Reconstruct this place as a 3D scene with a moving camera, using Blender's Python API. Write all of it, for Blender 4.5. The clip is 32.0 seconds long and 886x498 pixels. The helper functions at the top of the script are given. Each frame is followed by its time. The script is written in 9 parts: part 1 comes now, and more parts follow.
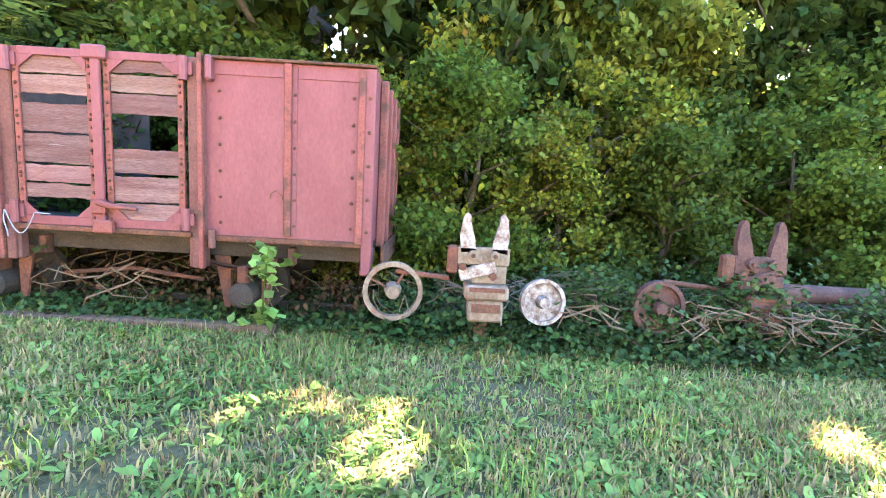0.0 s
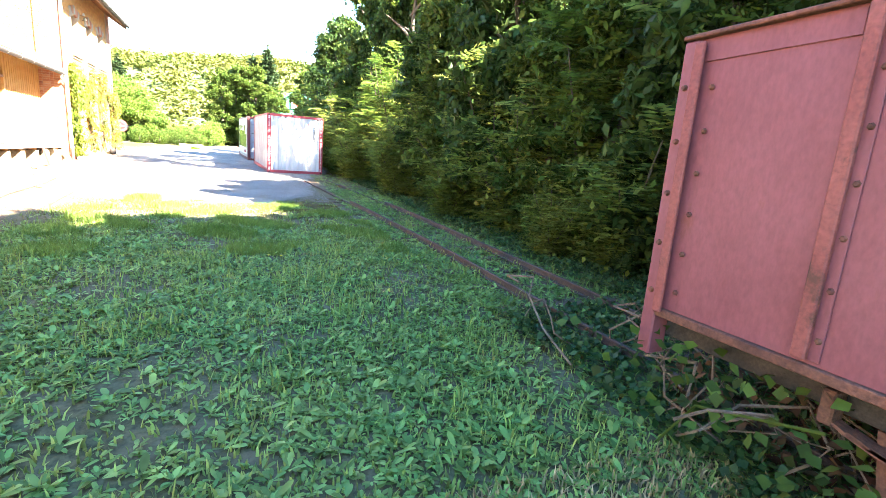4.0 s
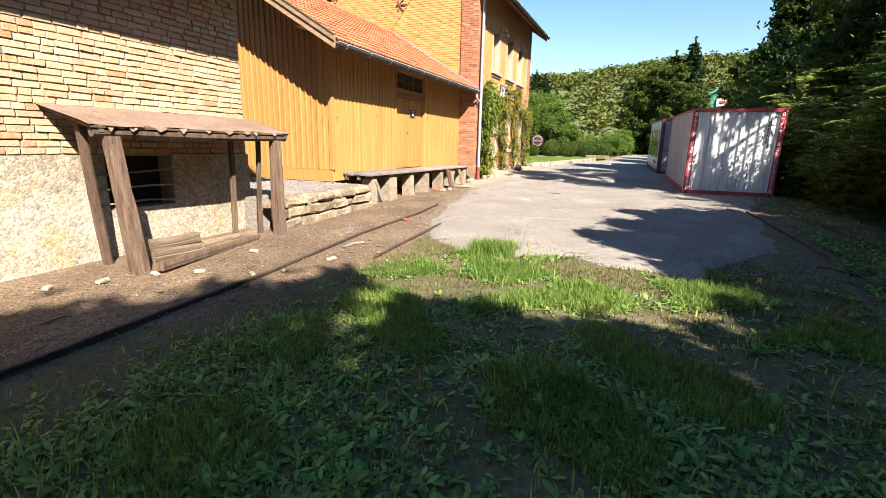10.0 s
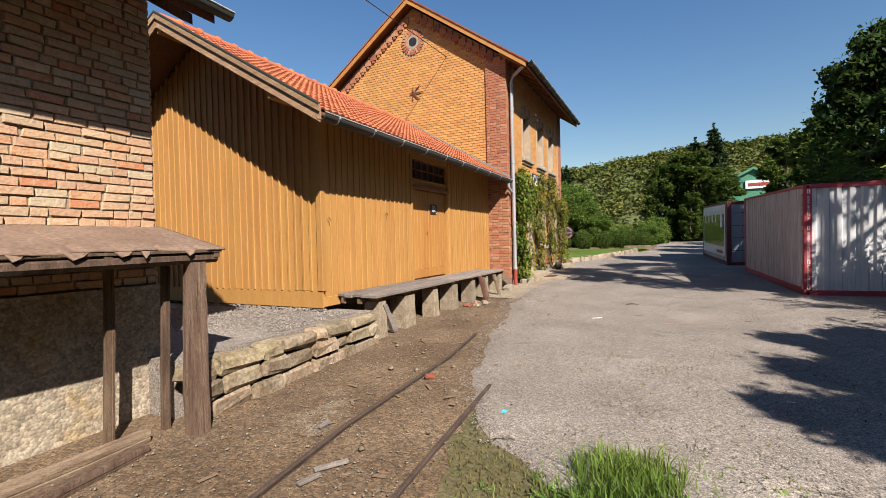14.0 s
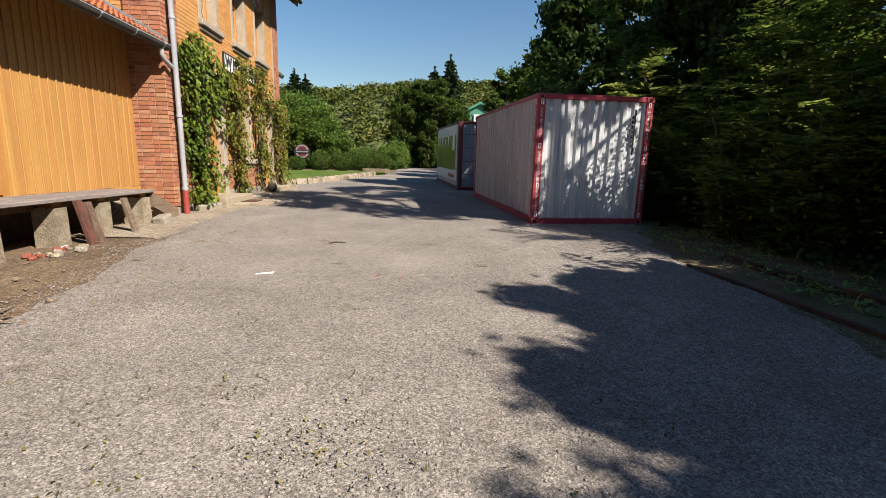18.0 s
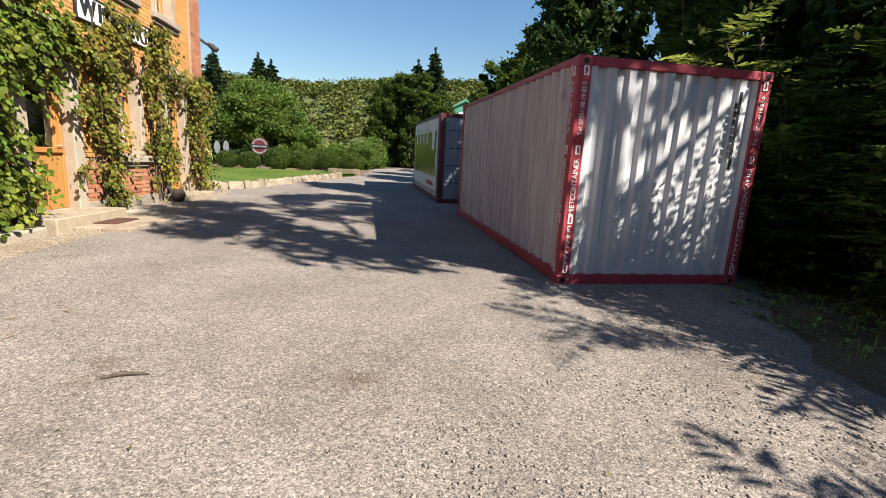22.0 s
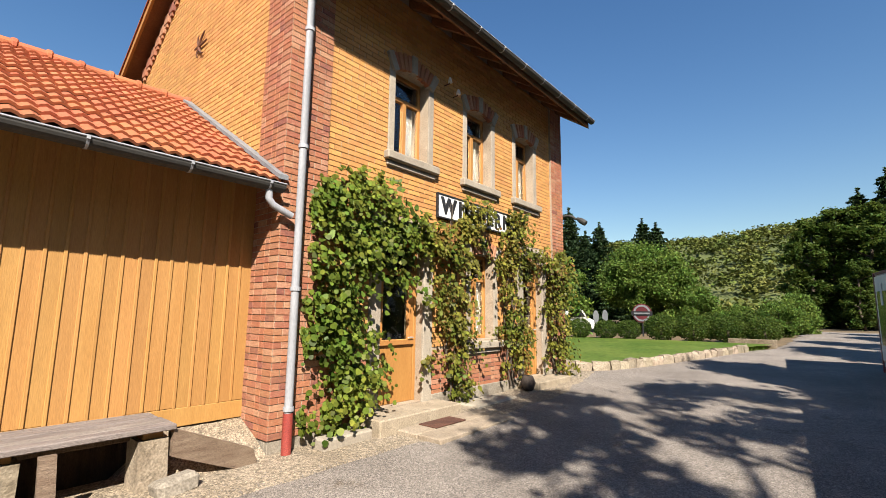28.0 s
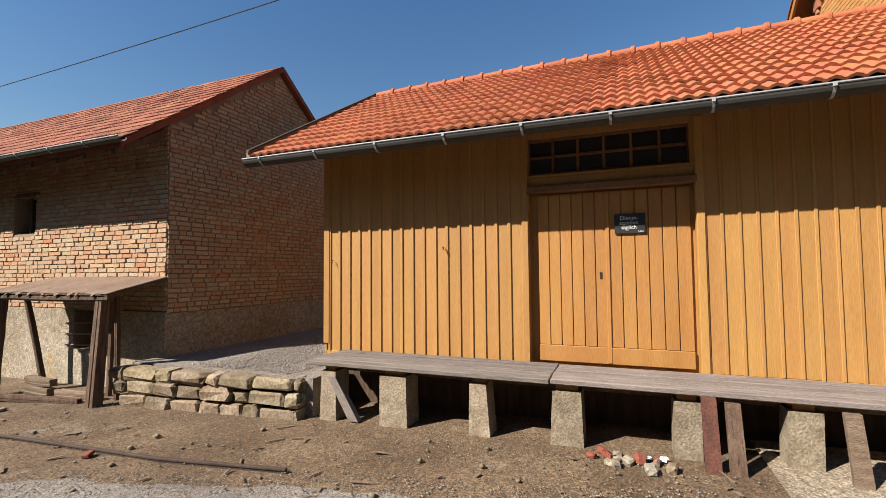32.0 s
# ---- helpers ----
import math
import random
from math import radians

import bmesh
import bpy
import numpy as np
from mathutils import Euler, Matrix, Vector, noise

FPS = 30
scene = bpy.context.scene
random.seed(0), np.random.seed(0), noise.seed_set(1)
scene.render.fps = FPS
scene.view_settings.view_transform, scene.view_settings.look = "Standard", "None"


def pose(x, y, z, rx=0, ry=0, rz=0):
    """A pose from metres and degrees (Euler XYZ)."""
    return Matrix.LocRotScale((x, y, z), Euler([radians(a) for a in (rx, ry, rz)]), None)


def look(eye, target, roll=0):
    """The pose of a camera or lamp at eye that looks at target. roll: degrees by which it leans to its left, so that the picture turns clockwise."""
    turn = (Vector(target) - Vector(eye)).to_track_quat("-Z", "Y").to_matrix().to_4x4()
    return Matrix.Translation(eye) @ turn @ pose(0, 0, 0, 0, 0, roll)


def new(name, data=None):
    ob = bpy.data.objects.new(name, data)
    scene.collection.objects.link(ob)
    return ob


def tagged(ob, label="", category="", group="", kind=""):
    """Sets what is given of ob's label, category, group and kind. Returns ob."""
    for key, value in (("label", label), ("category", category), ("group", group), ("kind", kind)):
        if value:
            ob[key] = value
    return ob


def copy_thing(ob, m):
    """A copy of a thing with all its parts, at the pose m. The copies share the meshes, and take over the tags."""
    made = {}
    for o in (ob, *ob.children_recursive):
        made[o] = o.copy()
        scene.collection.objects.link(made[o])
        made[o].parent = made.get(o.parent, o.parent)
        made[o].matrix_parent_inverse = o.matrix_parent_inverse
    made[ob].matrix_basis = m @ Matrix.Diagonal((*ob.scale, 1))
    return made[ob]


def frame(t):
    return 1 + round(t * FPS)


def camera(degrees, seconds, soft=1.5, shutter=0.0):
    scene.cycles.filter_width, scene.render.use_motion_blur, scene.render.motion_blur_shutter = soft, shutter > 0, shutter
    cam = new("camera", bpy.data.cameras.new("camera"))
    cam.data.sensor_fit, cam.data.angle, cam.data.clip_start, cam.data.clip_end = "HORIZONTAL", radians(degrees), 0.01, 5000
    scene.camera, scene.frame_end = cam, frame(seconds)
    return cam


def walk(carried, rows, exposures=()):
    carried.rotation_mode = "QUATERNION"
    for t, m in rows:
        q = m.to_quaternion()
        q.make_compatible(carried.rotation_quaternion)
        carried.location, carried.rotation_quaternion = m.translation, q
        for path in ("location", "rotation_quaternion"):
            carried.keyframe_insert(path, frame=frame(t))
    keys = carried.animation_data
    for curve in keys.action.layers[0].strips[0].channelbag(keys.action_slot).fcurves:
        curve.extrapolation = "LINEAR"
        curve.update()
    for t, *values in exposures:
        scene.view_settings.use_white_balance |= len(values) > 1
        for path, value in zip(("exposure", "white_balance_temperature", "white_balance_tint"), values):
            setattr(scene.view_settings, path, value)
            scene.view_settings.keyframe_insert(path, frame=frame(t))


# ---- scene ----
# ---------------------------------------------------------------- camera
cam = camera(88.3, 32.0, soft=0.7)
PATH = [
    (0, (4.254, -26.792, 0.885), (6.236, -26.828, 0.623), 3.2),
    (0.5, (4.585, -26.638, 0.92), (6.492, -26.099, 0.649), 3.7),
    (1, (4.762, -26.405, 0.882), (6.485, -25.428, 0.607), 4.4),
    (1.5, (5.008, -25.898, 0.925), (6.517, -24.619, 0.631), 4.5),
    (2, (5.245, -25.429, 0.951), (6.533, -23.938, 0.61), 4.9),
    (2.5, (5.537, -24.841, 1.056), (6.653, -23.216, 0.715), 4.8),
    (3, (5.705, -24.281, 1.042), (6.699, -22.579, 0.705), 4.5),
    (3.5, (5.919, -23.741, 1.085), (6.806, -21.986, 0.722), 4.5),
    (5.5, (6.871, -21.635, 1.269), (7.369, -19.748, 0.832), 4.0),
    (6, (7.249, -21.185, 1.194), (7.526, -19.255, 0.747), 4.7),
    (6.5, (7.392, -20.824, 1.222), (7.482, -18.871, 0.799), 3.7),
    (7, (7.36, -20.311, 1.251), (7.318, -18.356, 0.832), 3.1),
    (7.5, (7.249, -19.866, 1.242), (7.115, -17.918, 0.811), 2.1),
    (8, (7.119, -19.366, 1.225), (6.84, -17.432, 0.799), 1.4),
    (8.5, (6.965, -18.866, 1.213), (6.578, -16.955, 0.767), 1.4),
    (9, (6.733, -18.426, 1.238), (6.229, -16.545, 0.78), 1.1),
    (9.5, (6.48, -17.958, 1.332), (5.802, -16.131, 0.882), 1.1),
    (10, (6.12, -17.496, 1.295), (5.341, -15.707, 0.854), 1.3),
    (10.5, (5.887, -17.093, 1.299), (5.028, -15.343, 0.853), 1.2),
    (11, (5.585, -16.646, 1.357), (4.619, -14.946, 0.938), 0.7),
    (11.5, (5.249, -16.225, 1.282), (4.229, -14.545, 0.911), 0.3),
    (12, (4.975, -15.885, 1.351), (3.91, -14.222, 1.034), -0.7),
    (12.5, (4.693, -15.473, 1.425), (3.61, -13.804, 1.214), -1.2),
    (13, (4.622, -15.055, 1.405), (3.572, -13.356, 1.297), -1.2),
    (13.5, (4.54, -14.666, 1.462), (3.572, -12.917, 1.408), -1.5),
    (14, (4.383, -14.299, 1.455), (3.502, -12.504, 1.422), -1.4),
    (14.5, (4.292, -13.997, 1.44), (3.582, -12.131, 1.318), -1.0),
    (15, (4.324, -13.648, 1.42), (3.849, -11.721, 1.175), -0.3),
    (15.5, (4.355, -13.247, 1.357), (4.108, -11.296, 0.989), 0.7),
    (17.5, (4.641, -10.773, 1.162), (4.789, -8.813, 0.791), 1.1),
    (18, (4.769, -10.236, 1.135), (4.913, -8.274, 0.775), 1.2),
    (18.5, (4.775, -9.777, 1.136), (4.918, -7.819, 0.758), 1.1),
    (19, (4.785, -9.188, 1.194), (4.854, -7.225, 0.817), 1.1),
    (19.5, (4.864, -8.641, 1.212), (4.934, -6.676, 0.843), 0.7),
    (20, (4.936, -8.142, 1.188), (5.068, -6.179, 0.827), 1.5),
    (20.5, (5.027, -7.599, 1.251), (5.303, -5.653, 0.882), 1.8),
    (21, (5.133, -7.074, 1.26), (5.373, -5.122, 0.898), 2.0),
    (21.5, (5.202, -6.616, 1.265), (5.432, -4.665, 0.891), 2.5),
    (22, (5.283, -6.145, 1.322), (5.506, -4.19, 0.96), 2.8),
    (22.5, (5.38, -5.654, 1.304), (5.586, -3.696, 0.947), 3.0),
    (23, (5.48, -5.225, 1.379), (5.655, -3.262, 1.037), 2.8),
    (23.5, (5.452, -4.789, 1.381), (5.504, -2.813, 1.081), 2.6),
    (24, (5.462, -4.406, 1.369), (5.342, -2.432, 1.073), 2.4),
    (24.5, (5.484, -4.035, 1.45), (5.116, -2.089, 1.171), 2.0),
    (25, (5.306, -3.718, 1.428), (4.69, -1.832, 1.174), 1.6),
    (25.5, (5.198, -3.468, 1.472), (4.452, -1.619, 1.316), 1.4),
    (27.5, (5.192, -3.361, 1.689), (4.031, -1.75, 1.928), 0.7),
    (28, (5.233, -3.367, 1.729), (3.951, -1.858, 2.011), 0.7),
    (28.5, (5.242, -3.395, 1.748), (3.838, -2.004, 2.054), 0.6),
    (29, (5.234, -3.429, 1.741), (3.67, -2.222, 2.055), 0.6),
    (29.5, (5.238, -3.473, 1.753), (3.527, -2.485, 2.064), 0.6),
    (30, (5.134, -3.578, 1.775), (3.304, -2.829, 2.075), 0.8),
    (30.5, (5.058, -3.64, 1.767), (3.13, -3.188, 2.045), 0.9),
    (31, (4.966, -3.765, 1.74), (2.981, -3.667, 1.971), 1.0),
    (31.5, (4.948, -3.885, 1.707), (2.98, -4.199, 1.874), 1.1),
    (32, (4.956, -4.144, 1.727), (3.101, -4.885, 1.824), -0.5),
]
walk(cam, [(t, look(eye, target, roll)) for t, eye, target, roll in PATH],
     exposures=[(0.0, 5.70, 7300, 14), (2.0, 5.55, 7000, 13), (3.0, 5.35, 6800, 11), (6.0, 3.85, 6600, 6), (7.0, 3.25, 6550, 7), (8.0, 2.45, 6500, 9), (9.0, 2.38, 6500, 9), (10.5, 1.90, 6500, 10), (12.5, 1.45, 6500, 11), (15.0, 1.15, 6500, 12), (18.0, 1.23, 6500, 10), (21.0, 1.45, 6500, 10), (25.0, 1.60, 6500, 10), (28.0, 1.40, 6500, 10), (30.0, 1.20, 6500, 10), (32.0, 1.15, 6500, 10)])

# ---------------------------------------------------------------- daylight
SUN_WAY = Vector((2.28, -1.97, 2.62)).normalized()
world = bpy.data.worlds.new("sky")
scene.world = world
world.use_nodes = True
wn = world.node_tree.nodes
sky = wn.new("ShaderNodeTexSky")
sky.sky_type = 'NISHITA'
sky.sun_disc = False
sky.sun_elevation = math.asin(SUN_WAY.z)
sky.sun_rotation = math.atan2(SUN_WAY.x, SUN_WAY.y)
sky.air_density = 1.4
sky.dust_density = 0.3
sky.ozone_density = 2.6
wn["Background"].inputs["Strength"].default_value = 0.05
clear = wn.new("ShaderNodeHueSaturation")
clear.inputs["Saturation"].default_value = 1.26
clear.inputs["Hue"].default_value = 0.507
world.node_tree.links.new(sky.outputs["Color"], clear.inputs["Color"])
world.node_tree.links.new(clear.outputs["Color"], wn["Background"].inputs["Color"])
sun = new("sun", bpy.data.lights.new("sun", 'SUN'))
sun.data.energy = 5.0
sun.data.angle = radians(0.53)
sun.data.color = (1.0, 0.928, 0.835)
sun.matrix_world = look((40, -36, 48), Vector((40, -36, 48)) - SUN_WAY)

# ---------------------------------------------------------------- helpers
RNG = np.random.default_rng(7)


class Solid:
    """Gathers faces for one mesh."""

    def __init__(self):
        self.v, self.f = [], []

    def add(self, verts, faces):
        n = len(self.v)
        self.v.extend(tuple(p) for p in verts)
        self.f.extend(tuple(n + i for i in f) for f in faces)
        return self

    def box(self, x0, x1, y0, y1, z0, z1, c=0.0, m=None):
        ctr = Vector(((x0 + x1) / 2, (y0 + y1) / 2, (z0 + z1) / 2))
        h = (abs(x1 - x0) / 2, abs(y1 - y0) / 2, abs(z1 - z0) / 2)
        return self.obox(Matrix.Translation(ctr) if m is None else m @ Matrix.Translation(ctr), h, c)

    def obox(self, m, h, c=0.0):
        """A box of half sizes h at the pose m, with chamfers c."""
        X, Y, Z = h
        if c <= 0 or c * 2.2 > 2 * min(h):
            vs = [Vector((sx * X, sy * Y, sz * Z)) for sx in (-1, 1) for sy in (-1, 1) for sz in (-1, 1)]
            fs = [(0, 1, 3, 2), (4, 6, 7, 5), (0, 4, 5, 1), (2, 3, 7, 6), (0, 2, 6, 4), (1, 5, 7, 3)]
            return self.add([m @ p for p in vs], fs)
        vs, idx = [], {}
        for sx in (-1, 1):
            for sy in (-1, 1):
                for sz in (-1, 1):
                    for a in range(3):
                        idx[sx, sy, sz, a] = len(vs)
                        q = [sx * (X - c), sy * (Y - c), sz * (Z - c)]
                        q[a] = (sx * X, sy * Y, sz * Z)[a]
                        vs.append(Vector(q))
        fs = []
        for a in range(3):
            for s in (-1, 1):
                ring = []
                for p, q in ((-1, -1), (1, -1), (1, 1), (-1, 1)):
                    k = [p, q]
                    k.insert(a, s)
                    ring.append(idx[k[0], k[1], k[2], a])
                fs.append(ring)
        for a in range(3):
            b, d = [i for i in range(3) if i != a]
            for sb in (-1, 1):
                for sd in (-1, 1):
                    def at(sa, which):
                        k = [0, 0, 0]
                        k[a], k[b], k[d] = sa, sb, sd
                        return idx[k[0], k[1], k[2], which]
                    fs.append([at(1, b), at(1, d), at(-1, d), at(-1, b)])
        for sx in (-1, 1):
            for sy in (-1, 1):
                for sz in (-1, 1):
                    fs.append([idx[sx, sy, sz, a] for a in range(3)])
        out = []
        for f in fs:
            mid = sum((vs[i] for i in f), Vector()) / len(f)
            nrm = (vs[f[1]] - vs[f[0]]).cross(vs[f[2]] - vs[f[0]])
            out.append(f if nrm.dot(mid) > 0 else f[::-1])
        return self.add([m @ p for p in vs], out)

    def prism(self, ring, ext):
        """A closed ring of points pushed along ext."""
        ring = [Vector(p) for p in ring]
        ext = Vector(ext)
        n = len(ring)
        nrm = sum(((ring[i] - ring[0]).cross(ring[(i + 1) % n] - ring[0]) for i in range(1, n)), Vector())
        if nrm.dot(ext) > 0:
            ring = ring[::-1]
        vs = ring + [p + ext for p in ring]
        fs = [tuple(range(n)), tuple(range(2 * n - 1, n - 1, -1))]
        fs += [(i, i + n, (i + 1) % n + n, (i + 1) % n) for i in range(n)]
        return self.add(vs, fs)

    def tube(self, pts, r, n=10, caps=True):
        """A round tube along points; r may be a list."""
        pts = [Vector(p) for p in pts]
        rs = r if isinstance(r, (list, tuple)) else [r] * len(pts)
        vs, fs = [], []
        ref = Vector((0.31, 0.17, 0.94))
        for i, p in enumerate(pts):
            d = (pts[min(i + 1, len(pts) - 1)] - pts[max(i - 1, 0)]).normalized()
            u = d.cross(ref)
            if u.length < 0.05:
                u = d.cross(Vector((1, 0, 0)))
            u.normalize()
            w = d.cross(u)
            for k in range(n):
                a = 2 * math.pi * k / n
                vs.append(p + rs[i] * (math.cos(a) * u + math.sin(a) * w))
        for i in range(len(pts) - 1):
            for k in range(n):
                fs.append((i * n + k, i * n + (k + 1) % n, (i + 1) * n + (k + 1) % n, (i + 1) * n + k))
        if caps:
            fs += [tuple(range(n - 1, -1, -1)), tuple(range(len(vs) - n, len(vs)))]
        return self.add(vs, fs)

    def disc(self, c, axis, r, thick, n=24, hole=0.0):
        """A round plate or ring about c."""
        axis = Vector(axis).normalized()
        if hole <= 0:
            return self.tube([Vector(c) - axis * thick / 2, Vector(c) + axis * thick / 2], r, n)
        u = axis.orthogonal().normalized()
        w = axis.cross(u)
        vs, fs = [], []
        for k in range(n):
            a = 2 * math.pi * k / n
            d = math.cos(a) * u + math.sin(a) * w
            for rr, s in ((r, -1), (r, 1), (hole, 1), (hole, -1)):
                vs.append(Vector(c) + d * rr + axis * s * thick / 2)
        for k in range(n):
            for j in range(4):
                fs.append((4 * k + j, 4 * ((k + 1) % n) + j, 4 * ((k + 1) % n) + (j + 1) % 4, 4 * k + (j + 1) % 4))
        return self.add(vs, fs)

    def mesh(self, name, smooth=False):
        me = bpy.data.meshes.new(name)
        me.from_pydata(self.v, [], self.f)
        if smooth:
            me.polygons.foreach_set("use_smooth", [True] * len(me.polygons))
        me.update()
        return me


def raw_mesh(name, v, f):
    """A mesh from arrays of places and of equal-sided faces."""
    v, f = np.asarray(v, np.float32), np.asarray(f, np.int32)
    me = bpy.data.meshes.new(name)
    me.vertices.add(len(v))
    me.vertices.foreach_set("co", v.ravel())
    me.loops.add(f.size)
    me.loops.foreach_set("vertex_index", f.ravel())
    me.polygons.add(len(f))
    me.polygons.foreach_set("loop_start", np.arange(len(f), dtype=np.int32) * f.shape[1])
    me.polygons.foreach_set("loop_total", np.full(len(f), f.shape[1], np.int32))
    me.update(calc_edges=True)
    return me


def part(name, solid, material, parent=None, label="", smooth=False, m=None):
    """One mesh object, under its thing when there is one."""
    me = solid.mesh(name, smooth) if isinstance(solid, Solid) else solid
    if material is not None and not me.materials:
        me.materials.append(material)
    ob = new(name, me)
    if parent is not None:
        ob.parent = parent
    if m is not None:
        ob.matrix_basis = m
    if label:
        ob["label"] = label
    return ob


def thing(name, m, label, category, group="", kind=""):
    ob = new(name)
    ob.empty_display_size = 0.2
    ob.matrix_basis = m if isinstance(m, Matrix) else Matrix.Translation(m)
    return tagged(ob, label, category, group, kind)


def solo(name, solid, material, label, category="", group="", kind="", smooth=False, m=None):
    return tagged(part(name, solid, material, None, "", smooth, m), label, category, group, kind)


# ---------------------------------------------------------------- materials
def rgb(c):
    return (c[0], c[1], c[2], 1.0)


def mat(name, a, b, scale=1.5, rough=0.8, bump=0.25, fine=60.0, metal=0.0, vary=0.0, stain=None, stain_scale=0.7, stain_at=0.62,
        stretch=(1, 1, 1), island=False, through_light=0.0, spec=0.4, amount=0.35):
    """Two colours mixed by broad noise, fine grain in value and relief, stains, and a change from piece to piece."""
    mt = bpy.data.materials.new(name)
    mt.use_nodes = True
    nt = mt.node_tree
    N, L = nt.nodes, nt.links
    bs = N["Principled BSDF"]
    geo = N.new("ShaderNodeNewGeometry")
    mp = N.new("ShaderNodeMapping")
    mp.inputs["Scale"].default_value = stretch
    L.new(geo.outputs["Position"], mp.inputs["Vector"])
    n1 = N.new("ShaderNodeTexNoise")
    n1.inputs["Scale"].default_value = scale
    n1.inputs["Detail"].default_value = 5
    n1.inputs["Roughness"].default_value = 0.65
    L.new(mp.outputs[0], n1.inputs["Vector"])
    cr = N.new("ShaderNodeValToRGB")
    cr.color_ramp.elements[0].position, cr.color_ramp.elements[1].position = 0.33, 0.67
    cr.color_ramp.elements[0].color, cr.color_ramp.elements[1].color = rgb(a), rgb(b)
    L.new(n1.outputs["Fac"], cr.inputs[0])
    col = cr.outputs[0]
    n2 = N.new("ShaderNodeTexNoise")
    n2.inputs["Scale"].default_value = fine
    n2.inputs["Detail"].default_value = 3
    L.new(mp.outputs[0], n2.inputs["Vector"])
    hv = N.new("ShaderNodeHueSaturation")
    mr = N.new("ShaderNodeMapRange")
    mr.inputs["From Min"].default_value, mr.inputs["From Max"].default_value = 0.25, 0.75
    mr.inputs["To Min"].default_value, mr.inputs["To Max"].default_value = 1 - amount, 1 + amount
    L.new(n2.outputs["Fac"], mr.inputs["Value"])
    L.new(col, hv.inputs["Color"])
    L.new(mr.outputs[0], hv.inputs["Value"])
    col = hv.outputs[0]
    if vary > 0:
        rnd = geo.outputs["Random Per Island"] if island else N.new("ShaderNodeObjectInfo").outputs["Random"]
        m2 = N.new("ShaderNodeMapRange")
        m2.inputs["To Min"].default_value, m2.inputs["To Max"].default_value = 1 - vary, 1 + vary
        L.new(rnd, m2.inputs["Value"])
        hs = N.new("ShaderNodeHueSaturation")
        L.new(col, hs.inputs["Color"])
        L.new(m2.outputs[0], hs.inputs["Value"])
        m3 = N.new("ShaderNodeMapRange")
        m3.inputs["To Min"].default_value, m3.inputs["To Max"].default_value = 0.5 - vary * 0.045, 0.5 + vary * 0.045
        wr = N.new("ShaderNodeMath")
        wr.operation = 'MULTIPLY'
        wr.inputs[1].default_value = 7.31
        fr = N.new("ShaderNodeMath")
        fr.operation = 'FRACT'
        L.new(rnd, wr.inputs[0])
        L.new(wr.outputs[0], fr.inputs[0])
        L.new(fr.outputs[0], m3.inputs["Value"])
        L.new(m3.outputs[0], hs.inputs["Hue"])
        col = hs.outputs[0]
    if stain is not None:
        n3 = N.new("ShaderNodeTexNoise")
        n3.inputs["Scale"].default_value = stain_scale
        n3.inputs["Detail"].default_value = 8
        n3.inputs["Roughness"].default_value = 0.7
        L.new(mp.outputs[0], n3.inputs["Vector"])
        r3 = N.new("ShaderNodeMapRange")
        r3.inputs["From Min"].default_value, r3.inputs["From Max"].default_value = stain_at, stain_at + 0.1
        L.new(n3.outputs["Fac"], r3.inputs["Value"])
        mx = N.new("ShaderNodeMix")
        mx.data_type = 'RGBA'
        L.new(r3.outputs[0], mx.inputs["Factor"])
        L.new(col, mx.inputs[6])
        mx.inputs[7].default_value = rgb(stain)
        col = mx.outputs[2]
    L.new(col, bs.inputs["Base Color"])
    bs.inputs["Roughness"].default_value = rough
    bs.inputs["Metallic"].default_value = metal
    bs.inputs["Specular IOR Level"].default_value = spec
    if bump > 0:
        bp = N.new("ShaderNodeBump")
        bp.inputs["Strength"].default_value = bump
        bp.inputs["Distance"].default_value = 0.01
        L.new(n2.outputs["Fac"], bp.inputs["Height"])
        L.new(bp.outputs[0], bs.inputs["Normal"])
    if through_light > 0:
        tr = N.new("ShaderNodeBsdfTranslucent")
        g = N.new("ShaderNodeHueSaturation")
        g.inputs["Value"].default_value = 1.5
        g.inputs["Hue"].default_value = 0.48
        L.new(col, g.inputs["Color"])
        L.new(g.outputs[0], tr.inputs["Color"])
        ms = N.new("ShaderNodeMixShader")
        ms.inputs[0].default_value = through_light
        out = N["Material Output"]
        L.new(bs.outputs[0], ms.inputs[1])
        L.new(tr.outputs[0], ms.inputs[2])
        L.new(ms.outputs[0], out.inputs["Surface"])
    return mt




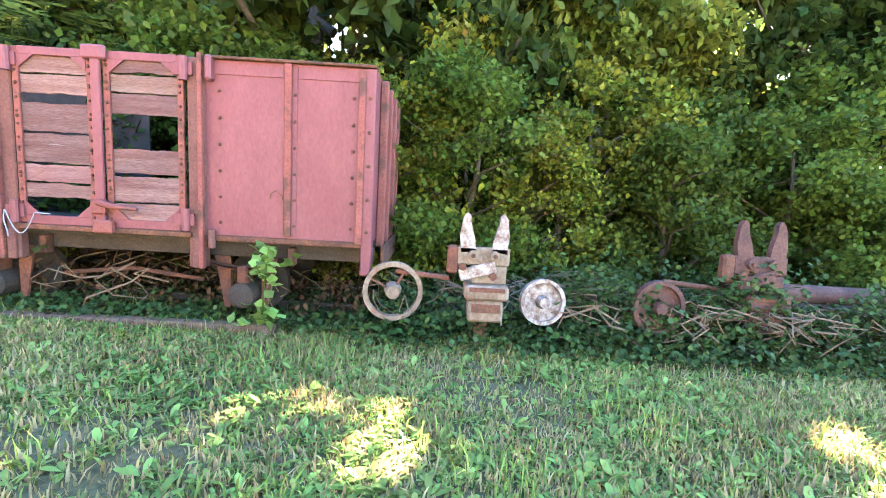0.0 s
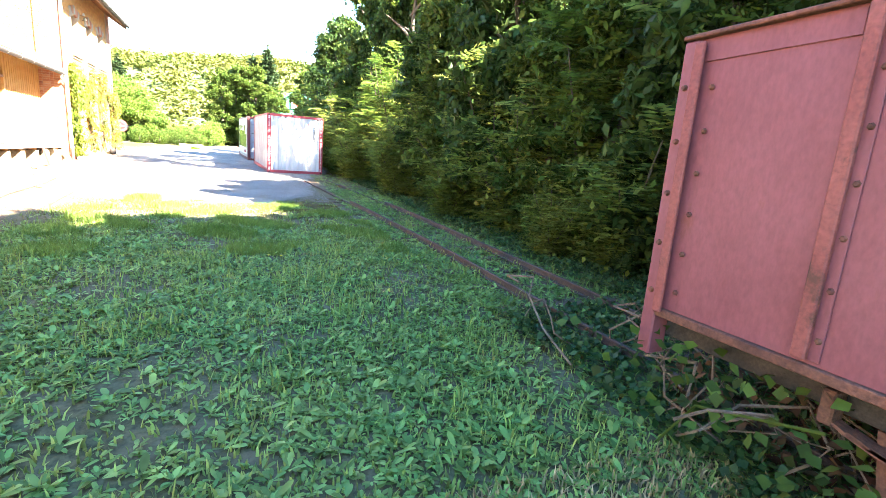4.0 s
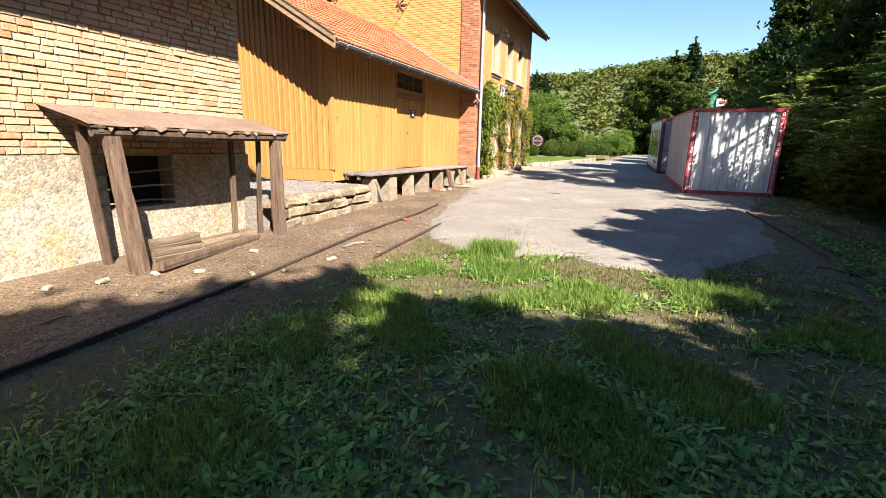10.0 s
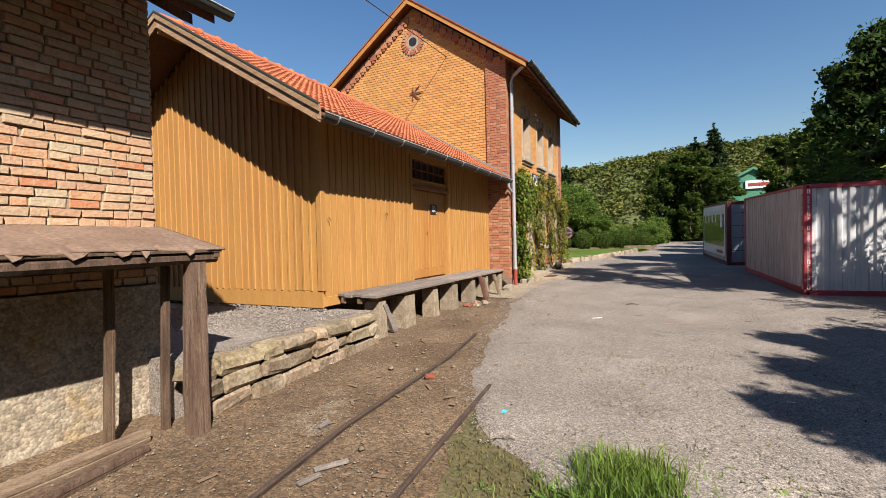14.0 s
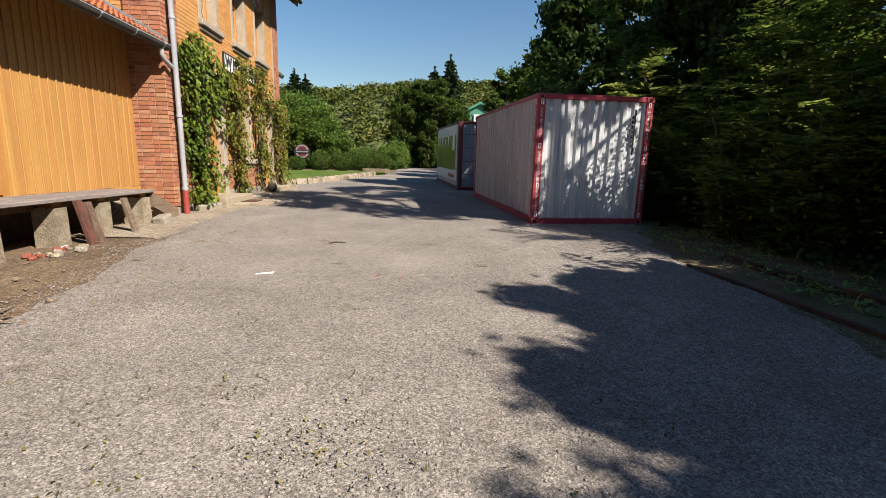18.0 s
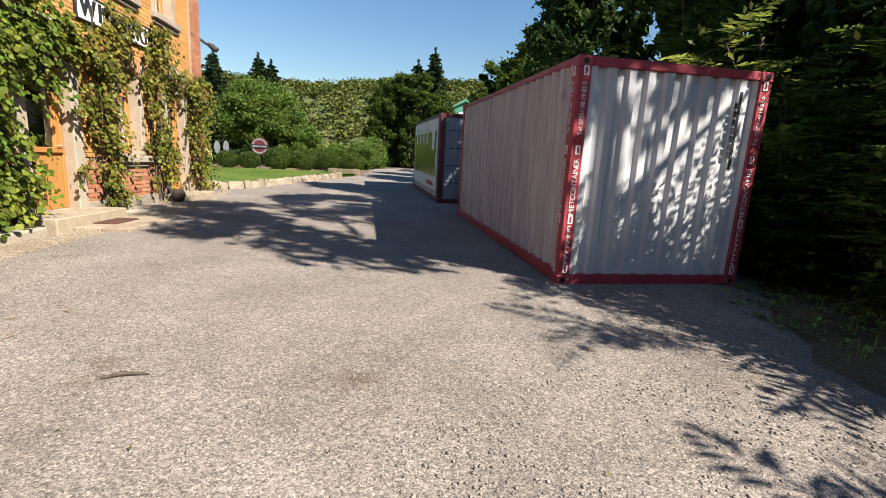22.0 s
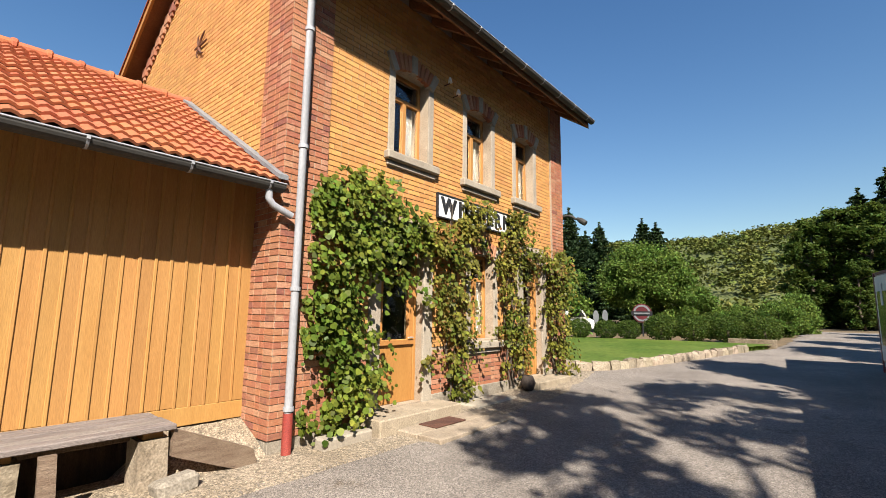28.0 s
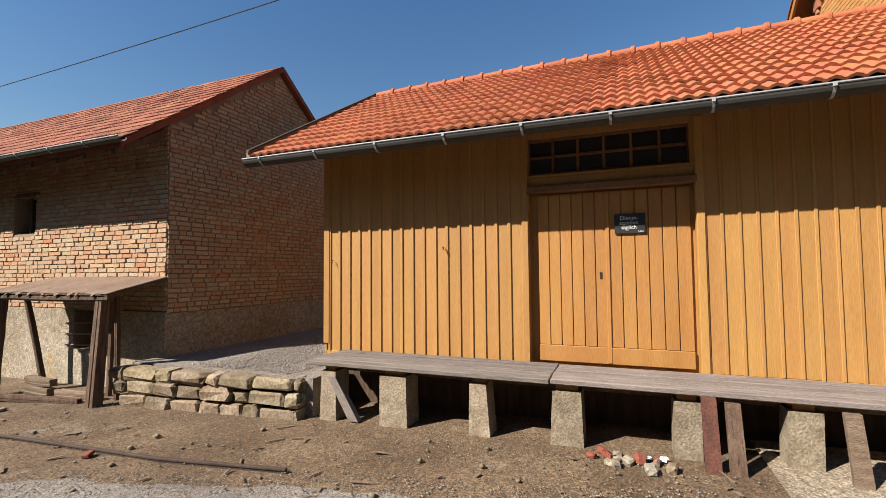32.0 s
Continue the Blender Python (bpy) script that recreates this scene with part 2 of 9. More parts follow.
def grain(name, a, b, cells, stain, stain_at, depth=1.0):
    """Loose stone grain: single stones by cells of two sizes, each with its own value and a rounded relief, over worn brown patches."""
    mt = mat(name, a, b, 0.8, 0.95, 0.0, 55, amount=0.3, stain=stain, stain_scale=1.1, stain_at=stain_at)
    N, L = mt.node_tree.nodes, mt.node_tree.links
    bs = N["Principled BSDF"]
    src = bs.inputs["Base Color"].links[0].from_socket
    geo = N.new("ShaderNodeNewGeometry")
    last = None
    for k, (sc, lo, hi) in enumerate(((cells, 1 - 0.5 * depth, 1 + 0.45 * depth), (cells * 0.42, 1 - 0.25 * depth, 1 + 0.25 * depth))):
        vo = N.new("ShaderNodeTexVoronoi")
        vo.inputs["Scale"].default_value = sc
        L.new(geo.outputs["Position"], vo.inputs["Vector"])
        sp = N.new("ShaderNodeSeparateColor")
        L.new(vo.outputs["Color"], sp.inputs[0])
        mr = N.new("ShaderNodeMapRange")
        mr.inputs["To Min"].default_value, mr.inputs["To Max"].default_value = lo, hi
        L.new(sp.outputs[0], mr.inputs["Value"])
        hv = N.new("ShaderNodeHueSaturation")
        L.new(src, hv.inputs["Color"])
        L.new(mr.outputs[0], hv.inputs["Value"])
        src = hv.outputs[0]
        bp = N.new("ShaderNodeBump")
        bp.invert = True
        bp.inputs["Strength"].default_value = (0.9 if k == 0 else 0.5) * depth
        bp.inputs["Distance"].default_value = 0.35 / sc
        L.new(vo.outputs["Distance"], bp.inputs["Height"])
        if last is not None:
            L.new(last.outputs[0], bp.inputs["Normal"])
        last = bp
    L.new(src, bs.inputs["Base Color"])
    L.new(last.outputs[0], bs.inputs["Normal"])
    return mt


M_GRAVEL = grain("gravel", (0.150, 0.127, 0.106), (0.222, 0.192, 0.162), 125, (0.12, 0.094, 0.068), 0.6, 1.1)
M_STONES = mat("gravel_stones", (0.165, 0.142, 0.122), (0.245, 0.217, 0.19), 9, 0.95, 0.3, 120, vary=0.34, island=True)
M_EARTH = grain("trodden_earth", (0.078, 0.047, 0.024), (0.145, 0.098, 0.057), 60, (0.17, 0.132, 0.09), 0.60)
M_CHIPS = mat("stone_chips", (0.132, 0.106, 0.076), (0.238, 0.208, 0.168), 9, 0.95, 0.4, 120, vary=0.4, island=True)
M_TIMBER = mat("split_tan_timber", (0.132, 0.086, 0.053), (0.224, 0.165, 0.109), 3, 0.9, 0.9, 50, vary=0.15, stretch=(6, 0.7, 6), amount=0.45, stain=(0.073, 0.046, 0.03), stain_scale=5, stain_at=0.6)
M_SOIL = mat("lawn_soil", (0.080, 0.055, 0.027), (0.14, 0.098, 0.052), 1.6, 1.0, 0.8, 30, amount=0.55, stain=(0.19, 0.13, 0.07), stain_scale=0.9, stain_at=0.56)
M_LAWNSOIL = mat("mossy_lawn_soil", (0.055, 0.052, 0.018), (0.105, 0.086, 0.040), 1.6, 1.0, 0.8, 30, amount=0.5, stain=(0.135, 0.098, 0.052), stain_scale=0.9, stain_at=0.60)
M_BRICK_Y = mat("ochre_brick", (0.396, 0.188, 0.056), (0.436, 0.224, 0.073), 6, 0.85, 0.25, 90, vary=0.14, island=True, amount=0.16)


def tones(name, colours, island):
    """Each piece takes one of several tones, with a little cloud inside the piece."""
    mt = mat(name, colours[0], colours[-1], 14, 0.95, 0.9, 40, amount=0.16, vary=0.12, island=island)
    N, L = mt.node_tree.nodes, mt.node_tree.links
    cr = N["Color Ramp"]
    cr.color_ramp.interpolation = 'LINEAR'
    el = cr.color_ramp.elements
    el[0].position, el[1].position = 0.0, 1.0
    for k in range(1, len(colours) - 1):
        el.new(k / (len(colours) - 1)).color = rgb(colours[k])
    el[0].color, el[len(el) - 1].color = rgb(colours[0]), rgb(colours[-1])
    rnd = N.new("ShaderNodeNewGeometry").outputs["Random Per Island"] if island else N.new("ShaderNodeObjectInfo").outputs["Random"]
    ad = N.new("ShaderNodeMath")
    ad.operation = 'MULTIPLY_ADD'
    ad.inputs[1].default_value = 0.4
    L.new(N["Noise Texture"].outputs["Fac"], ad.inputs[0])
    L.new(rnd, ad.inputs[2])
    sb = N.new("ShaderNodeMath")
    sb.operation = 'SUBTRACT'
    sb.inputs[1].default_value = 0.2
    L.new(ad.outputs[0], sb.inputs[0])
    L.new(sb.outputs[0], cr.inputs[0])
    return mt


RED_TONES = ((0.34, 0.165, 0.085), (0.29, 0.105, 0.05), (0.36, 0.19, 0.11), (0.24, 0.085, 0.048), (0.31, 0.125, 0.06), (0.155, 0.06, 0.042))
M_BRICK_R = tones("red_brick", RED_TONES, True)


BARN_TONES = ((0.42, 0.34, 0.225), (0.36, 0.255, 0.16), (0.40, 0.245, 0.15), (0.33, 0.20, 0.12), (0.39, 0.29, 0.185), (0.33, 0.145, 0.07))
M_BRICK_B = tones("weathered_barn_brick", BARN_TONES, True)
M_BRICK_BP = tones("weathered_barn_brick_single", BARN_TONES, False)
M_BRICK_YP = mat("ochre_brick_single", (0.396, 0.188, 0.056), (0.436, 0.224, 0.073), 6, 0.85, 0.25, 90, vary=0.14, amount=0.16)
M_BRICK_RP = tones("red_brick_single", RED_TONES, False)
M_MORTAR = mat("mortar", (0.27, 0.205, 0.142), (0.34, 0.275, 0.20), 3, 0.95, 0.4, 70)
M_MORTAR_D = mat("old_mortar", (0.16, 0.112, 0.07), (0.27, 0.205, 0.138), 2, 0.95, 0.5, 50)
M_PLASTER = grain("rubble_plaster", (0.224, 0.178, 0.122), (0.31, 0.267, 0.205), 34, (0.277, 0.198, 0.099), 0.54, 0.6)
M_OCHRE = mat("ochre_painted_boards", (0.31, 0.153, 0.041), (0.356, 0.185, 0.054), 2, 0.66, 0.25, 40, vary=0.09, amount=0.14, stretch=(3, 3, 0.35), stain=(0.251, 0.112, 0.026), stain_scale=3.0, stain_at=0.66)
M_OCHRE_DOOR = mat("ochre_painted_door", (0.304, 0.135, 0.033), (0.343, 0.165, 0.043), 2, 0.66, 0.25, 40, vary=0.07, amount=0.14, stretch=(3, 3, 0.35), stain=(0.238, 0.099, 0.023), stain_scale=3.0, stain_at=0.66)
M_VERGE = mat("weathered_tan_board", (0.175, 0.105, 0.055), (0.28, 0.185, 0.108), 3, 0.85, 0.5, 50, vary=0.15, stretch=(0.8, 6, 6), amount=0.35)
M_BROWN = mat("brown_eaves_wood", (0.132, 0.056, 0.023), (0.178, 0.079, 0.033), 2, 0.75, 0.3, 40, vary=0.15)
M_TILE = mat("clay_roof_tile", (0.31, 0.089, 0.036), (0.356, 0.115, 0.05), 3, 0.85, 0.3, 60, vary=0.13, amount=0.14, stain=(0.218, 0.073, 0.036), stain_scale=2.5, stain_at=0.68)
M_TILE_J = mat("clay_roof_tiles_rest", (0.31, 0.089, 0.036), (0.356, 0.115, 0.05), 3, 0.85, 0.3, 60, vary=0.13, island=True, amount=0.14, stain=(0.218, 0.073, 0.036), stain_scale=2.5, stain_at=0.68)
M_TILE_OLD = mat("old_roof_tile", (0.165, 0.052, 0.026), (0.25, 0.085, 0.042), 2, 0.9, 0.4, 50, vary=0.3, island=True, stain=(0.075, 0.055, 0.04), stain_scale=1.0, stain_at=0.6)
M_GUTTER = mat("dull_gutter_zinc", (0.03, 0.028, 0.024), (0.05, 0.046, 0.04), 2, 0.75, 0.1, 40, amount=0.15)
M_ZINC = mat("zinc", (0.235, 0.238, 0.248), (0.32, 0.324, 0.335), 3, 0.5, 0.05, 60, amount=0.16, stretch=(1, 1, 0.3))
M_LEAD = mat("dull_lead_sheet", (0.13, 0.135, 0.14), (0.19, 0.195, 0.20), 4, 0.7, 0.1, 50, amount=0.2)
M_REDPIPE = mat("red_painted_iron", (0.198, 0.026, 0.02), (0.244, 0.046, 0.033), 6, 0.6, 0.2, 70)
M_SAND = mat("sandstone", (0.238, 0.198, 0.149), (0.304, 0.264, 0.205), 2.5, 0.92, 0.5, 45, vary=0.1, amount=0.2)
M_PIER = mat("pebbly_sandy_concrete", (0.16, 0.125, 0.082), (0.285, 0.235, 0.165), 5, 0.95, 1.0, 45, vary=0.15, amount=0.4, stain=(0.10, 0.078, 0.05), stain_scale=4, stain_at=0.60)
M_SANDSTEP = mat("worn_sandy_stone", (0.21, 0.165, 0.112), (0.30, 0.245, 0.175), 2.5, 0.95, 0.5, 45, vary=0.1, amount=0.3, stain=(0.14, 0.11, 0.075), stain_scale=2.6, stain_at=0.58)
M_EDGESTONE = mat("rough_edging_stone", (0.16, 0.125, 0.085), (0.29, 0.24, 0.175), 5, 0.95, 1.0, 30, vary=0.25, amount=0.4, stain=(0.075, 0.06, 0.04), stain_scale=5, stain_at=0.57)
M_CONC = mat("old_concrete", (0.145, 0.122, 0.092), (0.244, 0.211, 0.165), 3, 0.95, 0.8, 40, vary=0.15, amount=0.4, stain=(0.092, 0.076, 0.053), stain_scale=3.2, stain_at=0.57)
M_GREYWOOD = mat("grey_weathered_plank", (0.122, 0.1, 0.087), (0.205, 0.175, 0.153), 3, 0.9, 0.7, 55, vary=0.22, stretch=(6, 0.6, 6), amount=0.4)
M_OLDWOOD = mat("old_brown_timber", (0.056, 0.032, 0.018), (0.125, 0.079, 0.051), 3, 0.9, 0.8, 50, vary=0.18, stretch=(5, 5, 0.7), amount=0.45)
M_POSTWOOD = mat("brown_split_post", (0.070, 0.036, 0.022), (0.17, 0.112, 0.075), 3, 0.9, 1.0, 45, stretch=(7, 7, 0.5), amount=0.5, stain=(0.04, 0.024, 0.016), stain_scale=5, stain_at=0.56)
M_TARPAPER = mat("tar_paper_roofing", (0.132, 0.083, 0.056), (0.185, 0.125, 0.089), 1.5, 0.9, 0.5, 30, stain=(0.066, 0.046, 0.033), stain_scale=1.5, stain_at=0.6)
M_WALLSTONE = mat("dry_wall_stone", (0.145, 0.102, 0.056), (0.264, 0.215, 0.149), 2.6, 0.95, 1.0, 26, vary=0.3, amount=0.45, stain=(0.056, 0.048, 0.03), stain_scale=4, stain_at=0.56)
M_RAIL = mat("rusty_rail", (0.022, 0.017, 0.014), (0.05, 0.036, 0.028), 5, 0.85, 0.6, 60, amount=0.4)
M_TRACK = mat("brown_rust_rail", (0.034, 0.022, 0.016), (0.07, 0.045, 0.032), 5, 0.85, 0.6, 60, amount=0.4)
M_POST = mat("rusty_brown_post", (0.089, 0.034, 0.029), (0.135, 0.056, 0.048), 3, 0.8, 0.4, 45, amount=0.25, stain=(0.053, 0.024, 0.017), stain_scale=4, stain_at=0.57)
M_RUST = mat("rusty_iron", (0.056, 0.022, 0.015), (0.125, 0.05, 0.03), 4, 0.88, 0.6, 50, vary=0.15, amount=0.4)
M_WAGON = mat("faded_red_steel", (0.130, 0.033, 0.041), (0.166, 0.051, 0.061), 1.6, 0.6, 0.15, 45, amount=0.14, stretch=(1, 1, 0.5), stain=(0.132, 0.04, 0.03), stain_scale=3.2, stain_at=0.63)
M_WAGON_WOOD = mat("faded_red_boards", (0.132, 0.061, 0.054), (0.198, 0.122, 0.109), 2.2, 0.9, 0.8, 45, vary=0.25, stretch=(1, 0.5, 8), amount=0.45, stain=(0.218, 0.185, 0.175), stain_scale=5, stain_at=0.62)
M_WAGON_FRAME = mat("red_frame_steel", (0.145, 0.036, 0.032), (0.185, 0.056, 0.046), 2.6, 0.72, 0.3, 45, amount=0.25, stain=(0.066, 0.025, 0.017), stain_scale=3.5, stain_at=0.52)
M_WHITE_STEEL = mat("white_container_paint", (0.396, 0.396, 0.396), (0.462, 0.462, 0.462), 1.2, 0.5, 0.05, 40, amount=0.05, stain=(0.264, 0.218, 0.185), stain_scale=2.6, stain_at=0.7)
M_GREY_STEEL = mat("dusty_container_paint", (0.31, 0.285, 0.275), (0.46, 0.44, 0.43), 3.4, 0.6, 0.06, 16, amount=0.2, stretch=(2.0, 2.0, 0.15), stain=(0.18, 0.10, 0.068), stain_scale=2.6, stain_at=0.62)
M_RED_STEEL = mat("red_container_paint", (0.25, 0.026, 0.038), (0.31, 0.042, 0.052), 2.2, 0.5, 0.1, 40, amount=0.14, stain=(0.17, 0.06, 0.055), stain_scale=4.0, stain_at=0.62)
M_MAROON_STEEL = mat("dark_maroon_container_paint", (0.075, 0.012, 0.016), (0.11, 0.02, 0.024), 2.2, 0.55, 0.1, 40, amount=0.15)
M_BLUE_STEEL = mat("slate_blue_door_paint", (0.17, 0.195, 0.24), (0.22, 0.245, 0.285), 1.6, 0.5, 0.05, 40, amount=0.12, stain=(0.14, 0.13, 0.13), stain_scale=3.0, stain_at=0.62)
M_BLACK = mat("black_enamel", (0.014, 0.014, 0.015), (0.022, 0.022, 0.024), 4, 0.45, 0.05, 50, amount=0.1)
M_WHITE = mat("white_enamel", (0.611, 0.602, 0.578), (0.66, 0.652, 0.635), 3, 0.5, 0.03, 50, amount=0.04)
# near-black colour standing in for the shade inside rooms and holes
M_DARK = mat("painted_inside_dark", (0.012, 0.010, 0.009), (0.02, 0.017, 0.014), 2, 0.95, 0.1, 20)
M_BARK = mat("bark", (0.046, 0.034, 0.024), (0.099, 0.076, 0.056), 5, 0.95, 0.9, 30, stretch=(2, 2, 0.4))
M_LEAF_DARK = mat("dark_leaves", (0.018, 0.041, 0.010), (0.044, 0.075, 0.018), 0.7, 0.5, 0.0, 9, vary=0.5, island=True, through_light=0.38, amount=0.25, spec=0.12)
M_LEAF_MID = mat("green_leaves", (0.033, 0.066, 0.011), (0.073, 0.106, 0.02), 0.6, 0.5, 0.0, 9, vary=0.5, island=True, through_light=0.4, amount=0.25, spec=0.12)
M_LEAF_VINE = mat("vine_leaves", (0.042, 0.082, 0.009), (0.175, 0.178, 0.024), 1.3, 0.45, 0.0, 14, vary=0.6, island=True, through_light=0.3, amount=0.35, stain=(0.15, 0.082, 0.022), stain_scale=1.9, stain_at=0.56, spec=0.12)
M_LEAF_YELLOW = mat("yellowing_grape_leaves", (0.050, 0.078, 0.010), (0.175, 0.158, 0.028), 1.3, 0.45, 0.0, 14, vary=0.55, island=True, through_light=0.3, amount=0.35, stain=(0.17, 0.075, 0.025), stain_scale=2.3, stain_at=0.55, spec=0.12)
M_LEAF_GARDEN = mat("bright_garden_leaves", (0.055, 0.112, 0.018), (0.12, 0.172, 0.034), 0.6, 0.5, 0.0, 9, vary=0.5, island=True, through_light=0.35, amount=0.25, spec=0.12)
M_LEAF_GRAPE = mat("grape_leaves", (0.044, 0.082, 0.010), (0.140, 0.160, 0.024), 1.3, 0.45, 0.0, 14, vary=0.55, island=True, through_light=0.3, amount=0.3, stain=(0.15, 0.11, 0.022), stain_scale=2.4, stain_at=0.66, spec=0.12)
M_GARDEN_GRASS = mat("garden_grass", (0.070, 0.135, 0.022), (0.14, 0.195, 0.04), 0.5, 0.6, 0.0, 6, vary=0.35, island=True, through_light=0.35, amount=0.25, spec=0.12)
M_FEATHER = mat("light_feathery_leaves", (0.080, 0.130, 0.022), (0.165, 0.195, 0.040), 0.5, 0.5, 0.0, 9, vary=0.5, island=True, through_light=0.5, amount=0.3, spec=0.12)
M_SUMAC = mat("sumac_leaves", (0.04, 0.083, 0.013), (0.089, 0.129, 0.022), 0.5, 0.5, 0.0, 9, vary=0.45, island=True, through_light=0.42, amount=0.25, spec=0.12)
M_IVY = mat("ivy_leaves", (0.023, 0.056, 0.015), (0.05, 0.086, 0.026), 1.4, 0.42, 0.0, 9, vary=0.5, island=True, through_light=0.2, amount=0.25, stain=(0.086, 0.059, 0.026), stain_scale=2.5, stain_at=0.66, spec=0.12)
M_NEEDLE = mat("conifer_needles", (0.015, 0.033, 0.012), (0.033, 0.056, 0.02), 0.4, 0.7, 0.0, 5, vary=0.4, island=True, through_light=0.1, spec=0.12)
M_HILL = mat("hill_woods", (0.052, 0.078, 0.016), (0.118, 0.118, 0.030), 0.05, 0.9, 0.0, 0.35, vary=0.3, island=True, through_light=0.1, amount=0.4, spec=0.1)
M_HILL_GROUND = mat("hill_ground", (0.05, 0.07, 0.016), (0.085, 0.095, 0.03), 0.03, 0.95, 0.1, 1.0, stain=(0.15, 0.125, 0.09), stain_scale=0.012, stain_at=0.68)
M_GRASS = mat("grass_blades", (0.114, 0.192, 0.045), (0.206, 0.256, 0.064), 0.5, 0.6, 0.0, 6, vary=0.45, island=True, through_light=0.35, amount=0.25, stain=(0.238, 0.191, 0.073), stain_scale=1.4, stain_at=0.60, spec=0.12)
M_STRAW = mat("straw_blades", (0.20, 0.145, 0.062), (0.33, 0.26, 0.125), 0.8, 0.7, 0.0, 8, vary=0.4, island=True, through_light=0.25, spec=0.12)
M_WEED = mat("weed_leaves", (0.106, 0.195, 0.046), (0.180, 0.246, 0.066), 0.8, 0.5, 0.0, 8, vary=0.45, island=True, through_light=0.3, stain=(0.224, 0.198, 0.066), stain_scale=2.0, stain_at=0.60, spec=0.12)


def glass(name, tint=(0.9, 0.92, 0.92), rough=0.03):
    mt = bpy.data.materials.new(name)
    mt.use_nodes = True
    b = mt.node_tree.nodes["Principled BSDF"]
    b.inputs["Base Color"].default_value = rgb(tint)
    b.inputs["Roughness"].default_value = rough
    b.inputs["Transmission Weight"].default_value = 1.0
    b.inputs["IOR"].default_value = 1.45
    return mt


M_GLASS = glass("window_glass")

# ---------------------------------------------------------------- ground
YARD_X0, YARD_X1 = 1.2, 8.6


def grid_sheet(x0, x1, y0, y1, step, height):
    nx, ny = max(2, round((x1 - x0) / (step if x1 - x0 < 500 else 60)) + 1), max(2, round((y1 - y0) / step) + 1)
    gx, gy = np.meshgrid(np.linspace(x0, x1, nx), np.linspace(y0, y1, ny), indexing="ij")
    v = np.stack([gx, gy, height(gx, gy)], -1).reshape(-1, 3)
    i = np.arange(nx - 1)[:, None] * ny + np.arange(ny - 1)[None]
    f = np.stack([i, i + ny, i + ny + 1, i + 1], -1).reshape(-1, 4)
    return v, f


def bumps(x, y, s=1.0):
    return (np.sin(x * 1.7 * s + 0.6 * y * s) * np.cos(y * 1.3 * s - 0.4 * x * s) + 0.5 * np.sin(x * 4.1 * s + 1.7) * np.sin(y * 3.7 * s)) * 0.5


def gz(y):
    """The ground rises gently to the north."""
    y = np.asarray(y, float)
    return 0.021 * np.clip(y, -44.0, 0.0) + 0.027 * np.clip(y, 0.0, 28.0)


def strip(rows, cols, left, right, ys, lift):
    """A sheet between two edges given by the place along y, following the ground."""
    ys = np.asarray(ys, float)
    t = np.linspace(0, 1, cols)
    l, r_ = np.array([left(y) for y in ys]), np.array([right(y) for y in ys])
    x = l[:, None] * (1 - t) + r_[:, None] * t
    y = np.repeat(ys[:, None], cols, 1)
    z = gz(y) + lift + 0.006 * bumps(x, y, 2.0)
    v = np.stack([x, y, z], -1).reshape(-1, 3)
    i = np.arange(len(ys) - 1)[:, None] * cols + np.arange(cols - 1)[None]
    return v, np.stack([i, i + 1, i + cols + 1, i + cols], -1).reshape(-1, 4)


def wave(y, a, s):
    return a * (math.sin(y * 2.3 + s) + 0.6 * math.sin(y * 5.9 + 2 * s) + 0.4 * math.sin(y * 13.1 + s * 3))


def yard_left(y):
    return float(np.interp(y, [-10.9, -10, -9, -7, -4, -1.0, 8.2, 9.2, 20, 24, 60], [2.9, 2.5, 2.0, 1.45, 0.8, 0.35, -0.3, -0.3, 3.3, 3.6, 3.6])) + wave(y, 0.06, 1.0)


def yard_right(y):
    return float(np.interp(y, [-10.9, -9, -6, -3, 0, 60], [7.0, 8.2, 8.6, 8.7, 10.6, 8.5])) + wave(y, 0.07, 2.0)


v, f = grid_sheet(-900, 900, -500, 1300, 4, lambda x, y: gz(y) - 0.06)
solo("ground", raw_mesh("ground", v, f), M_SOIL, "flat ground of soil under the grass, reaching the horizon", "ground", kind="structure")
v, f = grid_sheet(-1.0, 16.0, -40.0, -6.0, 0.25, lambda x, y: gz(y) - 0.025 + 0.012 * bumps(x, y))
solo("lawn", raw_mesh("lawn", v, f), M_LAWNSOIL, "uneven lawn soil with bare brown patches", "lawn", kind="structure")
v, f = strip(0, 14, lambda y: -1.2, lambda y: float(np.interp(y, [-30, -16, -13.5, -12, -10, -8, -2.5], [2.0, 2.2, 2.8, 3.15, 2.9, 2.2, 1.6])) + wave(y, 0.1, 3.0), np.arange(-30, -2.4, 0.2), -0.005)
v.reshape(-1, 14, 3)[:, -2:, 2] -= [0.008, 0.05]
solo("earth_strip", raw_mesh("earth_strip", v, f), M_EARTH, "trodden brown earth strip with dry litter beside the sheds", "earth", kind="structure")
v, f = strip(0, 32, yard_left, yard_right, np.arange(-11.1, 40, 0.15), 0.012)
g = v.reshape(-1, 32, 3)
g[:, [0, -1], 2] -= 0.06
g[:, [1, -2], 2] -= 0.022
g[0, :, 2] -= 0.06
g[0:3, :, 1] += 0.16 * np.sin(g[0:3, :, 0] * 2.7) + 0.10 * np.sin(g[0:3, :, 0] * 6.1 + 1)
solo("road", raw_mesh("road", v, f), M_GRAVEL, "pale grey compacted gravel yard", "gravel", kind="structure")
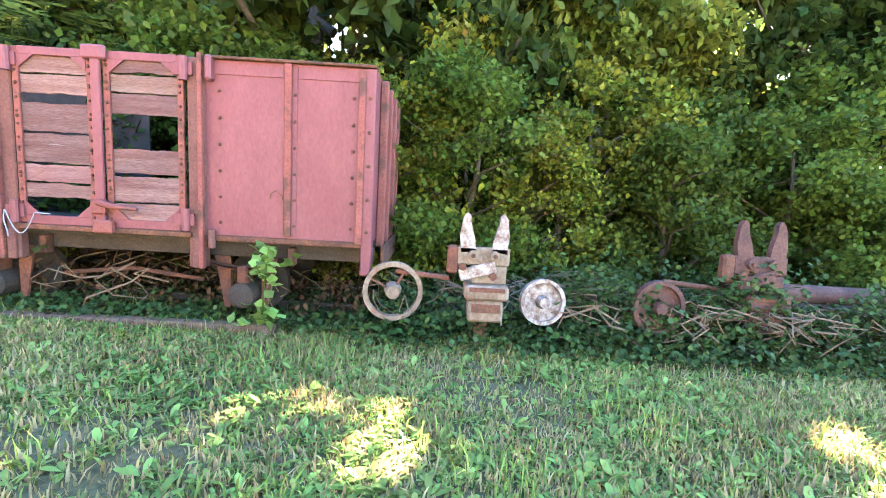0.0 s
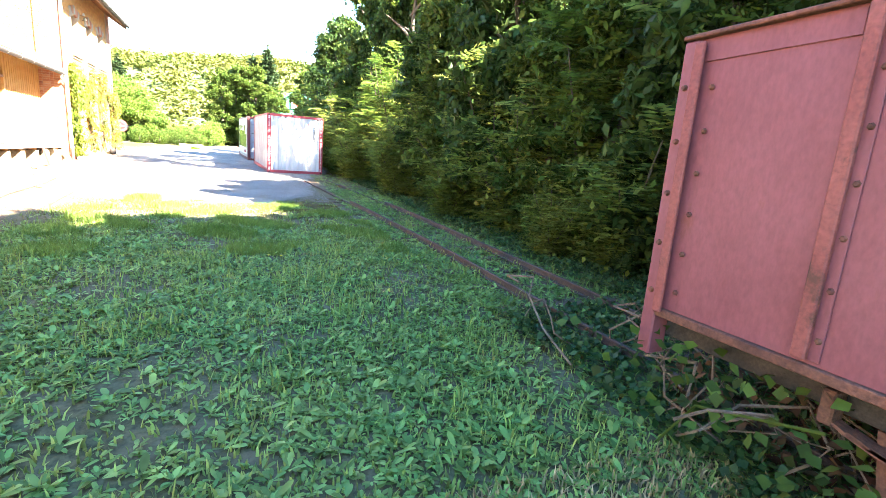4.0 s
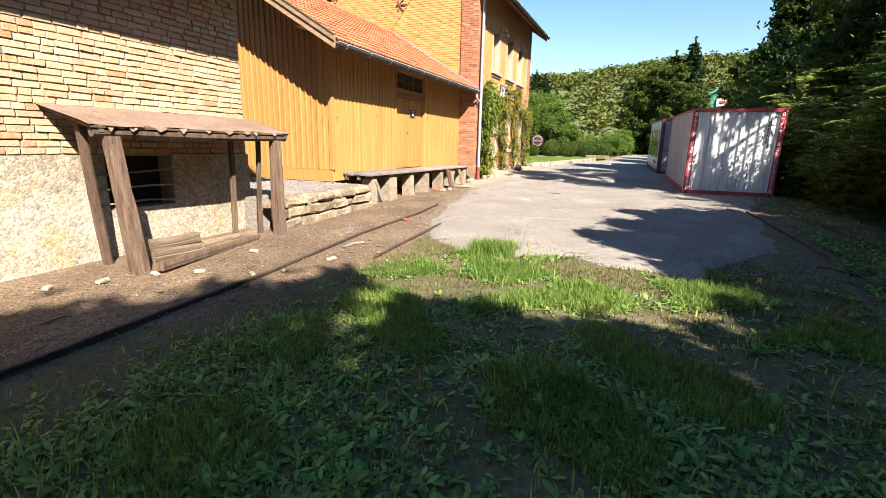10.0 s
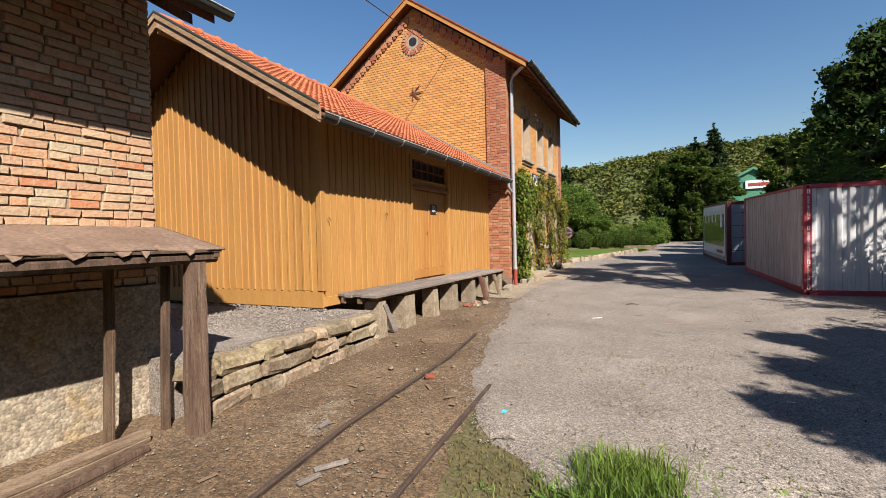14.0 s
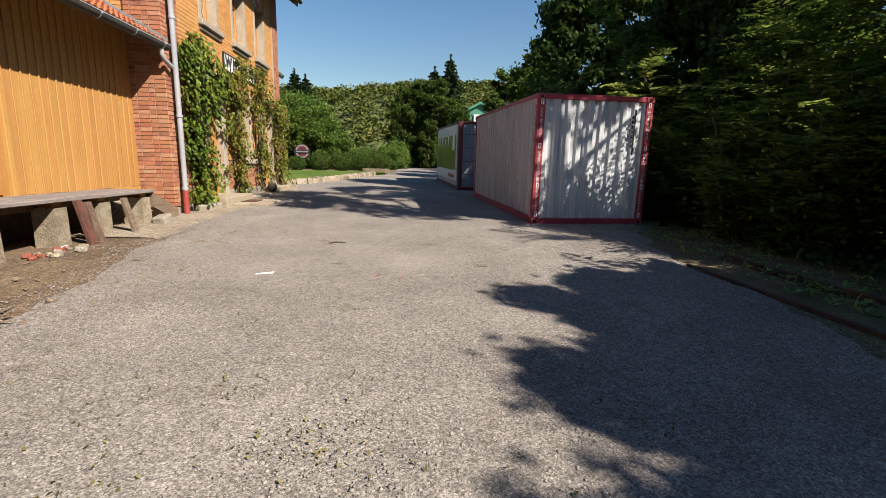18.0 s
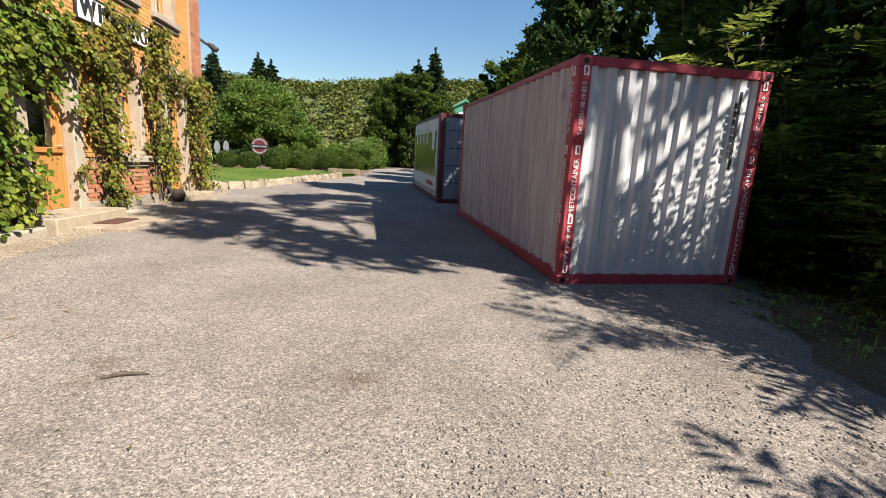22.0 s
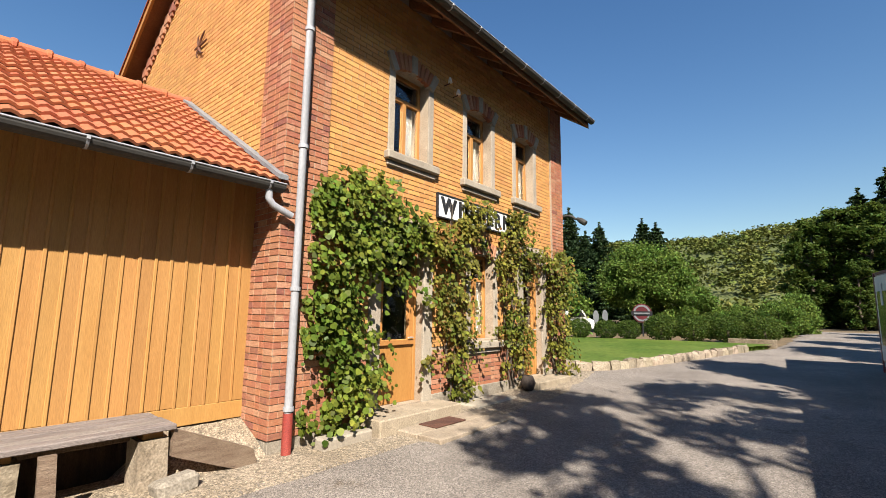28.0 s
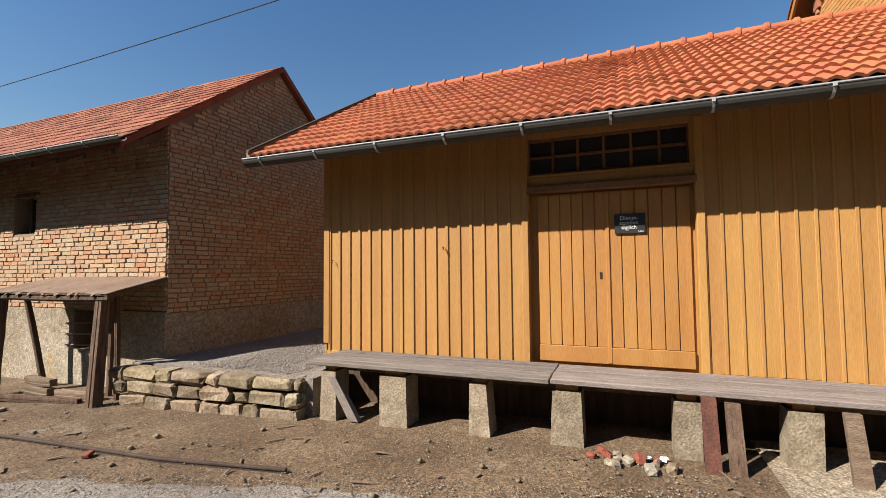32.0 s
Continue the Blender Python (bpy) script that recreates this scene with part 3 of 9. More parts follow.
v, f = strip(0, 12, lambda y: -0.7, lambda y: float(np.interp(y, [-3, 0, 1.6, 3.2, 5.7, 7.2, 8.4], [0.9, 0.8, 1.25, 1.15, 1.05, 0.75, 0.35])) + wave(y, 0.05, 2.2), np.arange(-3.0, 8.9, 0.1), 0.016)
v.reshape(-1, 12, 3)[:, -2:, 2] -= [0.004, 0.03]
solo("base_strip", raw_mesh("base_strip", v, f), grain("sandy_strip", (0.191, 0.149, 0.099), (0.264, 0.215, 0.155), 60, (0.132, 0.096, 0.056), 0.6), "sandy strip of ground along the foot of the station wall", "ground", kind="structure")

# ---------------------------------------------------------------- brickwork
def brick_field(name, origin, along, out, width, height, holes, b_len, b_h, gap, depth, m_many, m_one, parent, near, seed=0, rough=0.0, inside=None, bond=False):
    """Courses of single bricks on a wall plane. near(u, v) picks those that become parts of their own (300 at most)."""
    r = np.random.default_rng(seed)
    along, out, up = Vector(along), Vector(out), Vector((0, 0, 1))
    o = Vector(origin)
    many_v, many_f = [], []
    shared = []
    KINDS = 14 if rough > 0 else 6
    for k in range(KINDS):
        s = Solid()
        L, H = b_len - gap, b_h - gap
        c = [Vector((L / 2 * a + r.normal() * rough * 0.6, 0, H / 2 * b + r.normal() * rough * 0.5)) for a, b in ((-1, -1), (1, -1), (1, 1), (-1, 1))]
        d = depth + r.normal() * rough
        e = 0.006 + rough * 0.5
        fr = [p * (1 - e / max(abs(p.x), 0.02)) + Vector((0, d, 0)) for p in c]
        s.add(c + fr, [(7, 6, 5, 4), (0, 4, 5, 1), (1, 5, 6, 2), (2, 6, 7, 3), (3, 7, 4, 0)])
        shared.append(s)
    meshes = [None] * KINDS
    turn = Matrix((along, out, up)).transposed().to_4x4()
    count = 0
    for j in range(int(height / b_h)):
        z = (j + 0.5) * b_h
        u = -(b_len / 2 if j % 2 else 0.0)
        if rough > 0:
            u -= 0.1 * r.random()
        cuts = [h for h in holes if h[2] < z + b_h * 0.3 and h[3] > z - b_h * 0.3]
        turn_no = j
        while u < width - 0.03:
            # rough walls mix headers and stretchers
            step = b_len * (0.9 + 0.2 * r.random()) * (1.0 if r.random() < 0.6 else 0.52) if rough > 0 else b_len * (0.5 if bond and turn_no % 2 else 1.0)
            turn_no += 1
            pieces = [(max(u, 0), min(u + step, width))]
            for h in cuts:
                pieces = [q for a, b in pieces for q in ((a, min(b, h[0])), (max(a, h[1]), b)) if q[1] - q[0] > 0.03] if any(h[0] < b and h[1] > a for a, b in pieces) else pieces
            for a, b in pieces:
                mid = (a + b) / 2
                if b - a < 0.03 or not (inside is None or inside(mid, z)):
                    continue
                k = int(r.integers(KINDS))
                p = o + along * mid + up * z
                sx = (b - a) / b_len
                if near is not None and count < 290 and (sx > 0.4 or rough > 0) and near(mid, z):
                    if meshes[k] is None:
                        meshes[k] = shared[k].mesh("brick")
                        meshes[k].materials.append(m_one)
                    ob = new("brick", meshes[k])
                    ob.parent = parent
                    ob.matrix_basis = Matrix.Translation(p) @ turn @ Matrix.Diagonal((sx, 1, 1, 1))
                    count += 1
                else:
                    n = len(many_v)
                    for q in shared[k].v:
                        many_v.append(p + along * (q[0] * sx) + out * q[1] + up * q[2])
                    many_f += [tuple(n + i for i in fc) for fc in shared[k].f]
            u += step
    if many_v:
        me = bpy.data.meshes.new("bricks")
        me.from_pydata([tuple(p) for p in many_v], [], many_f)
        me.update()
        ob = part("brickwork", me, m_many, parent)
        ob["kind"] = "stuff"


def wall_plane(name, material, parent, plane, at, thick, u0, u1, z0, z1, holes=(), top=None):
    """A wall of that thickness behind the plane x = at or y = at, with openings (u0, u1, z0, z1), built from blocks round them."""
    us = sorted({u0, u1, *[h[0] for h in holes], *[h[1] for h in holes]})
    zs = sorted({z0, z1, *[h[2] for h in holes], *[h[3] for h in holes]})
    us, zs = [u for u in us if u0 <= u <= u1], [z for z in zs if z0 <= z <= z1]
    vs, fs, idx = [], [], {}

    def at_(i, j, back):
        if (i, j, back) not in idx:
            idx[i, j, back] = len(vs)
            off = -thick if back else 0.0
            vs.append((at + off, us[i], zs[j]) if plane == "x" else (us[i], at - off, zs[j]))
        return idx[i, j, back]

    def solid(i, j):
        if not (0 <= i < len(us) - 1 and 0 <= j < len(zs) - 1):
            return False
        a, b, c, d = us[i], us[i + 1], zs[j], zs[j + 1]
        return not any(h[0] <= a + 1e-6 and h[1] >= b - 1e-6 and h[2] <= c + 1e-6 and h[3] >= d - 1e-6 for h in holes)

    for i in range(len(us) - 1):
        for j in range(len(zs) - 1):
            if not solid(i, j):
                continue
            ring = [(i, j), (i + 1, j), (i + 1, j + 1), (i, j + 1)]
            fs.append([at_(p, q, 0) for p, q in ring])
            fs.append([at_(p, q, 1) for p, q in ring[::-1]])
            for (p, q), (p2, q2), nb in ((ring[0], ring[1], (i, j - 1)), (ring[1], ring[2], (i + 1, j)), (ring[2], ring[3], (i, j + 1)), (ring[3], ring[0], (i - 1, j))):
                if not solid(*nb):
                    fs.append([at_(p2, q2, 0), at_(p, q, 0), at_(p, q, 1), at_(p2, q2, 1)])
    if top is not None:
        part("gable_wall", Solid().prism(top, (0, thick, 0) if plane == "y" else (-thick, 0, 0)), material, parent)
    return part(name, Solid().add(vs, fs), material, parent)


# ---------------------------------------------------------------- station building
ST_X, ST_Y0, ST_Y1 = -0.19, -0.25, 7.9      # front plane, near and far gable
ST_W, ST_RIDGE, ST_EAVE, ST_TOP = -6.77, -3.48, 7.28, 9.62
station = thing("station_building", (0, 0, 0), "two-storey ochre brick station house with red brick corners and deep eaves", "house")
up_windows = [(1.70, 2.54, 4.42, 5.98), (3.72, 4.58, 4.42, 5.98), (5.60, 6.43, 4.42, 5.98)]
down_open = [(1.50, 2.47, 0.28, 2.95), (3.86, 4.66, 1.24, 2.95), (5.85, 6.72, 0.33, 2.95)]
openings = up_windows + down_open
wall_plane("wall", M_MORTAR, station, "x", ST_X, 0.42, ST_Y0, ST_Y1, 0.0, ST_EAVE + 0.1, openings)
gable_top = [(ST_W, ST_Y0, ST_EAVE), (ST_X, ST_Y0, ST_EAVE), (ST_RIDGE, ST_Y0, ST_TOP)]
wall_plane("wall", M_MORTAR, station, "y", ST_Y0, 0.40, ST_W, ST_X - 0.425, 0.0, ST_EAVE, (), gable_top)
part("wall", Solid().box(ST_W, ST_W + 0.4, ST_Y0 + 0.4, ST_Y1, 0, ST_EAVE), M_BRICK_Y, station)
part("wall", Solid().box(ST_W + 0.4, ST_X - 0.43, ST_Y1 - 0.4, ST_Y1, 0, ST_EAVE), M_BRICK_Y, station)
part("gable_wall", Solid().prism([(ST_W, ST_Y1 - 0.4, ST_EAVE), (ST_X, ST_Y1 - 0.4, ST_EAVE), (ST_RIDGE, ST_Y1 - 0.4, ST_TOP)], (0, 0.4, 0)), M_BRICK_Y, station)
slope = (ST_TOP - ST_EAVE) / (ST_X - ST_RIDGE)


def gable_roof(parent, ridge_x, ridge_z, eave_x, pitch, y0, y1, thick, material, under):
    """Both slopes of a gable roof over a ridge along y; eave_x is the front edge."""
    run = eave_x - ridge_x
    for sgn in (1, -1):
        ex = ridge_x + sgn * run
        ez = ridge_z - pitch * run
        ring = [(ridge_x, y0, ridge_z), (ex, y0, ez), (ex, y0, ez + thick), (ridge_x, y0, ridge_z + thick)]
        part("roof_slope", Solid().prism(ring, (0, y1 - y0, 0)), material, parent)
    return ridge_z - pitch * run


# roof with boarded eaves, rafters, fascia and gutter
ST_EX = 0.62
ez = gable_roof(station, ST_RIDGE, ST_TOP + 0.12, ST_EX, slope, ST_Y0 - 0.34, ST_Y1 + 0.1, 0.05, M_BROWN, None)
for sgn in (1, -1):
    run = ST_EX - ST_RIDGE + 0.06
    ex = ST_RIDGE + sgn * run
    z0, z1 = ST_TOP + 0.175, ST_TOP + 0.175 - slope * run
    part("roof_covering", Solid().prism([(ST_RIDGE, ST_Y0 - 0.42, z0), (ex, ST_Y0 - 0.42, z1), (ex, ST_Y0 - 0.42, z1 + 0.05), (ST_RIDGE, ST_Y0 - 0.42, z0 + 0.05)], (0, ST_Y1 - ST_Y0 + 0.56, 0)), M_TILE_OLD, station)
for y in np.arange(ST_Y0 - 0.25, ST_Y1 + 0.05, 0.62):
    run = ST_EX - ST_RIDGE - 0.1
    part("rafter", Solid().prism([(ST_X - 0.1, y, ST_TOP + 0.11 - slope * (ST_X - 0.1 - ST_RIDGE)), (ST_RIDGE + run, y, ST_TOP + 0.11 - slope * run), (ST_RIDGE + run, y, ST_TOP - 0.02 - slope * run), (ST_X - 0.1, y, ST_TOP - 0.06 - slope * (ST_X - 0.1 - ST_RIDGE))], (0, 0.12, 0)), M_BROWN, station)
for sgn in (1, -1):
    ex = ST_RIDGE + sgn * (ST_EX - ST_RIDGE)
    zz = ST_TOP + 0.12 - slope * (ST_EX - ST_RIDGE)
    for yy in (ST_Y0 - 0.39, ST_Y1 + 0.1):
        part("verge_board", Solid().prism([(ST_RIDGE, yy, ST_TOP + 0.0), (ex, yy, zz - 0.12), (ex, yy, zz + 0.06), (ST_RIDGE, yy, ST_TOP + 0.19)], (0, 0.05, 0)), M_OCHRE_DOOR, station, "ochre-painted verge board")

part("fascia", Solid().box(ST_EX - 0.02, ST_EX + 0.02, ST_Y0 - 0.34, ST_Y1 + 0.1, ez - 0.1, ez + 0.05), M_BROWN, station)

# ---------------------------------------------------------------- goods shed
SH_X, SH_Y0, SH_Y1, SH_Z0 = -0.82, -8.32, -0.26, 0.47
SH_RIDGE, SH_TOP, SH_EX, SH_EZ = -3.72, 5.54, -0.05, 3.36
SH_B = 2 * SH_RIDGE - SH_X
shed = thing("goods_shed", (0, 0, 0), "ochre-painted timber goods shed with a red clay tile roof", "shed")
sh_slope = (SH_TOP - SH_EZ) / (SH_EX - SH_RIDGE)
sh_wall_top = SH_TOP - sh_slope * (SH_X - SH_RIDGE) - 0.06
DOOR = (-5.27, -3.40, 0.58, 2.90)
TRANS = (-5.27, -3.44, 2.93, 3.40)
wall_plane("wall", M_OCHRE, shed, "x", SH_X, 0.12, SH_Y0, SH_Y1, SH_Z0, sh_wall_top, [(DOOR[0], DOOR[1], 0.5, 2.90), TRANS])
part("wall", Solid().box(SH_B, SH_X - 0.125, SH_Y0, SH_Y0 + 0.12, SH_Z0, sh_wall_top), M_OCHRE, shed)
part("gable_wall", Solid().prism([(SH_B, SH_Y0, sh_wall_top), (SH_X, SH_Y0, sh_wall_top), (SH_RIDGE, SH_Y0, SH_TOP - 0.06)], (0, 0.12, 0)), M_OCHRE, shed)
part("wall", Solid().box(SH_B, SH_B + 0.12, SH_Y0 + 0.125, SH_Y1, SH_Z0, sh_wall_top), M_OCHRE, shed)
gable_roof(shed, SH_RIDGE, SH_TOP - 0.04, SH_EX - 0.02, sh_slope, SH_Y0 - 0.8, SH_Y1 - 0.0, 0.04, M_BROWN, None)
# the platform's deep shade is put into the base's dark timber colour
part("base", Solid().box(SH_B + 0.1, SH_X - 0.08, SH_Y0 + 0.1, SH_Y1, -0.3, SH_Z0 - 0.003), M_OLDWOOD, shed, "rough stone base below the floor, shade put into its dark colour")

# ---------------------------------------------------------------- brick barn
BA_X, BA_Y1, BA_Y0 = -0.46, -11.32, -23.0
BA_RIDGE, BA_TOP = -3.1, 6.3
barn = thing("brick_barn", (0, 0, 0), "old barn of weathered orange brick over a rubble plaster base", "barn")
BA_EX, BA_EZ = 0.42, 3.70
ba_slope = (BA_TOP - BA_EZ) / (BA_EX - BA_RIDGE)
ba_eave = BA_TOP - ba_slope * (BA_X - BA_RIDGE) - 0.08
BA_B = 2 * BA_RIDGE - BA_X
ba_holes = [(-13.7, -12.75, 0.35, 1.06), (-15.8, -15.05, 2.55, 3.3)]
wall_plane("wall", M_MORTAR_D, barn, "x", BA_X, 0.4, BA_Y0, BA_Y1, -0.8, ba_eave, ba_holes)
part("wall", Solid().box(BA_B, BA_X - 0.405, BA_Y1 - 0.4, BA_Y1, -0.8, ba_eave), M_MORTAR_D, barn)
part("gable_wall", Solid().prism([(BA_B, BA_Y1 - 0.4, ba_eave), (BA_X, BA_Y1 - 0.4, ba_eave), (BA_RIDGE, BA_Y1 - 0.4, BA_TOP - 0.08)], (0, 0.4, 0)), M_MORTAR_D, barn)
part("wall", Solid().box(BA_B, BA_B + 0.4, BA_Y0, BA_Y1 - 0.405, 0, ba_eave), M_BRICK_B, barn)
part("wall", Solid().box(BA_B + 0.4, BA_X - 0.41, BA_Y0, BA_Y0 + 0.4, 0, ba_eave), M_BRICK_B, barn)
gable_roof(barn, BA_RIDGE, BA_TOP - 0.05, BA_EX, ba_slope, BA_Y0 - 0.2, BA_Y1 + 0.12, 0.12, M_TILE_OLD, None)

# ---------------------------------------------------------------- shipping containers
def corrugated(x0, x1, z0, z1, pitch, deep, fn):
    """A trapezoid sheet from x0 to x1; fn(u, d, z) gives the place."""
    s = Solid()
    us, n = [], max(1, round((x1 - x0) / pitch))
    p = (x1 - x0) / n
    for i in range(n):
        for q, d in ((0.0, 0), (0.36, 0), (0.5, deep), (0.86, deep)):
            us.append((x0 + (i + q) * p, d))
    us.append((x1, 0))
    vs = [fn(u, d, z) for u, d in us for z in (z0, z1)]
    s.add(vs, [(2 * i, 2 * i + 2, 2 * i + 3, 2 * i + 1) for i in range(len(us) - 1)])
    return s


def container(m, length, label, side_mat, end_mat, end_doors, frame_mat):
    """Local: near left bottom corner at the origin, x across, y along."""
    W, H = 2.438, 2.591
    c = thing("shipping_container", m, label, "container", "containers in the yard")
    b = 0.16
    for x in (0, W - b):
        for y in (0, length - b):
            part("corner_post", Solid().box(x, x + b, y, y + b, 0.12, H - 0.12, 0.012), frame_mat, c)
            for z in (0, H - 0.12):
                cs = part("corner_casting", Solid().box(x - 0.004, x + b + 0.004, y - 0.004, y + b + 0.004, z, z + 0.12, 0.012), frame_mat, c)
                # flat dark disc, coloured like the shade inside a hole
                part("casting_hole", Solid().tube([(x + b / 2, y - 0.006, z + 0.06), (x + b / 2, y - 0.003, z + 0.06)], 0.034, 12), M_DARK, cs)
    for y in (0.01, length - 0.11):
        part("end_rail", Solid().box(b, W - b, y, y + 0.1, 0, 0.13, 0.008), frame_mat, c)
        part("end_rail", Solid().box(b, W - b, y, y + 0.1, H - 0.10, H, 0.008), frame_mat, c)
    for x in (0.01, W - 0.09):
        part("side_rail", Solid().box(x, x + 0.08, b, length - b, 0.02, 0.17, 0.008), frame_mat, c)
        part("side_rail", Solid().box(x, x + 0.08, b, length - b, H - 0.07, H, 0.008), frame_mat, c)
    part("side_panel", corrugated(b, length - b, 0.15, H - 0.06, 0.277, 0.046, lambda u, d, z: (0.02 + d, u, z)), side_mat, c)
    part("side_panel", corrugated(b, length - b, 0.15, H - 0.06, 0.277, 0.036, lambda u, d, z: (W - 0.02 - d, u, z)), side_mat, c)
    part("end_panel", corrugated(b, W - b, 0.12, H - 0.09, 0.24, 0.045, lambda u, d, z: (u, length - 0.03 - d, z)), side_mat, c)
    if not end_doors:
        part("end_panel", corrugated(b, W - b, 0.12, H - 0.09, 0.24, 0.045, lambda u, d, z: (u, 0.03 + d, z)), end_mat, c)
    part("roof_panel", Solid().box(0.05, W - 0.05, 0.1, length - 0.1, H - 0.055, H - 0.03), side_mat, c)
    part("floor_panel", Solid().box(0.08, W - 0.08, 0.1, length - 0.1, 0.12, 0.15), M_DARK, c)
    return c


C1 = pose(7.24, -1.04, -0.02, 1.4, 0, 3.6)
c1 = container(C1, 6.058, "dusty white corrugated container with red frame and lettered corner posts", M_GREY_STEEL, M_WHITE_STEEL, False, M_RED_STEEL)
c2 = container(pose(6.56, 7.32, 0.19, 1.5, 0, 4.3), 6.058, "white container with red frame, blue doors and green panel", M_WHITE_STEEL, M_BLUE_STEEL, True, M_MAROON_STEEL)

# ---------------------------------------------------------------- foliage
def leaf_mesh(name, pts, size, r, up=0.35, fold=0.25, wide=0.55):
    """Folded pointed leaves, two triangles each, at the points."""
    n = len(pts)
    size = np.broadcast_to(np.asarray(size, float), (n,))[:, None]
    d = r.normal(size=(n, 3))
    d[:, 2] -= 0.25
    d /= np.linalg.norm(d, axis=1, keepdims=True)
    nr = r.normal(size=(n, 3))
    nr[:, 2] = np.abs(nr[:, 2]) + up * 2
    w = np.cross(d, nr)
    w /= np.linalg.norm(w, axis=1, keepdims=True) + 1e-9
    nn = np.cross(w, d)
    base = pts - d * size * 0.5
    tip = pts + d * size * 0.5
    a = pts - d * size * 0.1 + w * size * wide * 0.5 + nn * size * fold * 0.3
    b = pts - d * size * 0.1 - w * size * wide * 0.5 + nn * size * fold * 0.3
    v = np.stack([base, a, tip, b], 1).reshape(-1, 3)
    i = np.arange(n)[:, None] * 4
    f = np.concatenate([i + [0, 2, 1], i + [0, 3, 2]], 1).reshape(-1, 3)
    return raw_mesh(name, v, f)


def clump_points(r, clumps, per):
    """Points in the outer shells of clumps (x, y, z, rx, ry, rz)."""
    out = []
    for cx, cy, cz, rx, ry, rz in clumps:
        n = max(8, int(per * rx * rz))
        q = r.normal(size=(n, 3))
        q /= np.linalg.norm(q, axis=1, keepdims=True)
        q *= (1 - 0.6 * r.random((n, 1)) ** 1.6)
        out.append(q * [rx, ry, rz] + [cx, cy, cz])
    return np.concatenate(out)


def limbs(r, h, spread, n, base=0.12):
    s = Solid()
    pts, x, y = [], 0.0, 0.0
    for k in range(7):
        pts.append((x, y, h * 0.85 * k / 6))
        x += r.normal() * 0.06 * h / 6
        y += r.normal() * 0.06 * h / 6
    s.tube(pts, [base * (1 - 0.13 * k) for k in range(7)], 8)
    for k in range(n):
        z = h * (0.18 + 0.6 * k / n)
        a = k * 2.4 + r.random()
        L = spread * (0.5 + 0.5 * r.random()) * (1.0 - 0.4 * k / n)
        p0 = Vector((0, 0, z))
        p1 = p0 + Vector((math.cos(a) * L * 0.5, math.sin(a) * L * 0.5, L * 0.32))
        p2 = p0 + Vector((math.cos(a + 0.2) * L, math.sin(a + 0.2) * L, L * 0.5))
        s.tube([p0, p1, p2], [base * 0.4, base * 0.25, base * 0.08], 5, caps=False)
    return s


def broadleaf(name, h, spread, leaf, per, seed, leaf_mat, low=0.15, n_clumps=26, label="", category="tree", wide=0.55):
    """A tree or tall shrub at the origin with trunk and crown."""
    r = np.random.default_rng(seed)
    t = thing(name, (0, 0, 0), label, category)
    part("trunk", limbs(r, h, spread, 9, 0.03 * h ** 0.8), M_BARK, t, smooth=True)
    cl = []
    n_clumps = int(n_clumps * 2.6)
    for k in range(n_clumps):
        z = h * (low + (1 - low) * (k + r.random()) / n_clumps)
        prof = math.sin(math.pi * min(0.97, 0.22 + 0.72 * (z / h - low) / (1 - low))) ** 0.6
        a = r.random() * 2 * math.pi
        rad = spread * prof * (0.35 + 0.55 * r.random())
        s = spread * (0.13 + 0.17 * r.random() ** 1.5)
        cl.append((math.cos(a) * rad, math.sin(a) * rad, z, s, s, s * (0.6 + 0.25 * r.random())))
    pts = clump_points(r, cl, per * 1.25)
    n = len(pts) // 4
    pts = np.concatenate([pts, pts[r.integers(len(pts), size=n)] + r.normal(size=(n, 3)) * 0.10 * spread])
    part("crown", leaf_mesh("crown", pts, leaf * (0.7 + 0.6 * r.random(len(pts))), r, wide=wide), leaf_mat, t)
    return t



# ---------------------------------------------------------------- lettering
def letters(text, size, material, parent, m, depth=0.002, spacing=1.0, bold=0.0):
    """Flat raised letters, lying in the local x, z plane of m and facing -y."""
    cu = bpy.data.curves.new("lettering", 'FONT')
    cu.body, cu.size, cu.align_x, cu.align_y, cu.extrude = text, size, 'CENTER', 'CENTER', depth
    cu.space_character = spacing
    cu.offset = bold
    tmp = bpy.data.objects.new("lettering", cu)
    scene.collection.objects.link(tmp)
    me = bpy.data.meshes.new_from_object(tmp.evaluated_get(bpy.context.evaluated_depsgraph_get()))
    bpy.data.objects.remove(tmp)
    me.name = "lettering"
    me.materials.clear()
    me.materials.append(material)
    ob = new("lettering", me)
    ob.parent = parent
    ob.matrix_basis = m @ pose(0, 0, 0, 90, 0, 0)
    return ob


FACE_X = pose(0, 0, 0, 0, 0, 90)      # turns letters to face +x

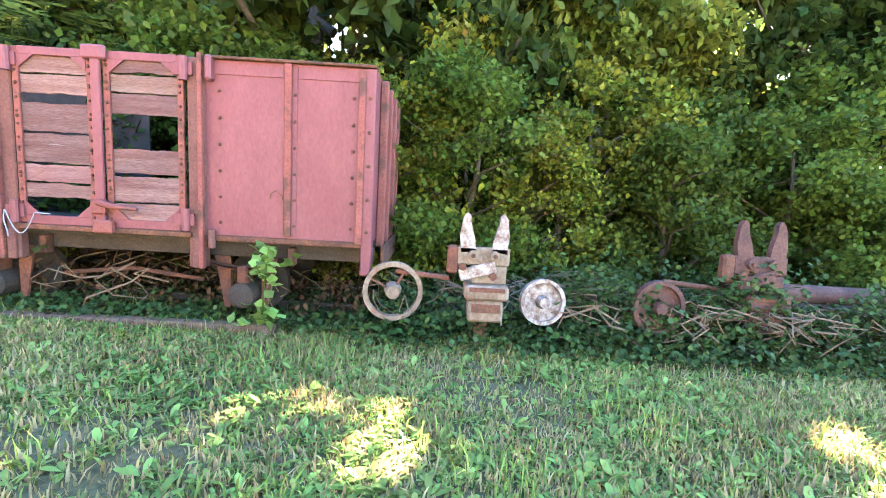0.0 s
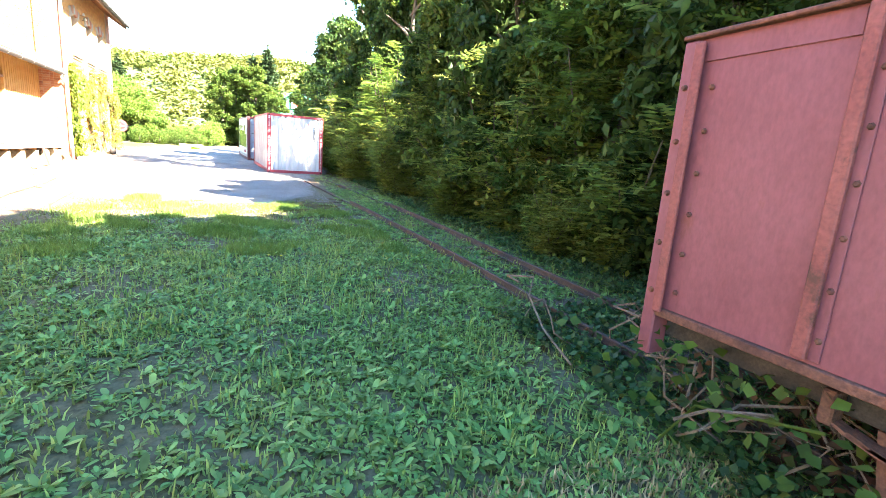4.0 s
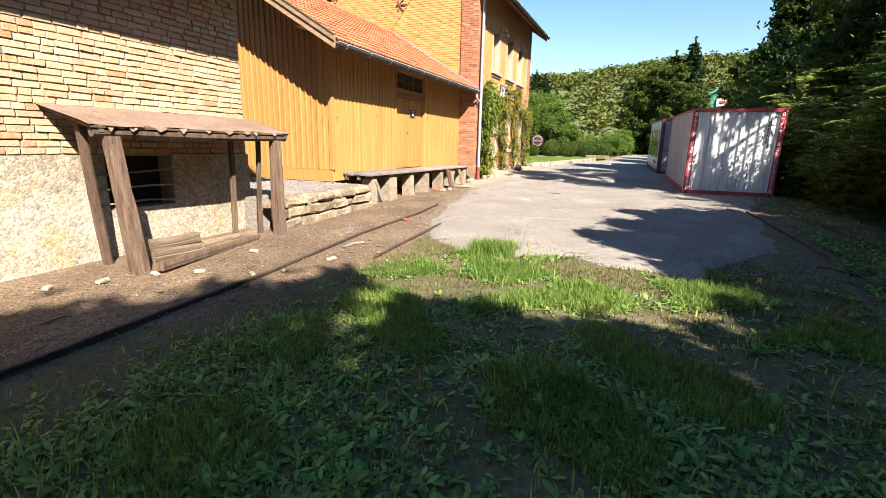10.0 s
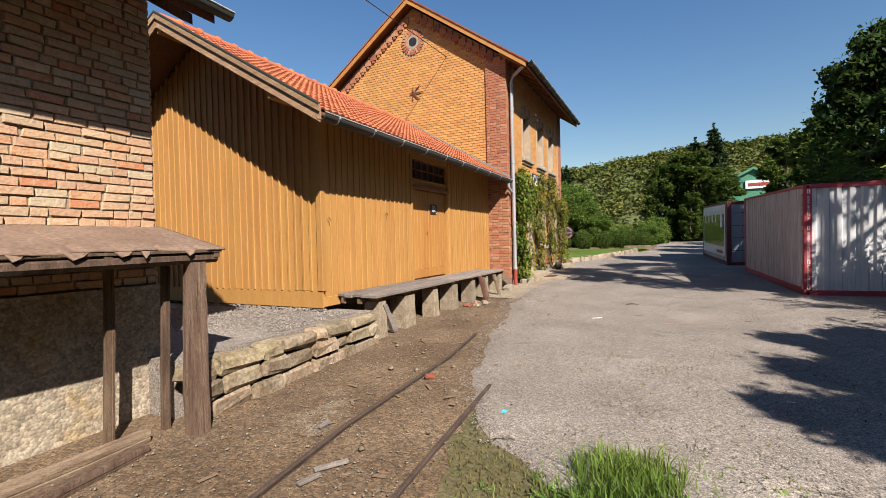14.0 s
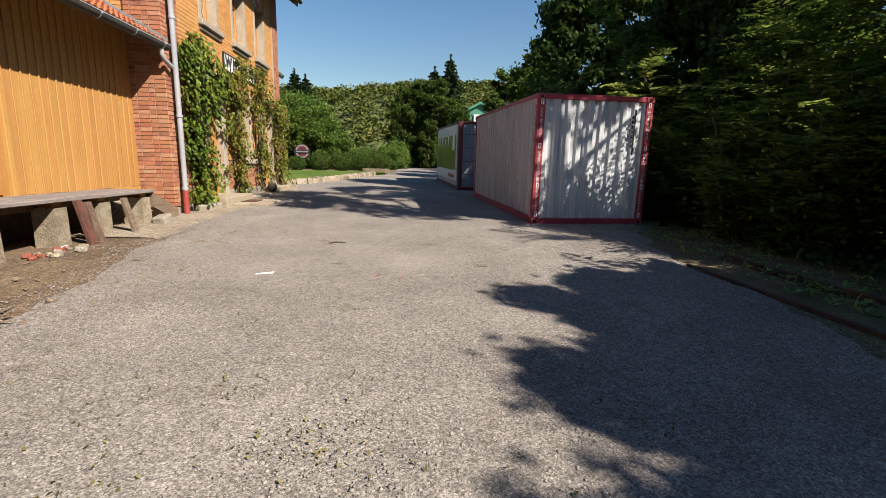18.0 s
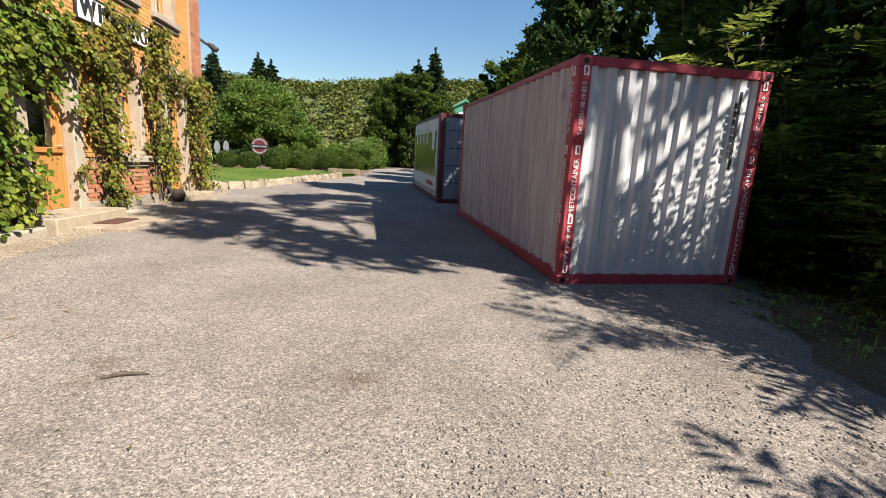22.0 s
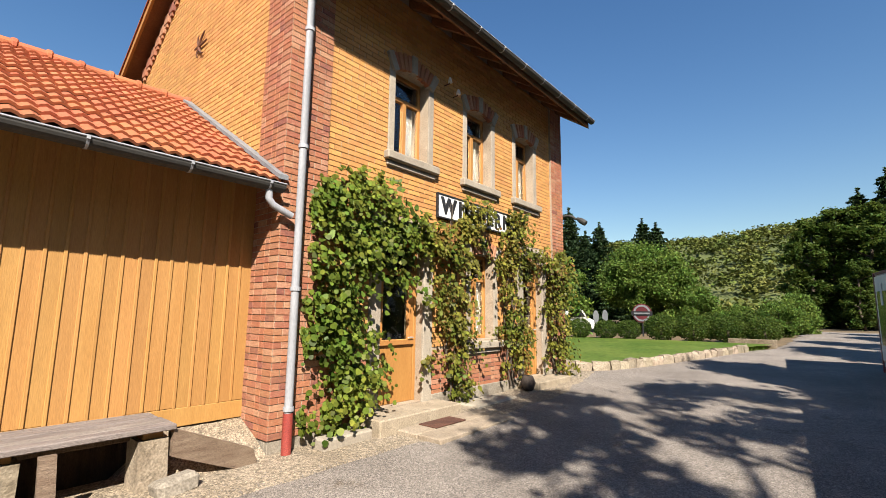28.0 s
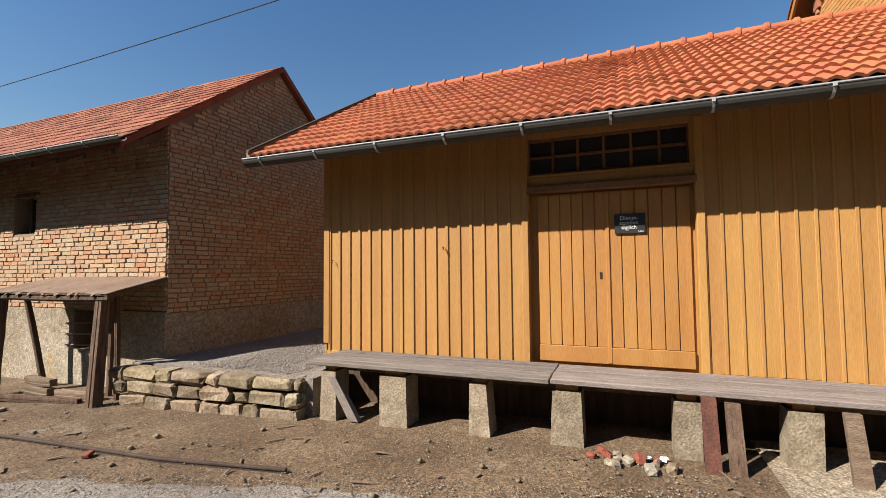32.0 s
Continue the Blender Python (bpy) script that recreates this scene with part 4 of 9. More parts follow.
# ---------------------------------------------------------------- station: windows, doors, trim
def sash_window(y0, y1, z0, z1, ground_floor=False):
    """An upright two-leaf window with sandstone surround, sill and a red segmental arch."""
    w = part("window", Solid().box(ST_X - 0.25, ST_X - 0.235, y0 + 0.08, y1 - 0.08, z0 + 0.08, z1 - 0.08), M_GLASS, station)
    w.visible_shadow = False
    fr = M_OCHRE_DOOR
    x0, x1 = ST_X - 0.27, ST_X - 0.20
    part("window_frame", Solid().box(x0, x1, y0, y0 + 0.075, z0, z1, 0.008), fr, w)
    part("window_frame", Solid().box(x0, x1, y1 - 0.075, y1, z0, z1, 0.008), fr, w)
    part("window_frame", Solid().box(x0, x1, y0 + 0.075, y1 - 0.075, z0, z0 + 0.08, 0.008), fr, w)
    part("window_frame", Solid().box(x0, x1, y0 + 0.075, y1 - 0.075, z1 - 0.075, z1, 0.008), fr, w)
    mid = (y0 + y1) / 2
    tz = z0 + (z1 - z0) * 0.70
    part("mullion", Solid().box(x0, x1 + 0.012, mid - 0.045, mid + 0.045, z0 + 0.08, tz, 0.008), fr, w)
    part("transom", Solid().box(x0, x1 + 0.012, y0 + 0.075, y1 - 0.075, tz - 0.04, tz + 0.04, 0.008), fr, w)
    for a, b in ((y0 + 0.08, y0 + 0.30), (y1 - 0.30, y1 - 0.08)):
        s = Solid()
        n = 8
        ys = [a + (b - a) * k / n for k in range(n + 1)]
        s.add([(ST_X - 0.34 + 0.025 * (k % 2), y, z) for k, y in enumerate(ys) for z in (z0 + 0.1, tz)], [(2 * k, 2 * k + 2, 2 * k + 3, 2 * k + 1) for k in range(n)])
        part("curtain", s, M_CURTAIN, w, "pale curtain behind the glass")
    p = 0.022
    sw = 0.145
    for a, b in ((y0 - sw, y0 - 0.003), (y1 + 0.003, y1 + sw)):
        part("jamb_stone", Solid().box(ST_X - 0.19, ST_X + p, a, b, z0 - 0.02, z1 - 0.12, 0.012), M_SAND, w)
    part("window_sill", Solid().box(ST_X - 0.14, ST_X + 0.13, y0 - sw - 0.08, y1 + sw + 0.08, z0 - 0.18, z0 - 0.03, 0.02), M_SAND, w, "moulded sandstone sill")
    part("window_sill", Solid().box(ST_X - 0.10, ST_X + 0.06, y0 - sw - 0.03, y1 + sw + 0.03, z0 - 0.27, z0 - 0.183, 0.015), M_SAND, w)
    # arch of standing bricks with sandstone springers and key
    n, span = 11, y1 - y0 + 2 * sw
    rad = span * 0.95
    for k in range(n):
        a = (k - (n - 1) / 2) / n * 2 * math.asin(span / 2 / rad)
        c = Vector((ST_X + 0.0, mid + math.sin(a) * rad, z1 - 0.12 - rad * math.cos(math.asin(span / 2 / rad)) + math.cos(a) * rad + 0.12))
        stone = k in (0, n // 2, n - 1)
        m = Matrix.Translation(c) @ pose(0, 0, 0, -math.degrees(a), 0, 0)
        part("arch_stone" if stone else "arch_brick", Solid().obox(m, (0.05 + 0.02 * stone, 0.043 + 0.025 * stone, 0.15 + 0.02 * stone), 0.008), M_SAND if stone else M_BRICK_RP, w)
    # dark sheet behind the window; the room's shade is put into its colour
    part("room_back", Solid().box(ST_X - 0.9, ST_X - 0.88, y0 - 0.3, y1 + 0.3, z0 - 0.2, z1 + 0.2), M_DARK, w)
    return w


def front_door(y0, y1, z0, z1):
    d = part("door", Solid().box(ST_X - 0.2, ST_X - 0.15, y0 + 0.07, y1 - 0.07, z0, z0 + 0.95, 0.008), M_OCHRE_DOOR, station, "ochre-painted house door with a glazed upper half")
    x0, x1 = ST_X - 0.21, ST_X - 0.13
    mid = (y0 + y1) / 2
    part("door_frame", Solid().box(x0, x1, y0, y0 + 0.068, z0, z1, 0.008), M_OCHRE_DOOR, d)
    part("door_frame", Solid().box(x0, x1, y1 - 0.068, y1, z0, z1, 0.008), M_OCHRE_DOOR, d)
    part("door_frame", Solid().box(x0, x1, y0 + 0.07, y1 - 0.07, z1 - 0.07, z1, 0.008), M_OCHRE_DOOR, d)
    part("transom", Solid().box(x0, x1 + 0.02, y0 + 0.07, y1 - 0.07, z0 + 2.08, z0 + 2.18, 0.008), M_OCHRE_DOOR, d)
    for a, b in ((y0 + 0.072, y0 + 0.19), (y1 - 0.19, y1 - 0.072)):
        part("stile", Solid().box(x0 + 0.01, x1, a, b, z0 + 0.952, z0 + 2.07, 0.008), M_OCHRE_DOOR, d)
    part("rail", Solid().box(x0 + 0.01, x1 + 0.03, y0 + 0.072, y1 - 0.072, z0 + 0.93, z0 + 1.02, 0.008), M_OCHRE_DOOR, d)
    g = part("pane", Solid().box(ST_X - 0.185, ST_X - 0.175, y0 + 0.19, y1 - 0.19, z0 + 1.0, z0 + 2.07), M_GLASS, d)
    g.visible_shadow = False
    g = part("pane", Solid().box(ST_X - 0.185, ST_X - 0.175, y0 + 0.08, y1 - 0.08, z0 + 2.19, z1 - 0.08), M_GLASS, d)
    g.visible_shadow = False
    part("handle", Solid().tube([(x1, y1 - 0.13, z0 + 1.05), (x1 + 0.06, y1 - 0.13, z0 + 1.05), (x1 + 0.06, y1 - 0.25, z0 + 1.05)], 0.011, 8), M_ZINC, d)
    for a, b in ((y0 - 0.24, y0 - 0.003), (y1 + 0.003, y1 + 0.24)):
        part("jamb_stone", Solid().box(ST_X - 0.14, ST_X + 0.04, a, b, 0.0, z1 + 0.1, 0.012), M_SAND, d)
    part("lintel", Solid().box(ST_X - 0.14, ST_X + 0.04, y0 - 0.24, y1 + 0.24, z1 + 0.11, z1 + 0.33, 0.012), M_SAND, d)
    # near-black sheet behind the door panes, coloured as the unlit room
    part("room_back", Solid().box(ST_X - 0.9, ST_X - 0.88, y0 - 0.3, y1 + 0.3, 0.0, z1 + 0.2), M_DARK, d)
    return d


M_CURTAIN = mat("curtain_cloth", (0.158, 0.142, 0.112), (0.211, 0.191, 0.158), 3, 0.95, 0.2, 60)
for wdw in up_windows:
    sash_window(*wdw)
sash_window(*down_open[1])
front_door(*down_open[0])
front_door(*down_open[2])
# solid block filling the house, its dark colour standing in for unlit rooms
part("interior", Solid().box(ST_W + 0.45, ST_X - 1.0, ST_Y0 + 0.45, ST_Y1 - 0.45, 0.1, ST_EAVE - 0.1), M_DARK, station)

# plinth, corner pilasters, bricks
part("plinth", Solid().box(ST_X - 0.02, ST_X + 0.05, ST_Y0 - 0.05, 1.18, -0.3, 0.17, 0.01).box(ST_X - 0.02, ST_X + 0.05, 2.70, 5.58, -0.3, 0.36, 0.01).box(ST_X - 0.02, ST_X + 0.05, 7.0, ST_Y1, -0.3, 0.42, 0.01)
     .box(ST_W, ST_X - 0.021, ST_Y0 - 0.05, ST_Y0 + 0.02, -0.3, 0.16, 0.01), M_CONC, station, "pale rendered plinth")
PW = 0.62
part("pilaster_core", Solid().box(ST_X, ST_X + 0.06, ST_Y0 - 0.06, ST_Y0 + PW, 0.17, ST_EAVE - 0.02).box(ST_X - PW, ST_X - 0.002, ST_Y0 - 0.06, ST_Y0 - 0.002, 0.17, ST_EAVE - 0.1), M_MORTAR, station)
part("pilaster_core", Solid().box(ST_X, ST_X + 0.06, ST_Y1 - PW, ST_Y1, 0.3, ST_EAVE - 0.02), M_MORTAR, station)
holes = [(a - 0.148 - ST_Y0, b + 0.148 - ST_Y0, c - 0.28, d + 0.02) for a, b, c, d in up_windows]
holes += [(a - (0.148 if c > 1 else 0.244) - ST_Y0, b + (0.148 if c > 1 else 0.244) - ST_Y0, (c - 0.28 if c > 1 else -1), d + (0.02 if c > 1 else 0.33)) for a, b, c, d in down_open]
BL, BH = 0.262, 0.0845
red_zone = 1.15
brick_field("front", (ST_X + 0.004, ST_Y0 + PW, 0.17), (0, 1, 0), (1, 0, 0), ST_Y1 - ST_Y0 - 2 * PW, red_zone - 0.17, [(a - PW, b - PW, c - 0.17, d - 0.17) for a, b, c, d in holes], BL, BH, 0.011, 0.007, M_BRICK_R, M_BRICK_RP, station, None, 21, bond=True)
brick_field("front", (ST_X + 0.004, ST_Y0 + PW, red_zone), (0, 1, 0), (1, 0, 0), ST_Y1 - ST_Y0 - 2 * PW, ST_EAVE - red_zone, [(a - PW, b - PW, c - red_zone, d - red_zone) for a, b, c, d in holes], BL, BH, 0.011, 0.012, M_BRICK_Y, M_BRICK_YP, station, None, 22)
brick_field("pilaster", (ST_X + 0.064, ST_Y0 - 0.06, 0.17), (0, 1, 0), (1, 0, 0), PW + 0.06, ST_EAVE - 0.2, [], 0.227, BH, 0.010, 0.007, M_BRICK_R, M_BRICK_RP, station, lambda u, v: v < 5, 23)
brick_field("pilaster", (ST_X + 0.064, ST_Y1 - PW, 0.3), (0, 1, 0), (1, 0, 0), PW, ST_EAVE - 0.35, [], 0.207, BH, 0.011, 0.007, M_BRICK_R, M_BRICK_RP, station, None, 24, bond=True)
brick_field("pilaster", (ST_X + 0.074, ST_Y0 - 0.064, 0.17), (-1, 0, 0), (0, -1, 0), PW + 0.07, ST_EAVE - 0.25, [], 0.23, BH, 0.011, 0.007, M_BRICK_R, M_BRICK_RP, station, None, 25, bond=True)
g_rise = lambda x: ST_TOP - slope * abs(x - ST_RIDGE)
brick_field("gable", (ST_X - PW, ST_Y0 - 0.004, 0.17), (-1, 0, 0), (0, -1, 0), ST_X - PW - ST_W, 3.05, [], BL, BH, 0.011, 0.007, M_BRICK_R, M_BRICK_RP, station, None, 26, bond=True)
rosette_z = 8.44


def in_gable(u, v):
    x, z = ST_X - PW - u, 3.22 + v
    return z < g_rise(x) - 0.1 and math.hypot(x - ST_RIDGE, z - rosette_z) > 0.47


brick_field("gable", (ST_X - PW, ST_Y0 - 0.004, 3.22), (-1, 0, 0), (0, -1, 0), ST_X - PW - ST_W, 6.4, [], BL, BH, 0.011, 0.012, M_BRICK_Y, M_BRICK_YP, station, None, 27, inside=in_gable)
# stepped red corbels under the verge
for sgn in (1, -1):
    n = 13
    for k in range(n):
        x = ST_RIDGE + sgn * (0.25 + k * 0.235)
        z = g_rise(x) - 0.12
        part("corbel", Solid().box(x - 0.125, x + 0.125, ST_Y0 - 0.075, ST_Y0 - 0.018, z - 0.22, z, 0.006), M_BRICK_RP, station)
        part("corbel", Solid().box(x - 0.055, x + 0.055, ST_Y0 - 0.065, ST_Y0 - 0.018, z - 0.31, z - 0.222, 0.006), M_BRICK_RP, station)
for k in range(22):
    a = 2 * math.pi * k / 22
    m = Matrix.Translation((ST_RIDGE + math.cos(a) * 0.345, ST_Y0 - 0.01, rosette_z + math.sin(a) * 0.345)) @ pose(0, 0, 0, 0, 90 - math.degrees(a), 0)
    part("ring_brick", Solid().obox(m, (0.042, 0.035, 0.10), 0.006), M_BRICK_RP, station)
part("round_window", Solid().disc((ST_RIDGE, ST_Y0 - 0.012, rosette_z), (0, 1, 0), 0.24, 0.05, 28, 0.16), M_SAND, station, "round attic window with a stone ring")
part("round_pane", Solid().disc((ST_RIDGE, ST_Y0 - 0.016, rosette_z), (0, 1, 0), 0.158, 0.02, 24), M_BLACK, station)
anch = Solid()
for a in (30, -30, 90):
    for s in (1, -1):
        d = Vector((math.sin(radians(a)) * s, 0, math.cos(radians(a)) * s))
        q = Vector((ST_RIDGE + 0.02, ST_Y0 - 0.05, 6.65))
        anch.tube([q, q + d * 0.13, q + d * 0.22 + Vector((0.05, 0, 0.0)), q + d * 0.25 + Vector((0.1, 0, 0.02))], [0.022, 0.02, 0.017, 0.01], 6)
part("wall_anchor", anch, M_RUST, station, "wrought iron wall anchor")

# station name board and small fixtures
sign = thing("station_sign", (ST_X + 0.02, 0, 0), "white station name board with black letters and black frame", "sign")
SY0, SY1, SZ0, SZ1 = 2.78, 5.4, 3.48, 3.95
part("board", Solid().box(0.0, 0.035, SY0 + 0.03, SY1 - 0.03, SZ0 + 0.03, SZ1 - 0.03), M_WHITE, sign)
for a in ((SY0, SY1, SZ0, SZ0 + 0.03), (SY0, SY1, SZ1 - 0.03, SZ1), (SY0, SY0 + 0.03, SZ0 + 0.03, SZ1 - 0.03), (SY1 - 0.03, SY1, SZ0 + 0.03, SZ1 - 0.03)):
    part("frame", Solid().box(-0.005, 0.05, *a, 0.004), M_BLACK, sign)
letters("WIDDERN", 0.40, M_BLACK, sign, Matrix.Translation((0.038, (SY0 + SY1) / 2, (SZ0 + SZ1) / 2)) @ FACE_X, 0.003, 1.42, 0.026)
for y, z in ((2.98, 6.12), (3.24, 5.98)):
    iso = thing("insulator", (ST_X + 0.02, y, z), "small white porcelain insulator on a wall hook", "insulator", "insulators on the station wall")
    part("hook", Solid().tube([(0, 0, 0), (0.12, 0, 0), (0.14, 0, 0.06)], 0.012, 6), M_RUST, iso)
    part("cap", Solid().tube([(0.14, 0, 0.02), (0.14, 0, 0.06), (0.14, 0, 0.12)], [0.045, 0.04, 0.02], 10), M_WHITE, iso)

# rain pipe with swan neck
pipe = thing("downpipe", (0.0, -0.12, 0.0), "zinc rain pipe with a red cast-iron foot at the station corner", "downpipe")
part("pipe", Solid().tube([(0, 0, 0.5), (0, 0, 6.5), (0.06, -0.02, 6.66), (0.40, -0.18, 6.82), (0.62, -0.28, 6.86), (0.71, -0.32, 6.84)], 0.052, 14, caps=False), M_ZINC, pipe, smooth=True)
part("foot", Solid().tube([(0, 0, -0.05), (0, 0, 0.5)], 0.062, 14, caps=False), M_REDPIPE, pipe, "red-painted standpipe", smooth=True)
for z in (0.52, 2.0, 3.9, 5.6):
    part("collar", Solid().tube([(0, 0, z), (0, 0, z + 0.05)], 0.066, 14), M_ZINC, pipe)
part("branch", Solid().tube([(-0.04, -0.42, 3.32), (-0.04, -0.42, 3.14), (-0.03, -0.36, 3.06), (-0.02, -0.1, 2.96)], 0.045, 12, caps=False), M_ZINC, pipe, smooth=True)

# steps, slabs, pot at the doors
for k, (y0, y1, x1, z) in enumerate(((1.05, 2.85, 0.42, 0.27), (5.5, 7.1, 0.4, 0.32))):
    solo("door_step", Solid().box(ST_X + 0.04, x1 - 0.02, y0, y1, -0.2, z, 0.02), M_SANDSTEP, "worn sandstone step below a house door", "step", "steps at the station doors")
for (x0, x1, y0, y1) in ((0.42, 0.80, 1.35, 3.3), (0.81, 1.22, 1.36, 3.2)):
    solo("paving_slab", Solid().box(x0, x1, y0, y1, -0.1, 0.112 + 0.005 * x0, 0.015), M_SANDSTEP, "sandy grey paving slab in front of the door", "slab", "slabs before the door")
solo("door_mat", Solid().box(0.46, 0.8, 1.75, 2.45, 0.117, 0.132, 0.004), M_RUST, "rusty iron foot grate let into the slab", "door mat")
solo("planter_kerb", Solid().box(0.02, 0.3, 0.22, 1.02, -0.1, 0.16, 0.025), M_SAND, "sandstone kerb of the vine bed", "kerb")
solo("planter_kerb", Solid().box(-0.1, 0.42, 3.3, 4.6, -0.05, 0.16, 0.03), M_SAND, "low sandstone slab along the wall foot", "kerb")
pot = Solid().tube([(0.2, 5.38, 0.15), (0.2, 5.38, 0.2), (0.2, 5.38, 0.32), (0.2, 5.38, 0.42), (0.2, 5.38, 0.46)], [0.08, 0.12, 0.16, 0.12, 0.10], 16)
solo("clay_pot", pot, M_RAIL, "dark brown clay pot at the wall foot", "pot", smooth=True)

# ---------------------------------------------------------------- shed: cladding, door, roof
bw = 0.168
r = np.random.default_rng(31)


def board_run(axis, a, b, z0, z1fn, skip=(), proud=0.018, wide=0.022):
    n = round((b - a) / bw)
    w = (b - a) / n
    for k in range(n):
        u0, u1 = a + k * w, a + (k + 1) * w
        mid = (u0 + u1) / 2
        if any(s0 < mid < s1 for s0, s1 in skip):
            continue
        z1 = z1fn(mid)
        lo = z0 + r.normal() * 0.004
        if axis == "x":
            part("board", Solid().box(SH_X + 0.003, SH_X + 0.022, u0 + 0.002, u1 - 0.002, lo, z1), M_OCHRE, shed)
            part("batten", Solid().box(SH_X + 0.023, SH_X + 0.023 + proud, u0 - wide, u0 + wide, lo - 0.005, z1, 0.005), M_OCHRE, shed)
        else:
            part("board", Solid().box(u0 + 0.002, u1 - 0.002, SH_Y0 - 0.022, SH_Y0 - 0.003, lo, z1), M_OCHRE, shed)
            part("batten", Solid().box(u0 - 0.024, u0 + 0.024, SH_Y0 - 0.048, SH_Y0 - 0.023, lo - 0.005, z1, 0.005), M_OCHRE, shed)


board_run("x", SH_Y0 + 0.05, DOOR[0] - 0.08, SH_Z0 + 0.09, lambda u: sh_wall_top)
board_run("x", DOOR[1] + 0.08, SH_Y1 - 0.05, SH_Z0 + 0.12, lambda u: sh_wall_top, (), 0.015, 0.018)
board_run("y", SH_B + 0.05, SH_X - 0.04, SH_Z0 + 0.20, lambda u: SH_TOP - 0.1 - sh_slope * abs(u - SH_RIDGE))
part("sill_beam", Solid().box(SH_X + 0.003, SH_X + 0.035, SH_Y0, DOOR[0] - 0.09, SH_Z0 - 0.07, SH_Z0 + 0.095, 0.006), M_OCHRE, shed)
part("sill_beam", Solid().box(SH_X + 0.003, SH_X + 0.035, DOOR[1] + 0.09, SH_Y1, SH_Z0 - 0.1, SH_Z0 + 0.115, 0.006), M_OCHRE, shed)
part("sill_beam", Solid().box(SH_B, SH_X + 0.03, SH_Y0 - 0.035, SH_Y0 - 0.003, SH_Z0 - 0.09, SH_Z0 + 0.195, 0.006), M_OCHRE, shed)
part("corner_board", Solid().box(SH_X - 0.06, SH_X + 0.052, SH_Y0 - 0.052, SH_Y0 + 0.05, SH_Z0 + 0.2, sh_wall_top, 0.006), M_OCHRE, shed)
sd = part("double_door", Solid().box(SH_X - 0.13, SH_X - 0.10, DOOR[0], DOOR[1], 0.52, 2.9), M_OCHRE_DOOR, shed, "ochre double-leaf plank door")
mid = (DOOR[0] + DOOR[1]) / 2
for a, b in ((DOOR[0] + 0.10, mid - 0.008), (mid + 0.008, DOOR[1] - 0.04)):
    n = 6
    for k in range(n):
        u0, u1 = a + (b - a) * k / n, a + (b - a) * (k + 1) / n
        part("plank", Solid().box(SH_X - 0.098, SH_X - 0.066, u0 + 0.004, u1 - 0.004, 0.80, 2.68, 0.005), M_OCHRE_DOOR, sd)
    part("ledge", Solid().box(SH_X - 0.098, SH_X - 0.055, a, b, 0.60, 0.798, 0.006), M_OCHRE_DOOR, sd)
part("meeting_strip", Solid().box(SH_X - 0.098, SH_X - 0.048, mid - 0.025, mid + 0.02, 0.61, 2.68, 0.006), M_OCHRE_DOOR, sd)
part("keyhole", Solid().box(SH_X - 0.062, SH_X - 0.058, mid - 0.10, mid - 0.075, 1.62, 1.70, 0.001), M_BLACK, sd)
for a, b in ((DOOR[0] - 0.09, DOOR[0]), (DOOR[1], DOOR[1] + 0.09)):
    part("door_casing", Solid().box(SH_X - 0.12, SH_X + 0.05, a + 0.003, b - 0.003, 0.52, 3.44, 0.006), M_OCHRE, shed)
part("door_lintel", Solid().box(SH_X - 0.1, SH_X + 0.06, DOOR[0] - 0.02, DOOR[1] + 0.02, 2.70, 2.78, 0.006), M_BROWN, shed)
part("transom_rail", Solid().box(SH_X - 0.1, SH_X - 0.01, DOOR[0], DOOR[1], 2.784, 2.9, 0.006), M_OCHRE_DOOR, shed)
tw = part("transom_window", Solid().box(SH_X - 0.09, SH_X - 0.08, TRANS[0], TRANS[1], TRANS[2], TRANS[3]), M_BLACK, shed, "dark multi-pane fanlight over the shed door")
for k in range(7):
    y = TRANS[0] + (TRANS[1] - TRANS[0]) * k / 6
    part("glazing_bar", Solid().box(SH_X - 0.078, SH_X - 0.05, y - 0.018, y + 0.018, TRANS[2], TRANS[3], 0.004), M_BROWN, tw)
for z in (TRANS[2] + 0.02, (TRANS[2] + TRANS[3]) / 2, TRANS[3] - 0.02):
    part("glazing_bar", Solid().box(SH_X - 0.076, SH_X - 0.052, TRANS[0], TRANS[1], z - 0.018, z + 0.018, 0.004), M_BROWN, tw)
notice = thing("door_notice", (SH_X - 0.05, -4.085, 2.27), "small black enamel notice with white lettering on the shed door", "sign")
part("plate", Solid().box(0.0, 0.012, -0.17, 0.17, -0.115, 0.115, 0.003), M_BLACK, notice)
for z, tx in ((0.065, "Dienst-"), (0.01, "stunden"), (-0.045, "täglich")):
    letters(tx, 0.066, M_WHITE, notice, Matrix.Translation((0.0135, -0.01, z)) @ FACE_X, 0.001)
letters("Uhr", 0.035, M_WHITE, notice, Matrix.Translation((0.0135, 0.12, -0.095)) @ FACE_X, 0.001)
for y, z in ((-8.2, 1.9), (-6.42, 2.05)):
    hk = thing("wall_hook", (SH_X + 0.05, y, z), "small rusty iron hook on the boards", "hook", "hooks on the shed wall")
    part("hook", Solid().tube([(0, 0, 0), (0.04, 0, 0), (0.045, 0.015, -0.04)], 0.008, 6), M_RUST, hk)

# clay tiles
TW, TL = 0.285, 0.285


